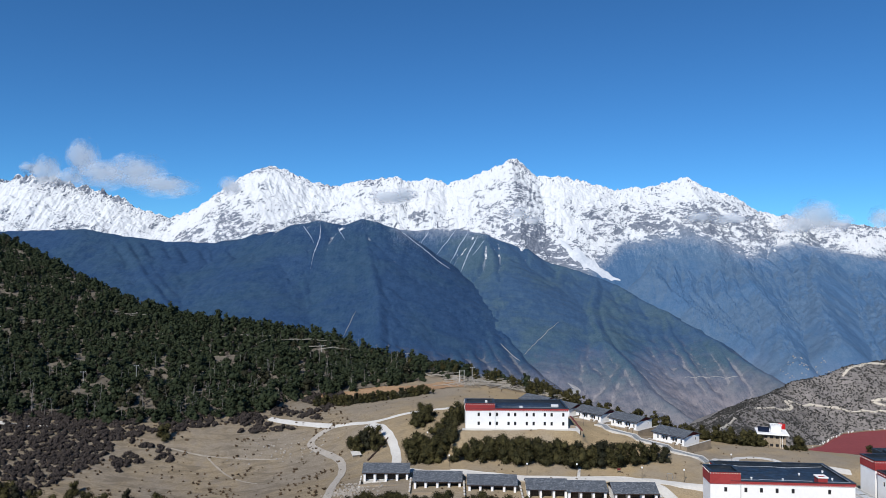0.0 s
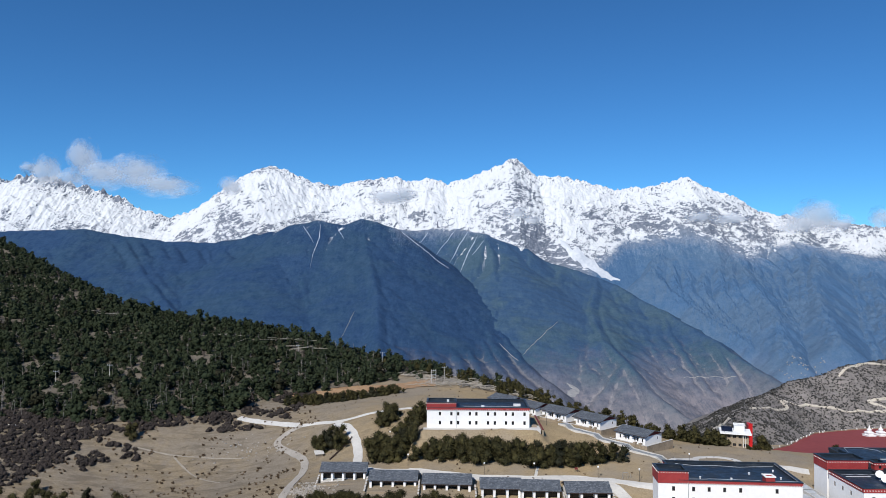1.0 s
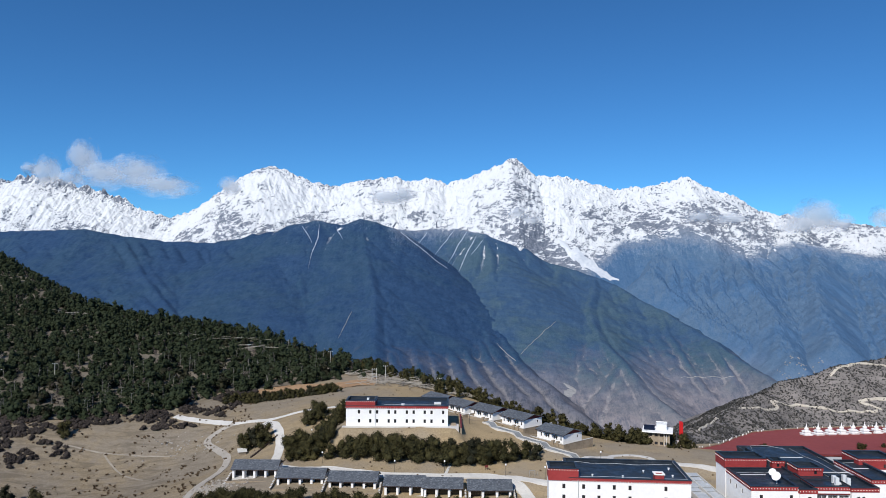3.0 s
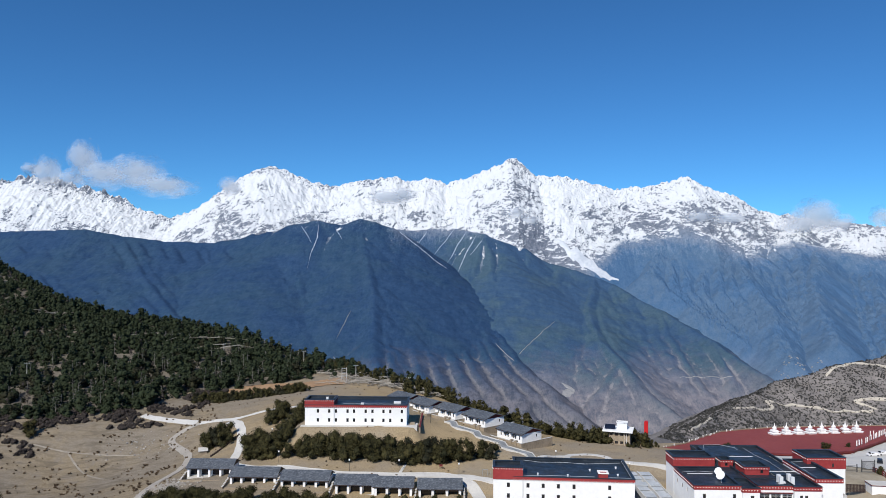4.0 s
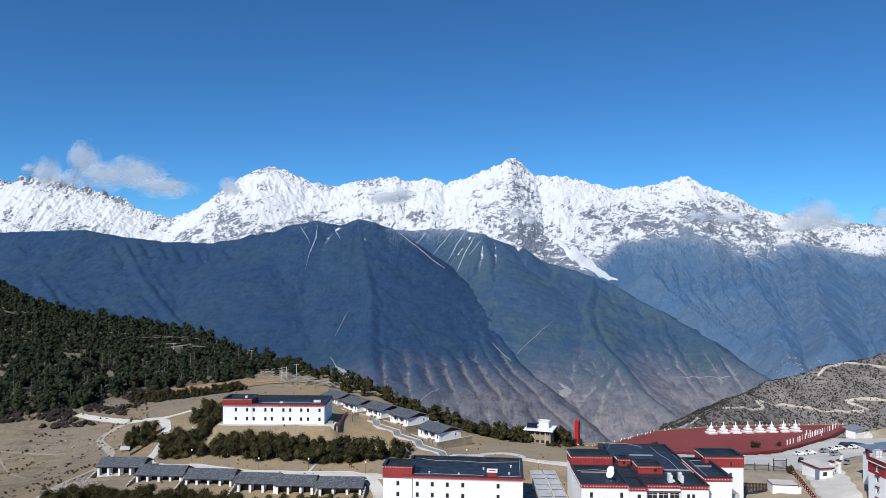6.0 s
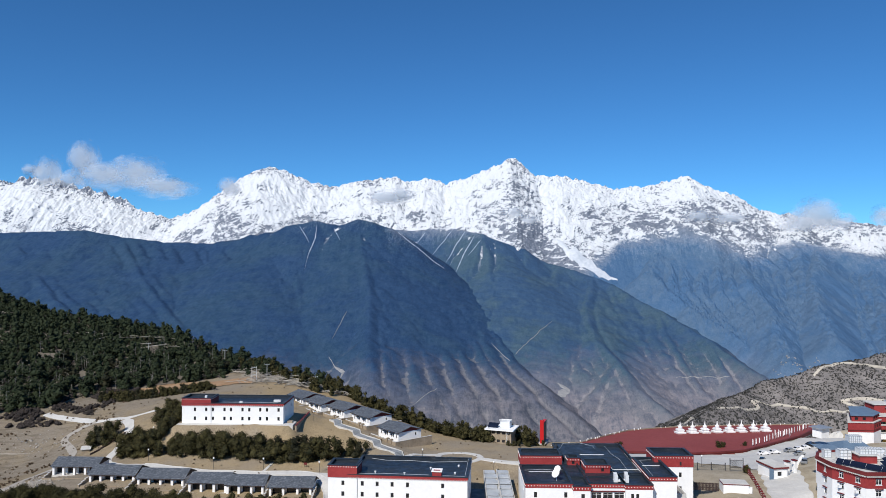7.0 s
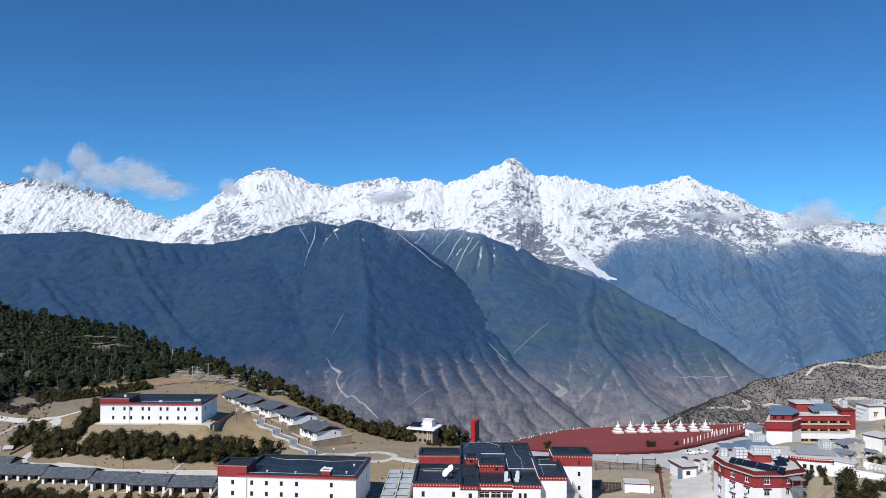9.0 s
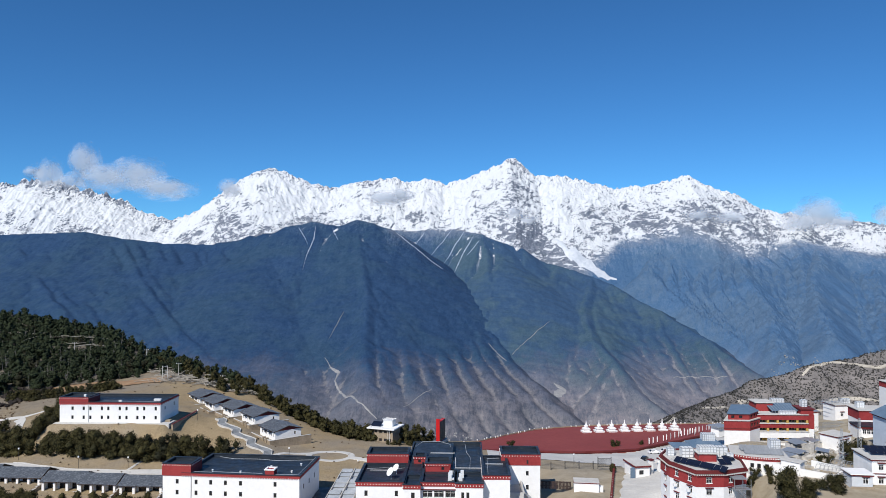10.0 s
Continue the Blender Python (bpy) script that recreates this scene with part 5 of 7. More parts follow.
def red_terrace():
    front = [(x, edge_front(x)) for x in (279, 270, 256, 240, 225, 219, 207, 193, 181, 160, 145)]
    pts = [*RIM, *front]
    bm = bmesh.new()
    lo, hi = [bm.verts.new((x, y, terrace_z(y) - 1.5)) for x, y in pts], [bm.verts.new((x, y, terrace_z(y))) for x, y in pts]
    bm.faces.new(hi[::-1])
    for i in range(len(pts)):
        j = (i + 1) % len(pts)
        bm.faces.new((lo[i], lo[j], hi[j], hi[i]))
    bmesh.ops.recalc_face_normals(bm, faces=bm.faces)
    t = tagged(part("viewing_terrace", bm, PLAT), "wide brick-red paved viewing terrace on the cliff edge", "terrace", kind="structure")
    bm = bmesh.new()
    for (x0, y0), (x1, y1) in zip(front, front[1:]):
        d = Vector((x1 - x0, y1 - y0, 0))
        c = Vector(((x0 + x1) / 2, (y0 + y1) / 2, terrace_z((y0 + y1) / 2)))
        turned_box(bm, c, (d.length / 2, 0.35, 0.3), Vector((d.x, d.y, terrace_z(y1) - terrace_z(y0))).to_track_quat("X", "Z").to_matrix())
    part("kerb", bm, MAROON, t)
    bm = bmesh.new()
    posts = bmesh.new()
    rng = random.Random(4)
    for (x0, y0), (x1, y1) in zip(RIM, RIM[1:]):
        d = Vector((x1 - x0, y1 - y0))
        k = max(1, round(d.length / 2.4))
        for i in range(k):
            x, y = x0 + d.x * i / k, y0 + d.y * i / k
            q = d.to_3d().to_track_quat("X", "Z").to_matrix()
            turned_box(bm, (x, y, terrace_z(y) + 0.25), (d.length / k / 2, 0.14, 0.22), q)
            if rng.random() < 0.35:
                continue
            x, y = x + d.x * rng.uniform(0, .6) / k, y + d.y * rng.uniform(0, .6) / k
            turned_box(posts, (x, y, terrace_z(y) + 0.4), (0.16, 0.16, 0.25 + rng.random() * 0.35), q)
    part("rim_wall", bm, STONE, t, "low stone rim wall")
    part("rim_posts", posts, WHITE, t, "row of small white rim posts")


red_terrace()


# ---- eight white stupas ----
def stupa():
    t = thing("stupa", pose(0, 0, 0), "white stepped stupa with a pointed spire", "stupa", "row of white stupas on the terrace")
    boxes("base", WHITE, t, (-1.9, 1.9, -1.9, 1.9, -0.3, 0.55), (-2.05, 2.05, -2.05, 2.05, 0.55, 0.75))
    boxes("throne", WHITE, t, (-1.25, 1.25, -1.25, 1.25, 0.75, 1.5), (-1.55, 1.55, -1.55, 1.55, 1.5, 1.72), (-1.35, 1.35, -1.35, 1.35, 1.72, 1.9), (-1.15, 1.15, -1.15, 1.15, 1.9, 2.1))
    bm = bmesh.new()
    lathe(bm, [(0.72, 2.1), (0.9, 2.5), (0.98, 2.85), (0.9, 3.1), (0.6, 3.28), (0.3, 3.34)], 16)
    part("dome", bm, WHITE, t)
    bm = bmesh.new()
    box(bm, -0.32, 0.32, -0.32, 0.32, 3.3, 3.6)
    lathe(bm, [(0.34, 3.6), (0.36, 3.68), (0.28, 3.8), (0.3, 3.86), (0.2, 4.2), (0.22, 4.25), (0.1, 4.8), (0.24, 4.85), (0.2, 4.93), (0.05, 5.0), (0.02, 5.5)], 10)
    part("spire", bm, WHITE, t)
    return t


first = stupa()
for i in range(8):
    x, y = 205.4 + 5.85 * i, 324.4 + 1.13 * i
    m = pose(x, y, terrace_z(y), 0, 0, 10)
    if i:
        copy_thing(first, m)
    else:
        first.matrix_basis = m


# ---- banners along the terrace edge ----
def banner():
    t = thing("prayer_banner", pose(0, 0, 0), "narrow white prayer banner on a thin pole", "banner", "white banners along the terrace")
    bm = bmesh.new()
    rod(bm, (0, 0, 0), (0, 0, 3.0), 0.05)
    part("pole", bm, METAL, t)
    bm = bmesh.new()
    pts = [(0.04 + 0.34 * (k % 2), 0.06 * math.sin(k * 1.1), 0.5 + 0.24 * (k // 2)) for k in range(20)]
    v = [bm.verts.new(p) for p in pts]
    w = [bm.verts.new((p[0], p[1] + 0.02, p[2])) for p in pts]
    for k in range(0, 18, 2):
        bm.faces.new((v[k], v[k + 1], v[k + 3], v[k + 2]))
        bm.faces.new((w[k + 2], w[k + 3], w[k + 1], w[k]))
    part("cloth", bm, WHITE, t, "white cloth banner")
    return t


first = banner()
rng = random.Random(8)
spots = [(225.5 + 44 * u + rng.uniform(-.3, .3), 294.5 + 46 * u + rng.uniform(-.4, .4)) for u in (0, .05, .1, .16, .21, .27, .33, .38, .42, .46, .5, .54, .58, .62, .67, .72, .77, .82, .87, .91, .95, 1.0)]
spots += [(247 + rng.uniform(-3, 5), 317 + rng.uniform(-2, 4)) for _ in range(5)]
for i, (x, y) in enumerate(spots):
    m = pose(x, y, terrace_z(y), 0, 0, rng.uniform(-40, 40))
    if i:
        copy_thing(first, m)
    else:
        first.matrix_basis = m
t = thing("offering_table", pose(238, 331, terrace_z(331), 0, 0, 8), "long dark red offering table before the stupas", "table")
boxes("tabletop", MAROON, t, (-2.5, 2.5, -0.5, 0.5, 0.8, 0.95))
boxes("frame", MAROON, t, (-2.3, 2.3, -0.4, 0.4, 0, 0.8))


# ---- red sign slab ----
def sign_slab():
    t = thing("sign_slab", pose(140.4, 298, -5.6, 0, 0, -16), "tall red sign slab with a dark side face", "sign")
    boxes("body", SIGNRED, t, (0, 1.3, 0, 7.4, 0, 8.4))
    boxes("front_fin", SIGNRED, t, (-0.1, 1.4, -0.5, 0.0, 0, 9.6))
    boxes("side_face", ROOFING, t, (1.3, 1.36, 0.1, 7.3, 0.4, 8.2), label="dark blank face of the sign")
    boxes("base", CONCRETE, t, (-0.8, 2.2, -1.2, 8.0, -1.5, 0.1))


SIGNRED = surface("bright_red_enamel", (0.42, 0.012, 0.015), (0.55, 0.02, 0.022), 0.8, 0.2, 0.45)
sign_slab()


# ---- stone pavilion on the brow ----
def pavilion():
    t = thing("pavilion", pose(123, 267.5, 2.6, 0, 0, -18), "small stone pavilion with a wide white roof slab", "building")
    bm = bmesh.new()
    holes = openings((1.3, 3.2, 5.1, 6.9), (0.9, 3.8), 1.1, 1.0)
    facade(bm, (-4, -3), (4, -3), -6, 4.8, holes)
    facade(bm, (4, -3), (4, 4), -6, 4.8)
    facade(bm, (4, 4), (-4, 4), -6, 4.8)
    facade(bm, (-4, 4), (-4, -3), -6, 4.8)
    part("wall", bm, STONE, t)
    glaze(t, (-4, -3), (4, -3), holes)
    boxes("roof_slab", WHITE, t, (-5.8, 5.0, -4.2, 5.2, 4.8, 5.2))
    boxes("fascia", FRAME_DARK, t, (-5.4, 4.6, -3.8, 4.8, 4.55, 4.8))
    boxes("roof_house", TANK, t, (-0.8, 2.8, -0.5, 2.5, 5.25, 7.5), label="pale roof tank house")
    boxes("tank_rail", WHITE, t, (-1.0, 3.0, -0.7, -0.6, 7.6, 7.75), (-1.0, 3.0, 2.6, 2.7, 7.6, 7.75), (-1.0, -0.9, -0.6, 2.6, 7.6, 7.75), (2.9, 3.0, -0.6, 2.6, 7.6, 7.75),
          *[(x, x + .08, -0.7, -0.62, 7.5, 8.3) for x in (-1, 0, 1, 2, 2.9)], (-1.0, 3.0, -0.7, -0.62, 8.2, 8.3))
    p = boxes("solar_panel", SOLAR, t, (-1.9, 1.9, -0.05, 0.05, -1.3, 1.3))
    p.matrix_basis = pose(-3.3, -0.6, 6.0, -62, 0, 0)
    boxes("ladder", WHITE, t, (2.2, 2.3, -3.3, -3.2, -2, 5), (2.8, 2.9, -3.3, -3.2, -2, 5))


pavilion()


# ---- gatehouse, white store, fences ----
def gatehouse():
    t = thing("gatehouse", pose(204.0, 225.6, 2.0, 0, 0, 12), "flat-roofed white gatehouse with a maroon eave", "building")
    bm = bmesh.new()
    holes = [(3.8, 6.6, 0.3, 2.6)]
    facade(bm, (0, 0), (4.6, 0), -1, 3.2, [(1.2, 2.6, 1.0, 2.3)])
    facade(bm, (4.6, 0), (4.6, 8), -1, 3.2, holes)
    facade(bm, (4.6, 8), (0, 8), -1, 3.2)
    facade(bm, (0, 8), (0, 0), -1, 3.2)
    part("wall", bm, WHITE, t)
    glaze(t, (0, 0), (4.6, 0), [(1.2, 2.6, 1.0, 2.3)])
    boxes("eave", MAROON, t, (-0.4, 5.0, -0.4, 8.4, 3.2, 3.7))
    boxes("roof", CONCRETE, t, (-0.3, 4.9, -0.3, 8.3, 3.7, 3.9))
    boxes("notice_panel", BLUEROOF, t, (-1.9, -0.5, -0.5, -0.4, 0.2, 3.4), label="pale blue notice panel")
    p = thing("gate_pillar", pose(209.2, 228.4, 2.0, 0, 0, 24), "white gate pillar with a dark cap", "gate")
    boxes("pillar", WHITE, p, (0, 1.1, 0, 1.1, -0.5, 4.6), (1.1, 3.4, 0.3, 0.8, 3.6, 4.4), (3.4, 4.2, 0, 1.1, -0.5, 4.6))
    boxes("cap", MAROON, p, (-0.2, 1.3, -0.2, 1.3, 4.6, 4.9), (3.2, 4.4, -0.2, 1.3, 4.6, 4.9))
    boxes("barrier", METAL, p, (1.1, 3.4, 0.5, 0.6, 0.9, 1.05), (1.1, 3.4, 0.5, 0.6, 0.3, 0.42))


gatehouse()

t = thing("store", pose(183.1, 210.8, 3.0, 0, 0, -6), "small white store with a thin red eave", "building")
boxes("wall", WHITE, t, (0, 7.0, 0, 4.5, -1.5, 2.0))
boxes("eave", MAROON, t, (-0.15, 7.15, -0.15, 4.65, 1.85, 2.05))
boxes("roof", CONCRETE, t, (-0.1, 7.1, -0.1, 4.6, 2.05, 2.15))
boxes("porch", WHITE, t, (7.0, 8.2, 0.8, 1.0, -1.5, 1.2))
t = thing("timber_screen", pose(173.5, 214.2, 2.8, 0, 0, -6), "dark timber screen beside the store", "fence")
boxes("rail", FRAME_DARK, t, (0, 9, 0, 0.1, 1.3, 1.5), (0, 9, 0, 0.1, 0.2, 0.4))
for i in range(23):
    boxes("board", FRAME_DARK, t, (0.4 * i, 0.4 * i + 0.32, -0.06, 0.0, -0.6, 1.7))


def run_fence(name, a, b, step, label, mat, post, rails, height, group, rail_mat=None):
    a, b = Vector(a), Vector(b)
    d = b - a
    k = max(1, round(d.length / step))
    t = thing(name, pose(a.x, a.y, 0), label, "fence", group)
    for i in range(k + 1):
        p = d * i / k
        z = zat(a.x + p.x, a.y + p.y)
        boxes("post", mat, t, (p.x - post, p.x + post, p.y - post, p.y + post, z - 0.5, z + height))
    for i in range(k):
        p, q = d * i / k, d * (i + 1) / k
        za, zb = zat(a.x + p.x, a.y + p.y), zat(a.x + q.x, a.y + q.y)
        for r, th in rails:
            bm = bmesh.new()
            rod(bm, (p.x, p.y, za + r), (q.x, q.y, zb + r), th, sides=4)
            part("rail", bm, rail_mat or mat, t)


run_fence("iron_fence", (175, 236), (193, 236.4), 4.6, "dark iron fence with tall posts on the lawn", IRON := surface("dark_iron", (0.02, 0.022, 0.024), (0.05, 0.05, 0.055), 4, 1, 0.6), 0.11,
          [(0.4, .04), (0.8, .03), (1.2, .03), (1.6, .04), (2.0, .04)], 2.5, "lawn fence")
t = thing("iron_gate", pose(194.4, 236.2, 2.2), "dark iron double gate in a fence", "gate")
boxes("gate_frame", IRON, t, (0, 0.2, 0, 0.2, -0.5, 3.4), (4.2, 4.4, 0, 0.2, -0.5, 3.4), (0.2, 4.2, 0.05, 0.15, 2.7, 2.85), (0.2, 4.2, 0.05, 0.15, 0.2, 0.35))
for i in range(13):
    boxes("bar", IRON, t, (0.3 + 0.3 * i, 0.38 + 0.3 * i, 0.06, 0.14, 0.2, 2.8))
run_fence("red_fence", (200.5, 240), (192.0, 203), 2.3, "low fence of dark red posts along the street", MAROON, 0.26, [(0.35, .16), (1.0, .14)], 1.5, "street fence", CONCRETE)
run_fence("street_rail", (213.5, 232), (230, 262), 2.6, "white balustrade with square posts beside the street", WHITE, 0.2, [(0.25, .14), (0.95, .11)], 1.35, "street railings")


# ---- parked cars ----
def car(paint, label):
    t = thing("car", pose(0, 0, 0), label, "car", "cars parked on the forecourt")
    bm = bmesh.new()
    prof = [(-2.2, 0.35), (-2.25, 0.75), (-1.6, 0.95), (-0.9, 1.5), (0.9, 1.55), (1.7, 1.0), (2.2, 0.95), (2.25, 0.4)]
    sides = [[bm.verts.new((x, s * (0.9 if z < 1.2 else 0.72), z)) for x, z in prof] for s in (-1, 1)]
    bm.faces.new(sides[0])
    bm.faces.new(sides[1][::-1])
    for i in range(len(prof)):
        j = (i + 1) % len(prof)
        bm.faces.new((sides[0][j], sides[0][i], sides[1][i], sides[1][j]))
    bmesh.ops.recalc_face_normals(bm, faces=bm.faces)
    part("body", bm, paint, t)
    bm = bmesh.new()
    for s in (-1, 1):
        v = [bm.verts.new((x, s * y, z)) for x, y, z in ((-1.25, 0.885, 1.0), (1.35, 0.885, 1.0), (0.85, 0.755, 1.42), (-0.85, 0.755, 1.42))]
        bm.faces.new(v if s < 0 else v[::-1])
    for x0, z0, x1, z1 in ((-1.55, 1.0, -0.97, 1.45), (1.63, 1.06, 0.98, 1.5)):
        v = [bm.verts.new((x + 0.03 * (1 if x > 0 else -1), y, z + 0.02)) for x, y, z in ((x0, -0.8, z0), (x0, 0.8, z0), (x1, 0.68, z1), (x1, -0.68, z1))]
        bm.faces.new(v)
    part("windows", bm, DARKGLASS, t)
    for x in (-1.4, 1.4):
        for y in (-0.85, 0.85):
            bm = bmesh.new()
            rod(bm, (x, y - 0.1, 0.33), (x, y + 0.1, 0.33), 0.33, sides=14)
            wheel = part("wheel", bm, IRON, t)
    for y in (-0.62, 0.62):
        boxes("headlight", TANK, t, (2.2, 2.27, y - .16, y + .16, 0.68, 0.85))
    return t


CARWHITE = surface("white_car_paint", (0.7, 0.7, 0.7), (0.78, 0.78, 0.78), 0.5, 0.2, 0.25, 0, 0, spec=0.6)
CARDARK = surface("black_car_paint", (0.015, 0.016, 0.018), (0.03, 0.032, 0.035), 0.5, 0.2, 0.2, 0, 0, spec=0.6)
CARSILVER = surface("silver_car_paint", (0.28, 0.29, 0.3), (0.4, 0.41, 0.42), 0.5, 0.2, 0.3, 0, 0, metal=0.4, spec=0.6)
for i, (x, y, yaw, paint, word) in enumerate(((223.6, 280.2, 5, CARWHITE, "white"), (228.6, 282.4, 8, CARWHITE, "white"), (236.4, 286.5, 12, CARSILVER, "silver"), (241.2, 289.8, 15, CARWHITE, "white"), (245.4, 292.8, 18, CARWHITE, "white"),
                                        (249.6, 297.4, 22, CARDARK, "black"), (251.4, 300.8, 20, CARDARK, "black"), (236, 277.6, 10, CARSILVER, "silver"), (220.6, 241, 62, CARSILVER, "silver"), (252.5, 295.6, 25, CARWHITE, "white"), (215.5, 262, 60, CARDARK, "black"))):
    car(paint, f"{word} car parked on the pale concrete").matrix_basis = pose(x, y, zat(x, y) + 0.17, 0, 0, yaw)

# ---- the corner hotel with the red top storey ----
def walls_round(parent, pts, z0, z1, mat, holes, style="white"):
    """Outer walls on the plan pts (left to right, seen from outside); holes by side."""
    bm = bmesh.new()
    for i in range(len(pts)):
        facade(bm, pts[i], pts[(i + 1) % len(pts)], z0, z1, holes.get(i, ()))
    ob = part("wall", bm, mat, parent)
    for i, hs in holes.items():
        glaze(parent, pts[i], pts[(i + 1) % len(pts)], hs, style)
    return ob


def grown(pts, k):
    c = Vector((sum(p[0] for p in pts) / len(pts), sum(p[1] for p in pts) / len(pts)))
    return [tuple(c + (Vector(p) - c) * k) for p in pts]


def tank_rack(parent, x, y, z, w, d, h, nx=3, nz=3):
    """Pale panelled water tank on a roof."""
    boxes("water_tank", TANK, parent, (x, x + w, y, y + d, z, z + h), label="pale panelled roof water tank")
    bm = bmesh.new()
    for i in range(nx + 1):
        u = x + w * i / nx
        box(bm, u - .06, u + .06, y - .06, y, z, z + h + .05)
        box(bm, u - .06, u + .06, y, y + d, z + h, z + h + .07)
    for j in range(nz + 1):
        v = z + h * j / nz
        box(bm, x, x + w, y - .05, y - .002, v - .05, v + .05)
        box(bm, x + w + .002, x + w + .05, y, y + d, v - .05, v + .05)
    part("tank_ribs", bm, METAL, parent)


def solar_row(parent, x, y, z, n, yaw, tilt=30, w=1.7, h=2.0):
    for i in range(n):
        p = boxes("solar_panel", SOLAR, parent, (0.05, w - 0.05, 0, h, -0.04, 0.04))
        d = Vector((math.cos(radians(yaw)), math.sin(radians(yaw)))) * i * w
        p.matrix_basis = pose(x + d.x, y + d.y, z + 0.3, tilt, 0, yaw)


def corner_hotel():
    t = thing("hotel", pose(1.4, 2.9, -0.8), "white hotel with red top storey, bay corners and roof tanks", "building")
    pts = [(203.6, 198.0), (204.0, 190.8), (208.2, 182.4), (215.0, 182.6), (221.6, 185.4), (223.2, 193.0), (222, 200), (214, 204.5), (206.4, 203)]
    rows = (5.6, 8.5, 11.4)
    h = {0: openings((4.0,), (*rows, 14.35), 1.2, 1.5), 1: openings((2.6, 7.2), (*rows, 14.35), 1.3, 1.5), 2: openings((3.2,), (*rows, 14.35), 1.5, 1.5), 3: openings((2.2,), (*rows, 14.35), 1.2, 1.5)}
    low = {k: [q for q in v if q[3] < 12.6] for k, v in h.items()}
    high = {k: [q for q in v if q[2] > 12.8] for k, v in h.items()}
    walls_round(t, pts, 0, 12.7, WHITE, low)
    walls_round(t, grown(pts, 1.008), 12.7, 16.0, RED, high)
    bm = bmesh.new()
    prism(bm, grown(pts, 1.05), 16.0, 16.3)
    part("cornice", bm, MAROON, t)
    outer = grown(pts, 1.04)
    for p, q in zip(outer, outer[1:]):
        d = Vector((q[0] - p[0], q[1] - p[1], 0))
        k = int(d.length / 0.5)
        for i in range(k):
            beam_end(t, pose(p[0] + d.x * (i + .5) / k, p[1] + d.y * (i + .5) / k, 15.8, 0, 0, math.degrees(math.atan2(d.y, d.x))), CONCRETE, (0.12, 0.3, 0.14))
    inner = grown(pts, 1.0)
    for p, q in zip(inner, [*inner[1:], inner[0]]):
        d = Vector((q[0] - p[0], q[1] - p[1], 0))
        bm = bmesh.new()
        turned_box(bm, ((p[0] + q[0]) / 2, (p[1] + q[1]) / 2, 16.5), (d.length / 2, 0.18, 0.3), d.to_track_quat("X", "Z").to_matrix())
        part("parapet", bm, MAROON, t)
    bm = bmesh.new()
    prism(bm, grown(pts, 0.97), 16.2, 16.36)
    part("roof", bm, CONCRETE, t)
    bm = bmesh.new()
    prism(bm, grown(pts, 1.012), 2.0, 2.5)
    part("base_band", bm, MAROON, t)
    # roof clutter
    boxes("roof_house", RED, t, (212, 216.5, 192, 196, 16.3, 18.4))
    boxes("roof_house_cap", CONCRETE, t, (211.6, 216.9, 191.6, 196.4, 18.4, 18.65))
    for k in range(3):
        solar_row(t, 205.0 + 2.6 * k, 191.2 - 2.6 * k, 16.4, 4, -46)
    solar_row(t, 216.2, 188.0, 16.4, 2, 15)
    solar_row(t, 218.6, 191.2, 16.4, 2, 25)
    tank_rack(t, 208.6, 195.6, 16.5, 3.0, 2.4, 2.4)
    tank_rack(t, 212.2, 192.4, 18.7, 4.4, 2.6, 1.4, 6, 2)
    tank_rack(t, 217.6, 196.0, 16.5, 3.2, 2.2, 2.6)
    tank_rack(t, 205.2, 197.2, 16.5, 1.8, 1.6, 2.0, 2, 3)
    tank_rack(t, 219.6, 193.4, 16.5, 1.8, 1.4, 1.6, 2, 2)
    bm = bmesh.new()
    for k in range(8):
        rod(bm, (205.0 + 1.1 * k, 193.0 - 1.1 * k, 16.9), (207.6 + 1.1 * k, 195.2 - 1.1 * k, 16.9), 0.05, sides=4)
    for k in range(6):
        rod(bm, (208 + 2.2 * k, 199.6, 16.4), (208 + 2.2 * k, 199.6, 18.2), 0.05, sides=4)
    rod(bm, (208, 199.6, 18.2), (219, 199.6, 18.2), 0.05, sides=4)
    rod(bm, (208, 199.6, 17.3), (219, 199.6, 17.3), 0.05, sides=4)
    part("roof_rails", bm, METAL, t, "grey roof railing and pipes")
    # outside stair
    bm = bmesh.new()
    for z in (3.2, 6.3, 9.4, 12.4):
        box(bm, 217.2, 221.2, 181.2, 183.2, z, z + 0.15)
        for i in range(8):
            box(bm, 217.4 + 0.45 * i, 217.85 + 0.45 * i, 180.2, 181.1, z - 0.4 * i, z - 0.4 * i + 0.08)
        for r in (0.55, 1.05):
            rod(bm, (217.2, 181.2, z + r), (221.2, 181.2, z + r), 0.05)
            rod(bm, (217.3, 180.2, z + r), (221.0, 180.2, z - 3.1 + r), 0.05)
    for x in (217.2, 219.2, 221.2):
        rod(bm, (x, 181.2, 0), (x, 181.2, 15), 0.08)
    part("fire_stair", bm, METAL, t, "grey metal outside stair")
    boxes("stair_roof", METAL, t, (216.8, 220.2, 180.8, 184, 15.1, 15.25))
    for u, z in ((0.2, 11), (3.6, 8), (6.2, 5), (5.0, 11)):
        boxes("cooling_unit", TANK, t, (204.2 + 0.42 * u, 205.0 + 0.42 * u, 188.3 - 0.9 * u, 188.8 - 0.9 * u, z, z + 0.7))


corner_hotel()


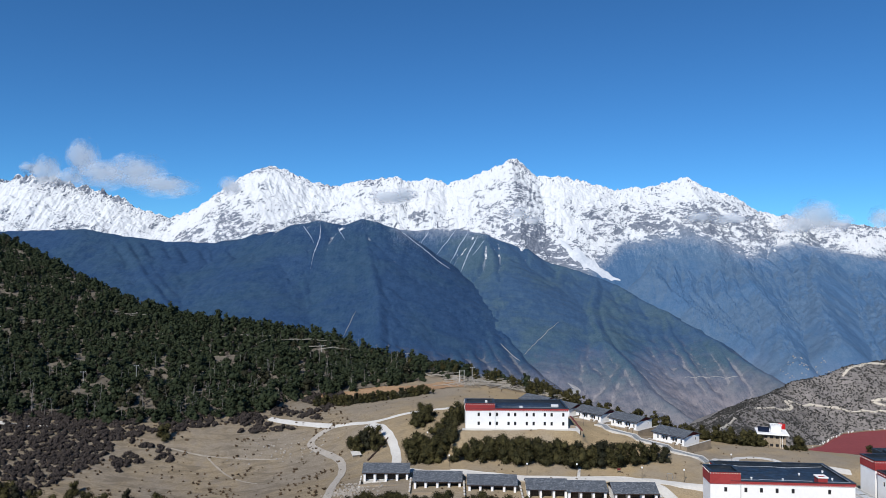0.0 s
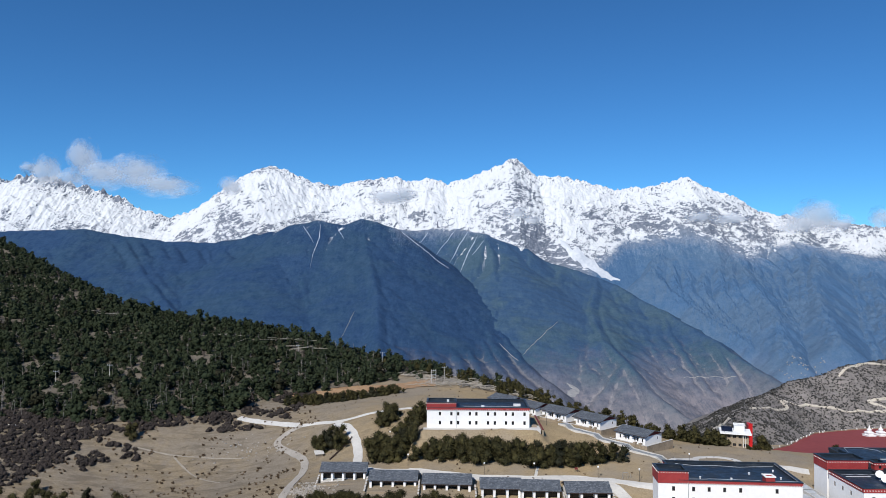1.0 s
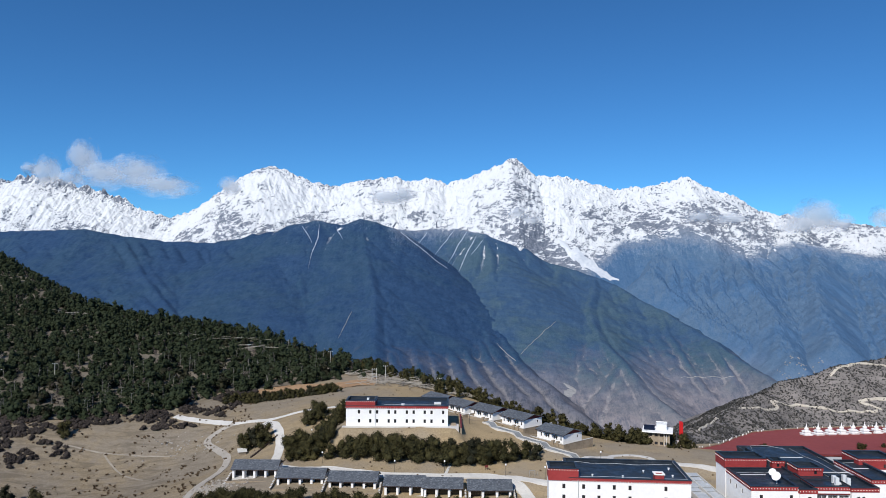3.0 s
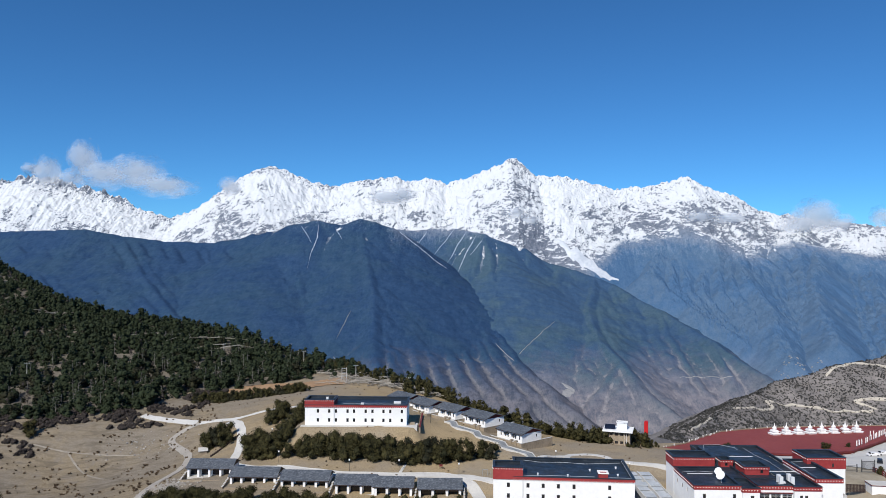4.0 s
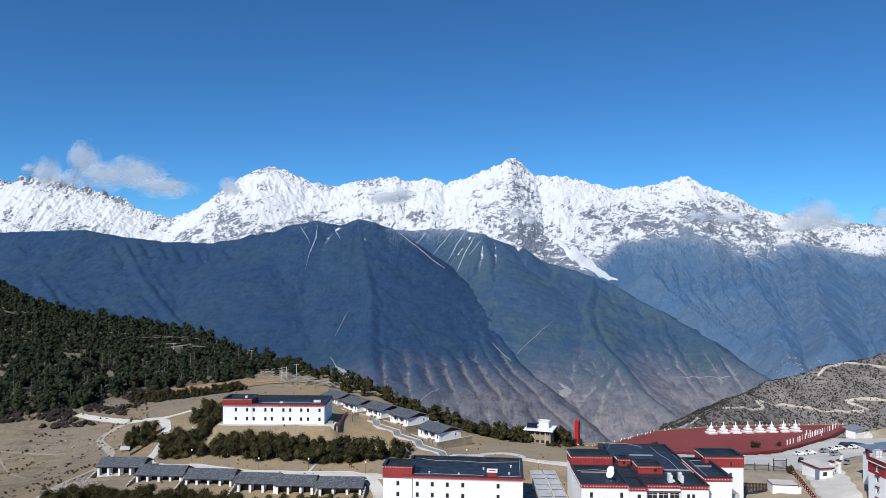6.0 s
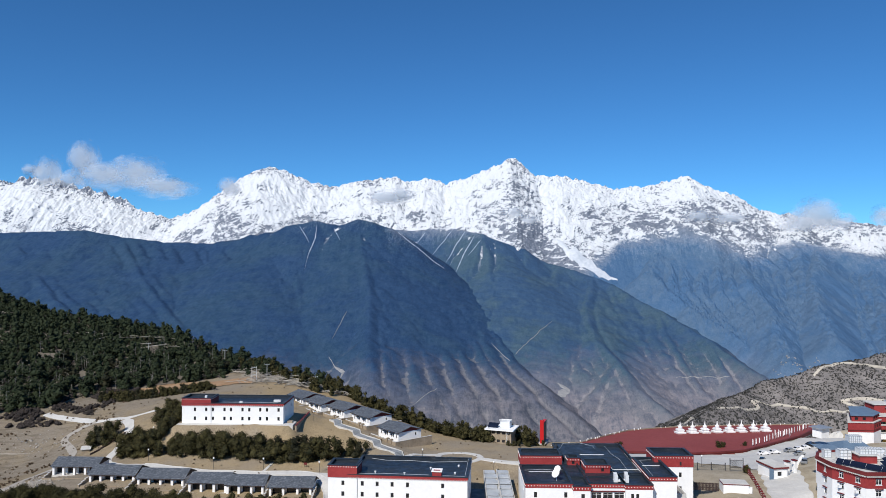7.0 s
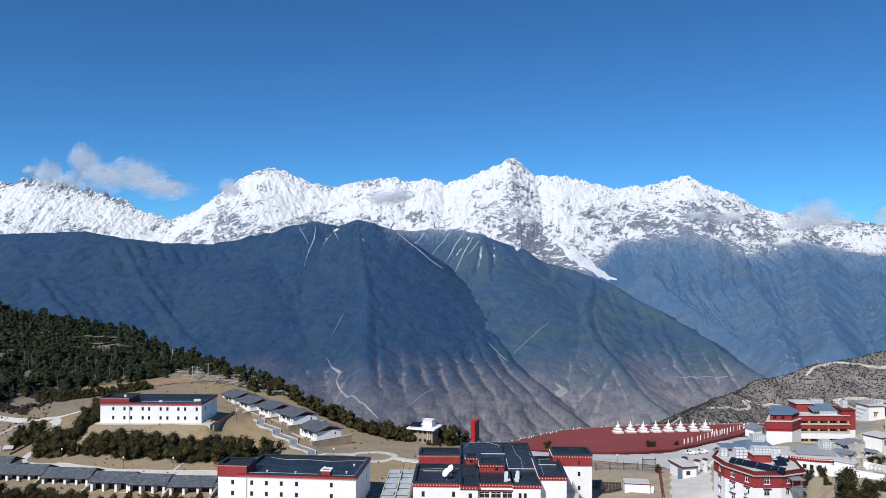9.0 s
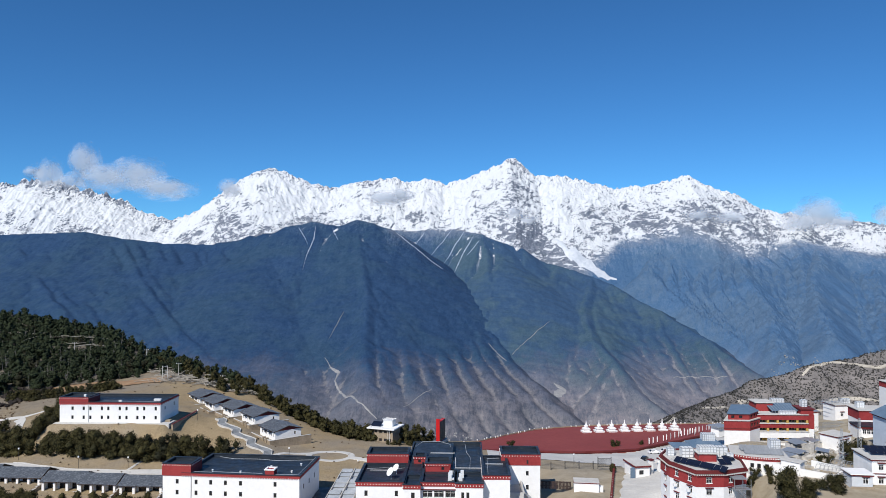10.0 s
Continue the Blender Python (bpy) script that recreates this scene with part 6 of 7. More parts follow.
def blue_roofed_hall():
    t = thing("hall", pose(213.0, 209.6, 10.2, 0, 0, 0), "hall with blue steel roofs and open upper storey filled dark for shade", "building")
    boxes("wall", WHITE, t, (0, 12.2, 0, 8.4, -9, 2.6))
    boxes("balcony_rail", METAL, t, (-0.2, 4.8, -1.2, -1.1, 3.6, 3.7), (-0.2, 4.8, -1.2, -1.1, 3.1, 3.2), *[(x, x + .1, -1.2, -1.1, 2.6, 3.7) for x in np.arange(0, 4.8, 0.9)])
    # a solid dark box stands for the shade inside the open storey
    boxes("dark_storey", DARKGLASS, t, (0.5, 11.8, 0.4, 8, 2.6, 4.8), label="dark box standing for shade in the open upper storey")
    for x in (0.4, 2.8, 5.2, 7.6, 10, 11.8):
        boxes("post", METAL, t, (x, x + 0.2, 0.0, 0.2, 2.6, 5.0))
    for x0, x1, ze, zr in ((-1.2, 5.0, 4.6, 5.6), (3.6, 13.0, 5.1, 6.9)):
        bm = bmesh.new()
        v = [bm.verts.new(p) for p in ((x0, -0.3, ze), (x1, -0.3, ze), (x1, 9, ze), (x0, 9, ze), (x0 + 2.2, 4, zr), (x1 - 2.2, 4, zr), (x0, -0.3, ze - .2), (x1, -0.3, ze - .2), (x1, 9, ze - .2), (x0, 9, ze - .2))]
        for q in ((0, 1, 5, 4), (1, 2, 5), (2, 3, 4, 5), (3, 0, 4), (6, 7, 1, 0), (7, 8, 2, 1), (8, 9, 3, 2), (9, 6, 0, 3), (9, 8, 7, 6)):
            bm.faces.new([v[i] for i in q])
        part("roof", bm, BLUEROOF, t, "blue steel hipped roof")
    tank_rack(t, 7.0, 3.0, 6.0, 3.6, 2.2, 2.4, 6, 3)


blue_roofed_hall()


def curved_annex():
    t = thing("annex", pose(0, 0, 0), "low white annex with a curved red parapet and solar racks", "building")
    arc = [(225.6, 205.4), (229, 203.0), (232.5, 201.6), (236, 201.0), (239.2, 201.4)]
    pts = [*arc, (241, 211), (228, 214)]
    holes = {i: openings((1.2, 2.9) if i else (2.0,), (12.6,), 0.9, 1.2) for i in range(4)}
    walls_round(t, pts, 8, 14.0, WHITE, holes, "dark")
    bm = bmesh.new()
    prism(bm, grown(pts, 1.03), 14.0, 15.0)
    part("parapet", bm, RED, t)
    for p, q in zip(arc, arc[1:]):
        d = Vector((q[0] - p[0], q[1] - p[1], 0))
        for i in range(6):
            beam_end(t, pose(p[0] + d.x * (i + .5) / 6, p[1] + d.y * (i + .5) / 6 - 0.3, 14.75, 0, 0, math.degrees(math.atan2(d.y, d.x))), WHITE, (0.12, 0.22, 0.14))
    bm = bmesh.new()
    prism(bm, grown(pts, 1.05), 15.0, 15.15)
    part("coping", bm, CONCRETE, t)
    solar = bmesh.new()
    for i in range(11):
        turned_box(solar, (229.0 + 0.95 * i, 205.2 - 0.15 * i, 15.9), (0.06, 1.4, 0.06), pose(0, 0, 0, 32).to_3x3())
        turned_box(solar, (229.0 + 0.95 * i, 208.4 - 0.15 * i, 15.9), (0.06, 1.4, 0.06), pose(0, 0, 0, 32).to_3x3())
    part("solar_rack", solar, METAL, t, "pale metal tube rack")
    for y in (204.9, 208.1):
        p = boxes("tube_panel", METAL, t, (0, 10, 0, 2.3, -0.03, 0.03), label="grey tube collector")
        p.matrix_basis = pose(229, y - 0.6, 15.35, 30, 0, -8)
    tank_rack(t, 236.6, 206, 15.2, 2.6, 2.4, 3.4, 4, 5)
    boxes("shed_roof", RED, t, (228, 240, 212.5, 215, 14.4, 14.7))


curved_annex()


def walled_yard():
    t = thing("yard_wall", pose(0, 0, 0), "white plastered yard wall round a rubble yard", "wall")
    line = [(234.6, 200.0), (240.6, 194.2), (246.0, 189.6), (252.0, 196.0), (246.5, 203.5)]
    for a, b in zip(line, line[1:]):
        d = Vector((b[0] - a[0], b[1] - a[1], 0))
        bm = bmesh.new()
        turned_box(bm, ((a[0] + b[0]) / 2, (a[1] + b[1]) / 2, 12.4), (d.length / 2, 0.2, 1.5), d.to_track_quat("X", "Z").to_matrix())
        part("wall", bm, WHITE, t)
    h = thing("shed", pose(236.5, 199.6, 12.4, 0, 0, -45), "low pale shed with a flat concrete roof", "building")
    boxes("wall", WHITE, h, (0, 5, 0, 3, -2, 2.6))
    boxes("roof", CONCRETE, h, (-0.3, 5.3, -0.3, 3.3, 2.6, 2.8))
    rng = random.Random(3)
    bm = bmesh.new()
    for _ in range(520):
        x, y = rng.uniform(238, 282), rng.uniform(198, 262)
        if not -16 < (x - 238) * 1.1 + 198 - y < 14 or (x < 271.5 and y > 251):
            continue
        s = rng.uniform(0.15, 0.75)
        turned_box(bm, (x, y, zat(x, y) + s * 0.4), (s, s * rng.uniform(.3, 1.6), s * rng.uniform(.15, .6)), pose(0, 0, 0, rng.uniform(-25, 25), rng.uniform(-25, 25), rng.uniform(0, 180)).to_3x3())
    tagged(part("rubble", bm, RUIN), "pale heap of broken masonry and sheeting", "rubble", kind="stuff")
    # half-ruined walls, sheds and bare greenhouse frames behind the yard
    for x, y, L, W, yaw, h in ((241, 207, 7, 4, 35, 2.4), (247, 212, 6, 5, 40, 1.8), (250, 221, 7, 4, 20, 2.6), (257, 226, 6, 4, 55, 2.0), (245, 219, 5, 4, 10, 1.6), (263, 238, 7, 5, 30, 2.6), (274, 249, 6, 5, 20, 2.8),
                              (238, 222, 6, 3, -10, 1.8), (276, 258, 7, 5, 15, 2.6), (256, 214, 5, 3, 60, 1.7)):
        z = zat(x, y)
        q = thing("ruined_shed", pose(x, y, z, 0, 0, yaw), "low half-ruined pale shed with broken walls", "shed", "ruined sheds behind the yard")
        r = random.Random(int(x * 7 + y))
        for x0, x1, y0, y1 in ((0, L, 0, 0.35), (0, L, W - 0.35, W), (0, 0.35, 0.36, W - 0.36), (L - 0.35, L, 0.36, W - 0.36)):
            bm = bmesh.new()
            n = 5
            for i in range(n):
                top = h * r.uniform(0.45, 1.0)
                if x1 - x0 > y1 - y0:
                    box(bm, x0 + (x1 - x0) * i / n, x0 + (x1 - x0) * (i + 1) / n, y0, y1, -1, top)
                else:
                    box(bm, x0, x1, y0 + (y1 - y0) * i / n, y0 + (y1 - y0) * (i + 1) / n, -1, top)
            part("wall", bm, RUIN, q)
        if r.random() < 0.6:
            p = boxes("roof_sheet", METAL, q, (-0.3, L * r.uniform(.5, 1.05), -0.3, W + 0.3, 0, 0.08), label="pale tilted roof sheet")
            p.matrix_basis = pose(0, 0, h + 0.05, r.uniform(-3, 6), r.uniform(-4, 4), 0)
    for x, y, yaw, L in ((252, 203.5, -45, 7), (246, 199, -45, 6), (268, 246, 20, 8), (286, 284, 10, 9), (291, 290, 10, 9)):
        q = thing("greenhouse_frame", pose(x, y, zat(x, y), 0, 0, yaw), "bare pale metal greenhouse frame", "frame", "greenhouse frames behind the yard")
        for k in range(int(L) + 1):
            bm = bmesh.new()
            pts = [(k, 2.2 * math.cos(a), 2.4 * math.sin(a)) for a in np.linspace(0, math.pi, 9)]
            for a, b in zip(pts, pts[1:]):
                rod(bm, a, b, 0.05, sides=4)
            part("hoop", bm, METAL, q)
        for a in (0.6, 1.2, 1.57, 1.94, 2.54):
            bm = bmesh.new()
            rod(bm, (0, 2.2 * math.cos(a), 2.4 * math.sin(a)), (int(L), 2.2 * math.cos(a), 2.4 * math.sin(a)), 0.04, sides=4)
            part("purlin", bm, METAL, q)


RUIN = surface("pale_broken_masonry", (0.34, 0.32, 0.29), (0.62, 0.60, 0.56), 1.5, 0.3, 0.9, 0.4, 0.05)
walled_yard()


# ---- the large red lodge ----
def red_lodge():
    t = thing("lodge", pose(0, 0, 0), "large red lodge with galleries, yellow posts and blue roof", "building")
    # left block, its outer side swept back
    plan = [(239.0, 248.8), (247.4, 248.4), (252.5, 253.0), (252, 262), (246, 262)]
    walls_round(t, plan, 2, 11.4, WHITE, {}, "dark")
    walls_round(t, grown(plan, 1.006), 11.4, 14.6, RED, {1: openings((1.4, 3.4, 5.4), (13.2,), 1.2, 1.1)}, "dark")
    for k, z0, z1, mat, nm in ((1.04, 14.6, 14.95, CONCRETE, "string_course"), (1.03, 12.0, 12.2, MAROON, "string_course")):
        bm = bmesh.new()
        prism(bm, grown(plan, k), z0, z1)
        part(nm, bm, mat, t, "string course round the lodge")
    upper = [(240.4, 249.2), (247.4, 248.9), (252.0, 253.2), (251.5, 261), (246, 261)]
    walls_round(t, upper, 14.95, 16.9, RED, {0: openings((1.6, 4.2), (15.9,), 1.1, 0.9), 1: openings((1.5, 3.6, 5.6), (15.9,), 1.1, 0.9)}, "dark")
    bm = bmesh.new()
    eave = grown(upper, 1.08)
    lo = [bm.verts.new((x, y, 16.85 + 0.045 * (y - 248))) for x, y in eave]
    hi = [bm.verts.new((x, y, 17.05 + 0.045 * (y - 248))) for x, y in eave]
    bm.faces.new(hi)
    bm.faces.new(lo[::-1])
    for i in range(len(eave)):
        j = (i + 1) % len(eave)
        bm.faces.new((lo[i], lo[j], hi[j], hi[i]))
    part("roof", bm, BLUEROOF, t, "blue steel lean-to roof")
    boxes("stair_tower", RED, t, (253.6, 259.4, 259, 265, 10, 18.7))
    boxes("tower_cap", CONCRETE, t, (253.2, 259.8, 258.6, 265.4, 18.7, 19.0))
    # long gallery front
    x0, x1, yf = 251.6, 269.0, 253.0
    boxes("core", YELLOW, t, (x0, x1, yf + 1.6, yf + 14, 0, 15.6), label="ochre yellow gallery back wall")
    for z0, z1, mat, nm in ((-1, 2.6, WHITE, "gallery_parapet"), (4.0, 6.6, WHITE, "gallery_parapet"), (8.0, 10.2, WHITE, "gallery_parapet"), (11.4, 12.9, RED, "gallery_parapet"), (14.1, 15.9, RED, "gallery_parapet")):
        boxes(nm, mat, t, (x0, x1 - 0.01, yf, yf + 0.4, z0, z1))
    for z in (2.5, 6.5, 10.1, 12.8, 15.8):
        boxes("slab", CONCRETE, t, (x0, x1, yf - 0.25, yf + 1.6, z, z + 0.22))
    for i in range(6):
        x = x0 + 0.4 + i * 3.3
        for z0, z1 in ((2.7, 4.1), (6.7, 8.1), (10.3, 11.5), (13.0, 14.2)):
            boxes("post", YELLOW, t, (x - .35, x + .35, yf + 0.1, yf + 0.5, z0, z1))
    for i in range(5):
        x = x0 + 0.95 + i * 3.3
        for z0 in (2.8, 6.75, 10.3, 13.0):
            boxes("gallery_window", DARKGLASS, t, (x, x + 1.35, yf + 1.52, yf + 1.6, z0, z0 + 1.15))
            if (i + int(z0)) % 3:
                boxes("gallery_window", DARKGLASS, t, (x + 1.5, x + 2.2, yf + 1.52, yf + 1.6, z0, z0 + 1.15))
    boxes("end_wall", WHITE, t, (x1 - 0.01, x1 + 1.6, yf - 0.3, yf + 14, -1, 11.2))
    boxes("end_wall_top", RED, t, (x1 - 0.06, x1 + 1.65, yf - 0.35, yf + 14, 11.2, 15.9))
    boxes("corner_tower", RED, t, (266.4, 270.6, yf, yf + 6, 15.9, 17.7))
    boxes("tower_cap", MAROON, t, (266.0, 271.0, yf - .4, yf + 6.4, 17.7, 17.95))
    boxes("roof", CONCRETE, t, (252.6, 264, yf + 1, yf + 14, 15.6, 15.9))
    rack = bmesh.new()
    for i in range(9):
        turned_box(rack, (257.6 + i, 258, 17.6), (0.05, 3.4, 0.05), pose(0, 0, 0, 14).to_3x3())
        rod(rack, (257.6 + i, 254.9, 15.9), (257.6 + i, 254.9, 16.9), 0.05)
    part("rack", rack, METAL, t, "pale metal roof rack")
    p = boxes("tube_panel", BLUEROOF, t, (0, 9, 0, 6.5, -0.03, 0.03), label="blue-grey roof sheeting")
    p.matrix_basis = pose(257.3, 254.9, 16.8, 14)
    tank_rack(t, 259.6, 253.8, 15.9, 5.6, 1.4, 1.0, 6, 2)
    tank_rack(t, 268, 256, 18.0, 1.8, 1.8, 2.3, 2, 4)
    tank_rack(t, 270.8, 259, 15.2, 1.6, 1.6, 1.5, 2, 2)
    tank_rack(t, 261, 264, 17.2, 4.5, 2.0, 2.0, 5, 3)


YELLOW = surface("ochre_yellow_paint", (0.42, 0.27, 0.07), (0.55, 0.37, 0.12), 1.5, 0.3, 0.8)
red_lodge()


# ---- houses at the far east end ----
def east_house(x, y, z, w, d, h, yaw, label, top=RED, low=WHITE, band=2.6, cols=(2, 4.6), rows=(1.8,), roof=CONCRETE):
    t = thing("house", pose(x, y, z, 0, 0, yaw), label, "house", "houses at the east end")
    hs = [q for q in openings(cols, rows, 1.3, 1.5) if q[1] < w]
    shell(t, 0, w, 0, d, -6, h - band, [q for q in hs if q[3] < h - band], low, style="white")
    if band:
        shell(t, -0.05, w + 0.05, -0.05, d, h - band, h, [q for q in hs if q[2] > h - band], top, style="white")
    boxes("roof", roof, t, (-0.4, w + 0.4, -0.4, d + 0.4, h, h + 0.25))
    boxes("eave", MAROON, t, (-0.25, w + 0.25, -0.25, d + 0.25, h - 0.35, h))
    return t


a = east_house(303.5, 304, 3, 8, 8, 6.2, 8, "white house with an open flat roof", band=0, cols=(3,), rows=(2.5,))
boxes("roof_frame", METAL, a, *[(-6 + k, -5.9 + k, -1, 7, 6.6 + 0.12 * k, 6.75 + 0.12 * k) for k in range(13)], label="grey roof frame")
tank_rack(a, 5, 2, 6.5, 3, 2, 1.8, 3, 2)
a = east_house(295, 270, 6.4, 14, 9, 7.6, -4, "white house with red upper storey", band=3.4, cols=(7.6, 11), rows=(1.5, 5.9))
tank_rack(a, 1, 4, 7.9, 2.6, 2, 2, 3, 2)
a = east_house(290.4, 262, 6.8, 12, 7, 3.2, -6, "low white annex with a row of small windows", band=0.6, cols=(2, 3.4, 4.8, 6.2, 7.6, 9), rows=(1.4,), roof=ROOFING)
a = east_house(319, 292, 16, 10, 8, 4.2, 0, "small red and white house on the slope", band=2.2, cols=(3, 6), rows=(2.6,))
a = east_house(285.7, 229.5, 9, 9, 15, 9.2, 0, "pale blue-grey house with a blue pitched roof", band=0, low=surface("pale_blue_render", (0.42, 0.5, 0.6), (0.52, 0.6, 0.7), 1, 0.2, 0.85), cols=(), rows=(), roof=BLUEROOF)
bm = bmesh.new()
v = [bm.verts.new(p) for p in ((-0.8, -0.8, 9.4), (9.8, -0.8, 9.4), (9.8, 15.8, 9.4), (-0.8, 15.8, 9.4), (4.5, -0.8, 12), (4.5, 15.8, 12))]
for q in ((0, 1, 4), (1, 2, 5, 4), (2, 3, 5), (3, 0, 4, 5)):
    bm.faces.new([v[i] for i in q])
part("pitched_roof", bm, BLUEROOF, a, "blue steel pitched roof")
a = east_house(247.0, 184.0, 12.9, 4.9, 4.8, 2.8, -4, "small pale grey house with a white lean-to roof", band=0, cols=(3.3,), rows=(1.3,), low=surface("pale_grey_render", (0.5, 0.53, 0.56), (0.62, 0.65, 0.68), 1, 0.2, 0.85), roof=WHITE)
boxes("plinth", STONE, a, (-0.3, 5.2, -0.35, -0.05, -5, -0.1), label="rough stone plinth")
a = east_house(253.8, 187.4, 12.0, 12, 10, 6.5, -4, "white house with maroon trim and roof solar panels", band=0, cols=(2.2, 5.4, 8.6), rows=(1.2, 4.6))
solar_row(a, 1.2, 3.0, 6.85, 5, 0)
solar_row(a, 1.2, 6.0, 6.85, 5, 0)
boxes("string_course", MAROON, a, (-0.15, 12.15, -0.15, 0.0, 2.9, 3.1))
for k in range(22):
    boxes("beam_end", WHITE, a, (0.2 + 0.54 * k, 0.34 + 0.54 * k, -0.4, -0.1, 6.05, 6.2))
tank_rack(a, 7.5, 7, 6.8, 3, 2, 2, 3, 2)
a = east_house(262.5, 212, 9, 7, 5, 3.6, 20, "small white house behind the trees", band=0, cols=(3,), rows=(1.6,))
a = east_house(270, 236, 8.5, 7, 6, 4.0, 30, "low white house among rubble", band=0, cols=(2, 4.6), rows=(1.8,))
a = east_house(281, 286, 6, 8, 8, 4.0, 12, "low white house with pale sheet roof", band=0, cols=(2, 4.6), rows=(1.8,), roof=METAL)
t = thing("kiosk", pose(253.5, 296, -1.2, 0, 0, 30), "small pale kiosk with a flat metal roof", "kiosk")
boxes("wall", WHITE, t, (0, 5, 0, 4, -1, 2.8))
boxes("roof", METAL, t, (-1, 6, -1, 5, 2.8, 3.1))
for x, y, h in ((257.5, 200, 14), (250.5, 195.5, 12)):
    t = thing("lattice_mast", pose(x, y, zat(x, y)), "thin grey lattice mast", "mast", "lattice masts in the yard")
    bm = bmesh.new()
    for sx, sy in ((-.35, -.35), (.35, -.35), (.35, .35), (-.35, .35)):
        rod(bm, (sx * 1.6, sy * 1.6, -0.5), (sx * .5, sy * .5, h), 0.05, sides=4)
    part("legs", bm, METAL, t)
    bm = bmesh.new()
    for k in range(int(h)):
        w0, w1 = 0.56 - 0.385 * k / h, 0.56 - 0.385 * (k + 1) / h
        rod(bm, (-w0, -w0, k), (w1, -w1, k + 1), 0.03, sides=4)
        rod(bm, (w0, -w0, k), (w1, w1, k + 1), 0.03, sides=4)
    part("braces", bm, METAL, t)

# ---- trees and bushes ----
LEAF = leafage("dark_evergreen_leaves", (0.012, 0.014, 0.006), (0.068, 0.060, 0.022))
LEAF_BLUE = leafage("blue_dark_fir_needles", (0.017, 0.026, 0.013), (0.027, 0.036, 0.017))
LEAF_RUST = leafage("rusty_evergreen_leaves", (0.012, 0.014, 0.008), (0.034, 0.033, 0.017))
LEAF_GREY = leafage("bare_grey_twigs", (0.035, 0.03, 0.028), (0.12, 0.10, 0.09))
BARK = surface("grey_brown_bark", (0.05, 0.04, 0.03), (0.13, 0.1, 0.08), 4, 1, 0.9, 0.5, 0.03)


def crown_arrays(rng, n, tall, wide, leaf, cone=0.0, lumps=7):
    """Clumps of small leaves over several lobes: arrays of corners, of faces and of the lobes' normals."""
    g = np.random.default_rng(rng)
    c = np.c_[g.normal(0, 0.26, lumps) * wide, g.normal(0, 0.26, lumps) * wide, g.uniform(0.08, 0.85, lumps) * tall]
    r = g.uniform(0.26, 0.42, lumps) * wide * (1 - cone * c[:, 2] / tall)
    c[:, :2] *= (1 - cone * c[:, 2] / tall)[:, None]
    c[:2], r[:2] = ((0, 0, 0.24 * tall), (0, 0, 0.52 * tall)), (0.40 * wide, 0.34 * wide)
    k = g.integers(0, lumps, n)
    d = g.normal(0, 1, (n, 3))
    d /= np.linalg.norm(d, axis=1)[:, None]
    p = c[k] + d * r[k][:, None] * g.uniform(0.62, 1.16, n)[:, None]
    p[:, 2] = np.abs(p[:, 2])
    u = np.cross(d, g.normal(0, 1, (n, 3)))
    u /= np.linalg.norm(u, axis=1)[:, None] + 1e-9
    w = np.cross(d, u) + 0.5 * d * g.normal(0, 1, (n, 1))
    s = leaf * g.uniform(0.6, 1.3, (n, 1))
    v = np.stack([p - u * s, p - w * s * 0.9, p + u * s, p + w * s * 0.9], 1).reshape(-1, 3)
    up = d * 0.6 + np.array([0, 0, 0.4]) + g.normal(0, 0.36, (n, 3))
    normals = np.repeat(up / np.linalg.norm(up, axis=1)[:, None], 4, 0)
    f = np.arange(4 * n).reshape(-1, 4)
    # dark inner lobes, so that no light passes through
    iv, iff = [], []
    for (x, y, z), q in zip(c, r):
        o = len(v) + len(iv)
        q = q * 0.8
        iv += [(x, y, z + q), (x + q, y, z), (x, y + q, z), (x - q, y, z), (x, y - q, z), (x, y, max(z - q, 0.0))]
        iff += [(o, o + 1, o + 2), (o, o + 2, o + 3), (o, o + 3, o + 4), (o, o + 4, o + 1), (o + 5, o + 2, o + 1), (o + 5, o + 3, o + 2), (o + 5, o + 4, o + 3), (o + 5, o + 1, o + 4)]
    inner = np.array(iv)
    radial = inner - np.repeat(c, 6, 0)
    return np.r_[v, inner], f, np.array(iff), np.r_[normals, radial / (np.linalg.norm(radial, axis=1)[:, None] + 1e-9)]


def tree_kind(seed, tall, wide, n, mat, cone, label, trunk=0.16, lift=0.02):
    t = thing("tree", pose(0, 0, 0), label, "tree")
    v, q, tri, nv = crown_arrays(seed, n, tall * (1 - lift), wide, 0.030 * (tall + wide) * 0.46, cone, 10)
    v = v + np.array([0, 0, tall * lift])
    me = bpy.data.meshes.new("crown")
    me.from_pydata(v.tolist(), [], q.tolist() + tri.tolist())
    me.shade_smooth()
    me.normals_split_custom_set_from_vertices(nv.tolist())
    me.materials.append(mat)
    new("crown", me).parent = t
    bm = bmesh.new()
    rod(bm, (0, 0, -0.5), (0.05 * tall, 0, tall * 0.55), trunk, trunk * 0.4, 7)
    for k in range(4):
        a = k * 1.7 + seed
        rod(bm, (0.02 * tall, 0, tall * (0.2 + 0.07 * k)), (wide * 0.3 * math.cos(a), wide * 0.3 * math.sin(a), tall * (0.42 + 0.09 * k)), trunk * 0.5, trunk * 0.2, 5)
    part("trunk", bm, BARK, t)
    return t


ROUND = "dark green evergreen tree with a dense rounded crown"
BELT = [tree_kind(11 + k, 6.6, 5.2, 1500, LEAF if k != 2 else LEAF_RUST, 0.32, ROUND if k != 2 else "rust-tinged evergreen tree with a dense crown") for k in range(4)]
FULL = [tree_kind(41 + k, 6.8, 7.2, 3600, LEAF, 0.3, "large round dark green tree with a dense crown") for k in range(2)]
used = set()


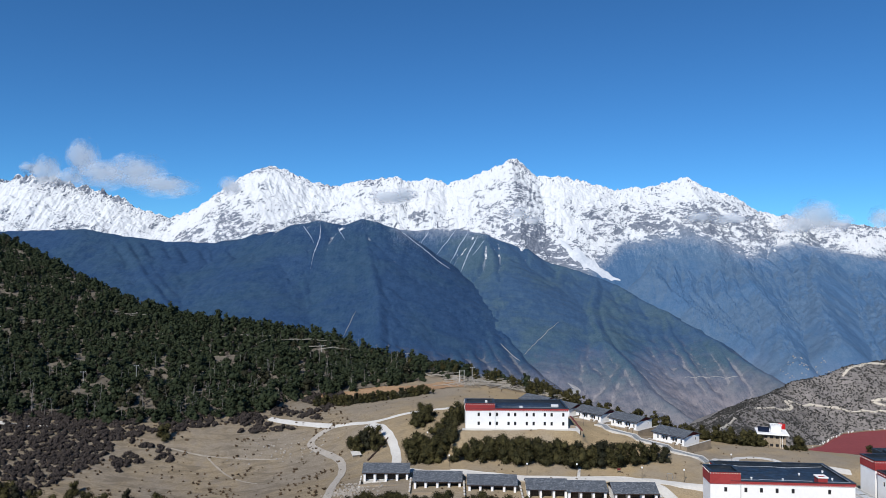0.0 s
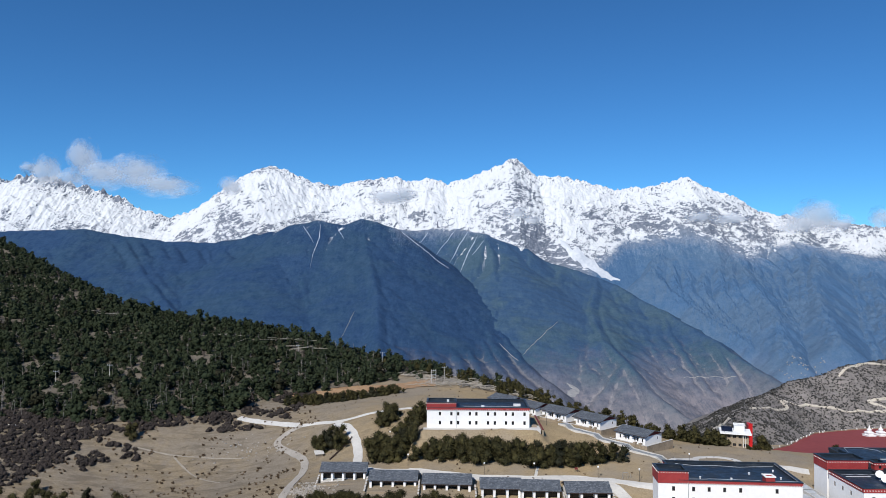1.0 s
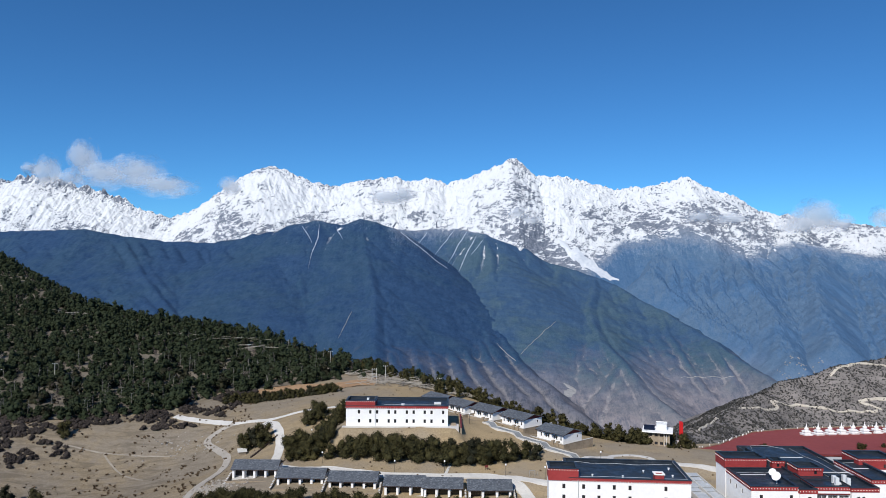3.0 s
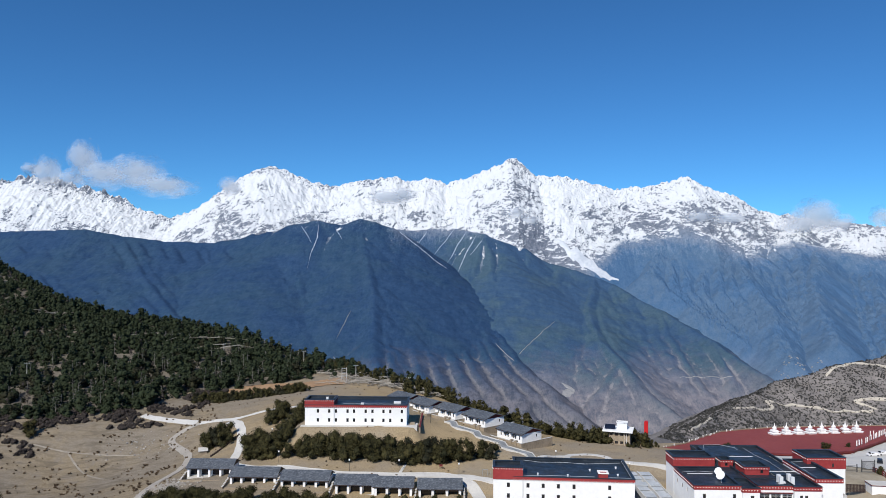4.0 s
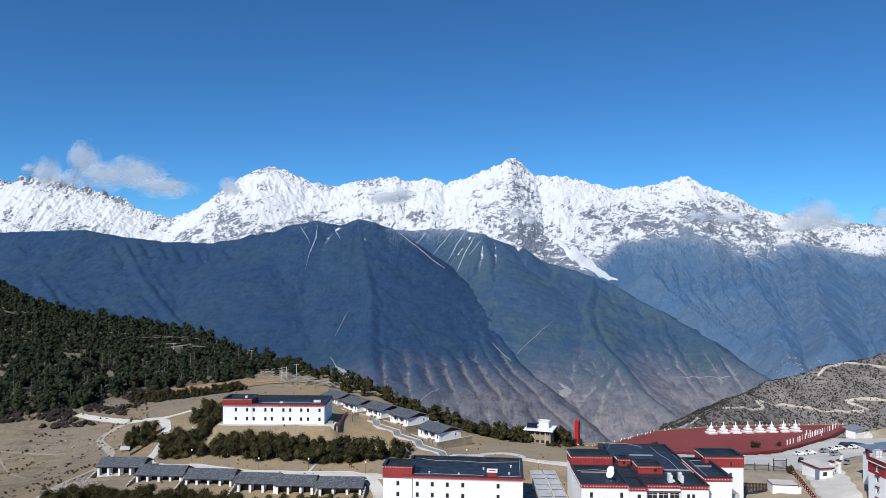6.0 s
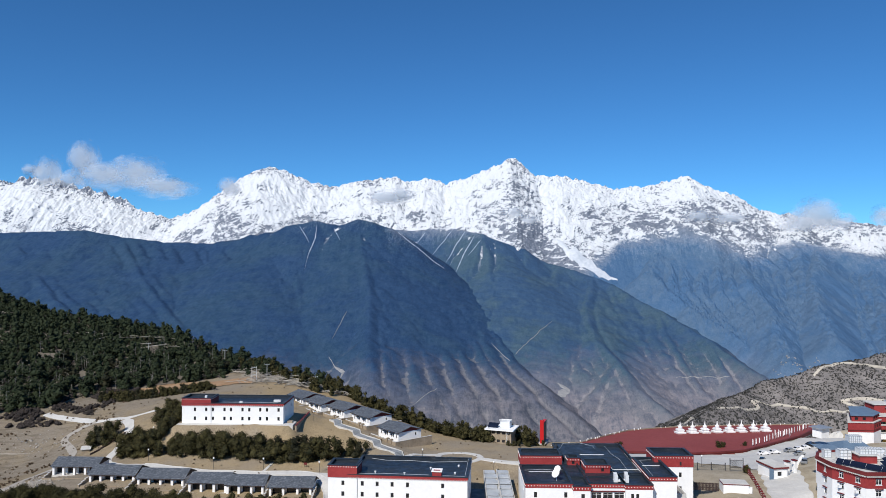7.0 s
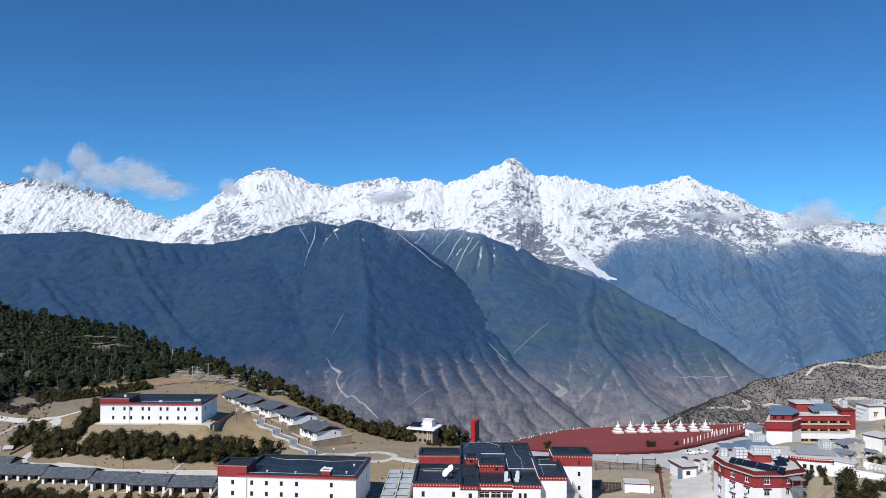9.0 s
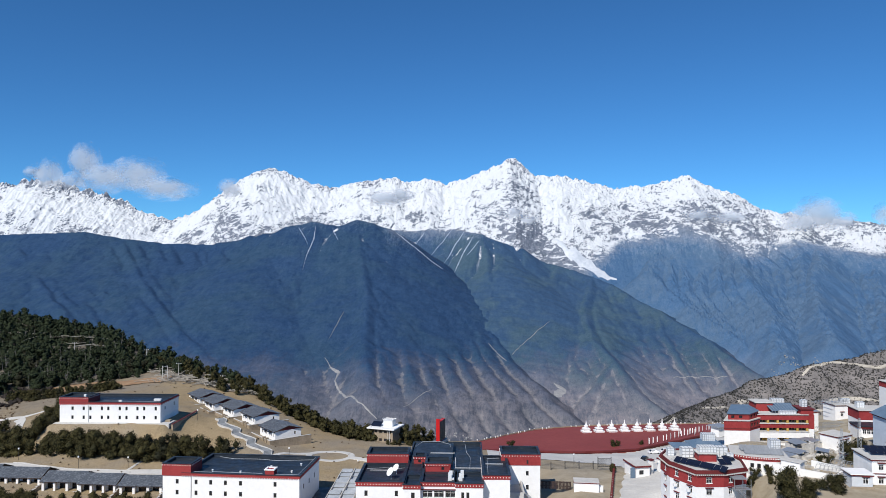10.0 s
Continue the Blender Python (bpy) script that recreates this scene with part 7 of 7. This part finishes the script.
def plant(kinds, x, y, s, rng, sink=0.15):
    k = rng.choice(kinds)
    m = pose(x, y, zat(x, y) - sink, rng.uniform(-4, 4), rng.uniform(-4, 4), rng.uniform(0, 360))
    m = m @ Matrix.Diagonal((s * rng.uniform(.88, 1.12), s * rng.uniform(.88, 1.12), s, 1))
    if k in used:
        o = copy_thing(k, m)
    else:
        used.add(k)
        o = k
    o.matrix_basis = m
    return o


rng = random.Random(21)
# belt before the lodge
for i in range(44):
    u = i / 43
    x, y = 13 + 57 * u + rng.uniform(-1.2, 1.2), 244.0 - 7.0 * u + rng.uniform(-2.4, 1.8)
    if 0.86 < u < 0.9 or u > 0.95:
        continue
    plant(BELT, x, y, rng.uniform(0.95, 1.3), rng)
for x, y, s in ((5.5, 243, .8), (8.5, 245.5, .75), (10.5, 241.8, .7), (4.6, 248, .9), (11.5, 246.2, .6), (73.5, 238.5, .8), (71, 240.2, 1.0)):
    plant(BELT, x, y, s, rng)
# clump west of the lodge
for i in range(34):
    u = rng.random()
    x, y = -10 + 15.5 * u + rng.uniform(-2.5, 2.5), 246 + 20 * rng.random() * (0.4 + 0.6 * u)
    plant(BELT, x, y, rng.uniform(0.85, 1.2), rng)
for i in range(9):
    plant(BELT, 0 + i * 0.9 + rng.uniform(-1, 1), 266 + rng.uniform(-4, 5), rng.uniform(.7, 1.0), rng)
# clumps along the drive
for x, y, s in ((-31, 272, 1.0), (-27.5, 269, 1.1), (-25, 273, 1.0), (-24.5, 266, .9), (-34, 275, .85), (-28.5, 275.5, .95), (-22.4, 268.5, .8), (-30, 266.5, .7), (-7.5, 283, 1.1), (-5, 280, 1.15), (-9.5, 278.5, .9), (-7, 276, .9), (-4, 284.5, .8)):
    plant(BELT, x, y, s, rng)
# hedge below the wood
for i in range(46):
    u = i / 45
    plant(BELT, -56 + 50 * u + rng.uniform(-.8, .8), 326.5 - 3.5 * math.sin(u * 3.0) + rng.uniform(-1.4, 1.4), rng.uniform(0.55, 0.78), rng)
# bushes before the villas
for i in range(36):
    x = -26 + 56 * i / 35 + rng.uniform(-1.5, 1.5)
    plant(FULL + BELT[:1], x, 209.5 - 0.11 * (x + 24) + rng.uniform(-5, 2), rng.uniform(0.55, 0.8), rng, 0.4)
for i in range(9):
    plant(BELT, 30 + 4.2 * i + rng.uniform(-1.5, 1.5), 203.5 + rng.uniform(-2, 1), rng.uniform(0.6, 0.8), rng, 0.6)
for i in range(12):
    plant(BELT, -150 + 5.5 * i + rng.uniform(-2, 2), 240 + rng.uniform(-4, 4), rng.uniform(0.8, 1.1), rng)
# single trees
for x, y, s in ((229.6, 179.2, 1.0), (233.0, 177.0, .72), (241.2, 180.4, .66), (261.4, 208, 1.0), (265.4, 210, .75)):
    plant(FULL, x, y, s, rng)
for x, y, s in (
                (251.6, 204.5, .5), (249.8, 206, .45), (230, 200.4, .5), (233.5, 200.2, .45), (228, 198.8, .5), (231, 192.5, .4), (233, 188.5, .42), (210.6, 291.5, .62), (212.6, 292.0, .5), (222.6, 295.8, .45), (170, 286.6, .6), (198.4, 232.5, .5),
                (131.0, 264.0, .75), (132.5, 268.0, .9), (128.5, 261.5, .42), (126.5, 260.6, .36), (124.5, 260.4, .3), (136, 272, .5), (139, 276, .4)):
    plant(BELT[:2] + BELT[3:], x, y, s, rng)
for x, y, s in ((-111, 293, 1.0), (-113.5, 294.5, .8), (-126, 250, .7)):
    plant(BELT, x, y, s, rng)
def scatter(name, kinds, places, mat, label, category, over=ground_z):
    """Many small crowns joined into one mesh. places: x, y, height over the ground, scale, turn, kind."""
    vs, fs, ns, o = [], [], [], 0
    tri = []
    P = np.array([p[:2] for p in places])
    Z = over(P[:, 0], P[:, 1])
    for (x, y, z, s, a, k), zg in zip(places, Z):
        z = z + zg
        v, q, t3, nv = kinds[k]
        c, d = math.cos(a), math.sin(a)
        vs.append(np.c_[(v[:, 0] * c - v[:, 1] * d) * s + x, (v[:, 0] * d + v[:, 1] * c) * s + y, v[:, 2] * s + z])
        ns.append(np.c_[nv[:, 0] * c - nv[:, 1] * d, nv[:, 0] * d + nv[:, 1] * c, nv[:, 2]])
        fs.append(q + o)
        tri.append(t3 + o)
        o += len(v)
    me = bpy.data.meshes.new(name)
    me.from_pydata(np.concatenate(vs).tolist(), [], np.concatenate(fs).tolist() + np.concatenate(tri).tolist())
    me.shade_smooth()
    me.normals_split_custom_set_from_vertices(np.concatenate(ns).tolist())
    me.materials.append(mat)
    return tagged(new(name, me), label, category, kind="stuff")


# trees on the brow behind the hillside houses and among the cut poles
BROWTREE = [crown_arrays(150 + k, 460, 6.4 + 0.5 * (k % 3), 4.6, 0.23, 0.4 + 0.12 * (k % 3), 9) for k in range(6)]
spots = []
for i in range(206):
    if i < 180:
        x, back = 44 + 92 * i / 179 + rng.uniform(-2, 2), 2 + rng.random() ** 1.4 * 30
    else:
        x, back = -18 + 66 * (i - 180) / 25 + rng.uniform(-2, 2), -rng.uniform(1, 13)
    yb = float(np.interp(x, [p[0] for p in BROW], [p[1] for p in BROW]))
    spots.append((x, yb + back, -0.3, rng.uniform(.65, 1.2), rng.uniform(0, 6.28), rng.randrange(6)))
scatter("brow_trees", BROWTREE, spots, LEAF, "dense dark evergreens along the brow behind the houses", "forest")


def wood_edge(x):
    return float(np.interp(x, (-420, -200, -168, -120, -90, -74, -60, -30, 0, 14, 40, 60), (294, 300, 306, 310, 316, 330, 343, 350, 352, 352, 346, 340)))


WOOD = [crown_arrays(60 + k, 200, 7.9 + (k % 3) * 1.3, 7.4, 0.44, 0.45 + 0.13 * (k % 4), 8) for k in range(8)]
WOOD += [crown_arrays(70 + k, 90, 7.6 + (k % 3) * 1.2, 7.2, 0.62, 0.55 + 0.1 * (k % 3), 7) for k in range(8)]
g = np.random.default_rng(5)
wood, grey, rust = [], [], []
for x in np.arange(-430, 62, 4.4):
    yb = float(np.interp(x, [p[0] for p in BROW], [p[1] for p in BROW]))
    for y in np.arange(wood_edge(x), yb + 24, 4.4):
        xx, yy = x + g.uniform(-2.2, 2.2), y + g.uniform(-2.2, 2.2)
        open_ground = float(fbm(np.array([xx / 22]), np.array([yy / 17]), 3, 88)[0])
        if open_ground > 0.34 or (xx > -8 and yy < 362 and g.random() < .75) or math.hypot(xx + 160, yy - 345) < 6 or (xx > -28 and yb - 11 < yy < yb + 1 and g.random() < .65):
            continue
        young = 0.55 if g.random() < 0.25 or open_ground > 0.2 else 1.0
        place = (xx, yy, -0.4, young * g.uniform(.62, 1.0) + 0.25 * (g.random() < .12), g.uniform(0, 6.28), int(g.integers(0, 8)) + (8 if yy > 400 else 0))
        (grey if g.random() < 0.13 else rust if float(fbm(np.array([xx / 40]), np.array([yy / 40]), 2, 91)[0]) + g.normal(0, .3) > 0.6 else wood).append(place)
scatter("brown_forest", WOOD, rust, LEAF_RUST, "rust-brown evergreen trees mixed into the wood", "forest")
scatter("forest", WOOD, wood, LEAF_BLUE, "dense dark evergreen wood on the hillside", "forest")
TWIG = [crown_arrays(80 + k, 44, 6.8, 2.6, 0.34, 0.5, 4) for k in range(3)]
scatter("bare_trees", [(v, q, t3[:0], nv) for v, q, t3, nv in TWIG], [(*p[:5], p[5] % 3) for p in grey], LEAF_GREY, "grey leafless trees among the evergreens", "forest")

draped("wood_floor", -430, 62, 300, 690, lambda x, y: wood_edge(x) + 2 < y < np.interp(x, [p[0] for p in BROW], [p[1] for p in BROW]) + 24 and not (x > -10 and y < 364),
       surface("needle_litter", (0.07, 0.062, 0.05), (0.19, 0.165, 0.13), 0.6, 0.06, 0.95, 0.5, 0.2), "dark needle litter under the evergreens", 0.35, 5.0, "ground")

# pale dead trunks standing among the evergreens
bm = bmesh.new()
for k in range(190):
    x = g.uniform(-230, -20)
    y = wood_edge(x) + abs(g.normal(0, 1)) * 45
    z, h = zat(x, y), g.uniform(5.0, 9.0)
    lean = (g.normal(0, .5), g.normal(0, .5))
    rod(bm, (x, y, z), (x + lean[0], y + lean[1], z + h), 0.13, 0.04, 4)
    for i in range(5):
        u, a = g.uniform(.4, .95), g.uniform(0, 6.28)
        p = (x + lean[0] * u, y + lean[1] * u, z + h * u)
        rod(bm, p, (p[0] + math.cos(a) * 1.1, p[1] + math.sin(a) * 1.1, p[2] + g.uniform(.1, .9)), 0.05, 0.02, 3)
tagged(part("dead_trunks", bm, surface("bleached_dead_wood", (0.13, 0.12, 0.11), (0.29, 0.27, 0.25), 2, 0.3, 0.9)), "bleached dead trunks standing in the evergreen wood", "forest", kind="stuff")

# brown thickets and tufts on the meadow
THICK = [crown_arrays(90 + k, 56, 1.3, 3.6, 0.19, 0.1, 5) for k in range(4)]
spots = []
for _ in range(6600):
    x, y = g.uniform(-215, -40), g.uniform(240, 345)
    d = float(fbm(np.array([x / 26]), np.array([y / 16]), 3, 120)[0])
    band = (y > 322 - 0.0 * x and y < 345 and x < -46 and d > -0.15) or (x < -100 and y < 325 and d + (-100 - x) / 160 - abs(y - 300) / 60 > -0.02) or (-110 < x < -50 and 302 < y < 330 and d > -0.12) or (x < -128 - 0.6 * (y - 262) * (y < 262) and x < -118 - 0.4 * (300 - y))
    by_apron = abs((x + 60) * 0.46 + (y - 307) * 0.89) < 4.5 and -76 < x < -40
    if band and not by_apron and y < wood_edge(x) + 6:
        spots.append((x, y, -0.1, g.uniform(.5, 1.1), g.uniform(0, 6.28), int(g.integers(0, 4))))
scatter("thicket", THICK, spots, leafage("purple_brown_twigs", (0.020, 0.017, 0.016), (0.056, 0.046, 0.041)), "low purple-brown thicket on the dry slope", "bushes")
TUFT = [crown_arrays(100 + k, 16, 0.5, 1.0, 0.2, 0.0, 3) for k in range(3)]
spots = []
for _ in range(4200):
    x, y = g.uniform(-150, 135), g.uniform(205, 330)
    if (x < -36 and float(fbm(np.array([x / 14]), np.array([y / 9]), 3, 130)[0]) > 0.0) or (x > -36 and g.random() < 0.16):
        spots.append((x, y, -0.05, g.uniform(.3, 1.0) * (1.3 if x < -36 else .8), g.uniform(0, 6.28), int(g.integers(0, 3))))
scatter("dry_tufts", TUFT, spots, leafage("rusty_dry_tufts", (0.06, 0.04, 0.025), (0.17, 0.12, 0.075)), "rusty dry tufts scattered over the meadow", "grass")

# junipers on the bare hill, their leaf colour lightened to grey as painted haze
JUN = [crown_arrays(140 + k, 6, 4.0, 6.0, 1.7, 0.1, 2) for k in range(4)]
spots = []
for _ in range(44000):
    x, y = g.uniform(300, 1250), g.uniform(1000, 1680)
    if not 0.34 < x / y < 0.74:
        continue
    spots.append((x, y, -0.6, g.uniform(.28, .82), g.uniform(0, 6.28), int(g.integers(0, 4))))
scatter("junipers", JUN, spots, leafage("haze_grey_juniper", (0.038, 0.040, 0.040), (0.085, 0.084, 0.080)), "juniper bushes greyed by haze, dotted over the bare hill", "bushes", hill_z)

# ---- clutter ----
TIMBER = surface("weathered_timber", (0.22, 0.20, 0.17), (0.42, 0.39, 0.34), 2.5, 0.4, 0.9, 0.4, 0.03)
rng = random.Random(33)
bm = bmesh.new()
for k in range(230):
    u = rng.random()
    x, y = 4 + 50 * u + rng.uniform(-5, 5), 333 + 10 * rng.random() - 5 * u + (22 * rng.random() ** 2 if u < .7 else 0)
    L, a = rng.uniform(1.6, 4.6), rng.gauss(-0.35, 0.7)
    dx, dy = L * math.cos(a), L * math.sin(a)
    rod(bm, (x - dx, y - dy, zat(x - dx, y - dy) + rng.uniform(0.2, 1.0)), (x + dx, y + dy, zat(x + dx, y + dy) + rng.uniform(0.2, 2.4)), rng.uniform(.09, .17), sides=5)
for k in range(34):
    x, y = rng.choice(((-118, 430), (-95, 424), (-80, 428), (-205, 478), (-62, 410))) 
    x, y = x + rng.uniform(-14, 14), y + rng.uniform(-5, 5)
    L, a = rng.uniform(2.5, 7), rng.gauss(0.2, 0.6)
    dx, dy = L * math.cos(a), L * math.sin(a)
    rod(bm, (x - dx, y - dy, zat(x - dx, y - dy) + 4.6), (x + dx, y + dy, zat(x + dx, y + dy) + 4.9), 0.09, sides=5)
for k in range(130):
    u = 0.75 * rng.random()
    x, y = -24 + 80 * u + rng.uniform(-6, 6), 384 - 62 * u + rng.uniform(-10, 3)
    L, a = rng.uniform(1.4, 5.0), rng.gauss(-0.7, 0.6)
    dx, dy = L * math.cos(a), L * math.sin(a)
    rod(bm, (x - dx, y - dy, zat(x - dx, y - dy) + rng.uniform(0.3, 1.4)), (x + dx, y + dy, zat(x + dx, y + dy) + rng.uniform(0.3, 2.8)), rng.uniform(.08, .16), sides=5)
tagged(part("cut_poles", bm, TIMBER), "strewn pale weathered poles on the slope", "timber", kind="stuff")


def power_pole(x, y, h, double):
    t = thing("power_pole", pose(x, y, zat(x, y), 0, 0, 12), "grey twin power pole with crossbars" if double else "pale grey power pole with a crossbar", "pole", "power poles on the hillside")
    xs = (-1.1, 1.1) if double else (0,)
    for k in xs:
        bm = bmesh.new()
        rod(bm, (k, 0, -0.5), (k, 0, h), 0.16, 0.11, 8)
        part("pole", bm, CONCRETE, t)
    for z in ((h - 0.6, h * 0.62, h * 0.4) if double else (h - 0.5,)):
        boxes("crossbar", METAL, t, (-1.2, 1.2, -0.08, 0.08, z, z + 0.16))
    for k in (-1.0, 0, 1.0):
        boxes("insulator", WHITE, t, (k - .07, k + .07, -.07, .07, h - 0.44, h - 0.1))


for x, y, h, d in ((10, 341, 6.6, True), (15, 345, 7.4, False), (41, 331, 6.6, False), (-168, 340, 8.5, False), (-148.6, 353, 9.0, False), (-66, 400, 8.5, False), (-18, 384, 8.5, False), (-245, 400, 9, False)):
    power_pole(x, y, h, d)


def lamp(x, y):
    t = thing("street_lamp", pose(x, y, zat(x, y)), "small lamp post with a round white head", "lamp", "lamp posts along the lanes")
    bm = bmesh.new()
    rod(bm, (0, 0, -0.3), (0, 0, 3.4), 0.07, 0.05, 8)
    part("post", bm, IRON, t)
    bm = bmesh.new()
    lathe(bm, [(0.08, 3.35), (0.24, 3.5), (0.28, 3.7), (0.2, 3.92), (0.05, 3.98)], 12)
    part("head", bm, WHITE, t)


for x, y in ((63.2, 226), (44, 232), (28, 231.6), (3.2, 240), (-4.5, 262), (75, 222), (95, 236), (118, 232), (140, 237), (188, 244), (20, 243), (53, 268)):
    lamp(x, y)

t = thing("hut", pose(-31.4, 263, -2.4, 0, 0, 20), "tiny shed with a pale tilted sheet roof", "shed")
boxes("wall", STONE, t, (0, 2.6, 0, 2.2, -0.6, 2.0))
p = boxes("roof", CONCRETE, t, (-0.4, 3.0, -0.4, 2.8, 0, 0.14))
p.matrix_basis = pose(0, 0, 1.9, 12)
run_fence("log_edging", (-25.5, 258), (-19.6, 272), 0.9, "dark log edging beside the drive", FRAME_DARK, 0.2, [(0.35, .2)], 0.75, "drive edging")
t = thing("notice_post", pose(57.5, 232.2, zat(57.5, 232.2)), "small dark notice on two posts", "sign")
boxes("post", FRAME_DARK, t, (-0.4, -0.3, 0, 0.1, -0.3, 1.5), (0.3, 0.4, 0, 0.1, -0.3, 1.5))
boxes("panel", MAROON, t, (-0.5, 0.5, -0.05, 0, 0.8, 1.5))
t = thing("play_frame", pose(70.5, 224.5, zat(70.5, 224.5)), "small steel exercise frame beside the lane", "frame")
boxes("post", METAL, t, (0, 0.1, 0, 0.1, -0.2, 2.0), (1.6, 1.7, 0, 0.1, -0.2, 2.0), (0, 1.7, 0, 0.1, 1.9, 2.0), (2.6, 2.7, 0.5, 0.6, -0.2, 1.6))

# stones on the apron and along the meadow
bm = bmesh.new()
for k in range(300):
    if k < 230:
        x, y = rng.gauss(-27, 3.4), rng.gauss(224, 4)
    else:
        x, y = rng.gauss(-62, 10), rng.gauss(287, 5)
    s = rng.uniform(0.12, 0.4)
    turned_box(bm, (x, y, zat(x, y) + s * 0.3), (s, s * rng.uniform(.6, 1.2), s * rng.uniform(.4, .8)), pose(0, 0, 0, rng.uniform(-30, 30), rng.uniform(-30, 30), rng.uniform(0, 180)).to_3x3())
tagged(part("stones", bm, surface("pale_stones", (0.24, 0.22, 0.19), (0.4, 0.37, 0.33), 3, 1, 0.9)), "loose pale stones on bare earth", "stones", kind="stuff")

# pale tracks on the bare hill
def hill_track(line, width):
    bm = bmesh.new()
    rows = []
    for (x0, y0), (x1, y1) in zip(line, line[1:]):
        k = int(math.hypot(x1 - x0, y1 - y0) / 12) + 1
        for i in range(k):
            x, y = x0 + (x1 - x0) * i / k, y0 + (y1 - y0) * i / k
            row = []
            for o in (-width / 2, width / 2):
                z = float(hill_z(np.array([[x]]), np.array([[y + o]]))[0, 0])
                row.append(bm.verts.new((x, y + o, z + 1.5)))
            row.insert(0, bm.verts.new((x, y - width / 2, row[0].co.z - 4)))
            rows.append(row)
    for a, b in zip(rows, rows[1:]):
        for i in range(2):
            bm.faces.new((a[i], a[i + 1], b[i + 1], b[i]))
    tagged(part("hill_track", bm, TRACK), "pale dirt track cut into the bare hill", "road", kind="structure")


TRACK = surface("pale_hill_earth", (0.36, 0.33, 0.28), (0.52, 0.48, 0.41), 0.2, 0.03, 0.95)


hill_track(((601, 1394), (639, 1423), (689, 1455), (717, 1478), (702, 1482), (770, 1512), (821, 1499), (870, 1496), (913, 1482), (930, 1486)), 5)
hill_track(((930, 1486), (899, 1514), (923, 1511), (968, 1503), (1100, 1490)), 5)
hill_track(((880, 1590), (906, 1601), (948, 1615), (1025, 1598), (1120, 1600)), 6)
hill_track(((440, 1146), (478, 1210), (514, 1271), (545, 1310)), 6)

# orange earth bank cut below the wood
draped("cut_bank", -58, 12, 330, 352, lambda x, y: 333 + 2 * math.sin(x / 5) < y < min(wood_edge(x) + 3, 347 + 3 * math.sin(x / 7)), surface("orange_earth", (0.22, 0.13, 0.07), (0.40, 0.27, 0.16), 0.8, 0.15, 0.95, 0.6, 0.2),
       "bare orange earth bank below the wood", 0.3, 1.5, "ground")
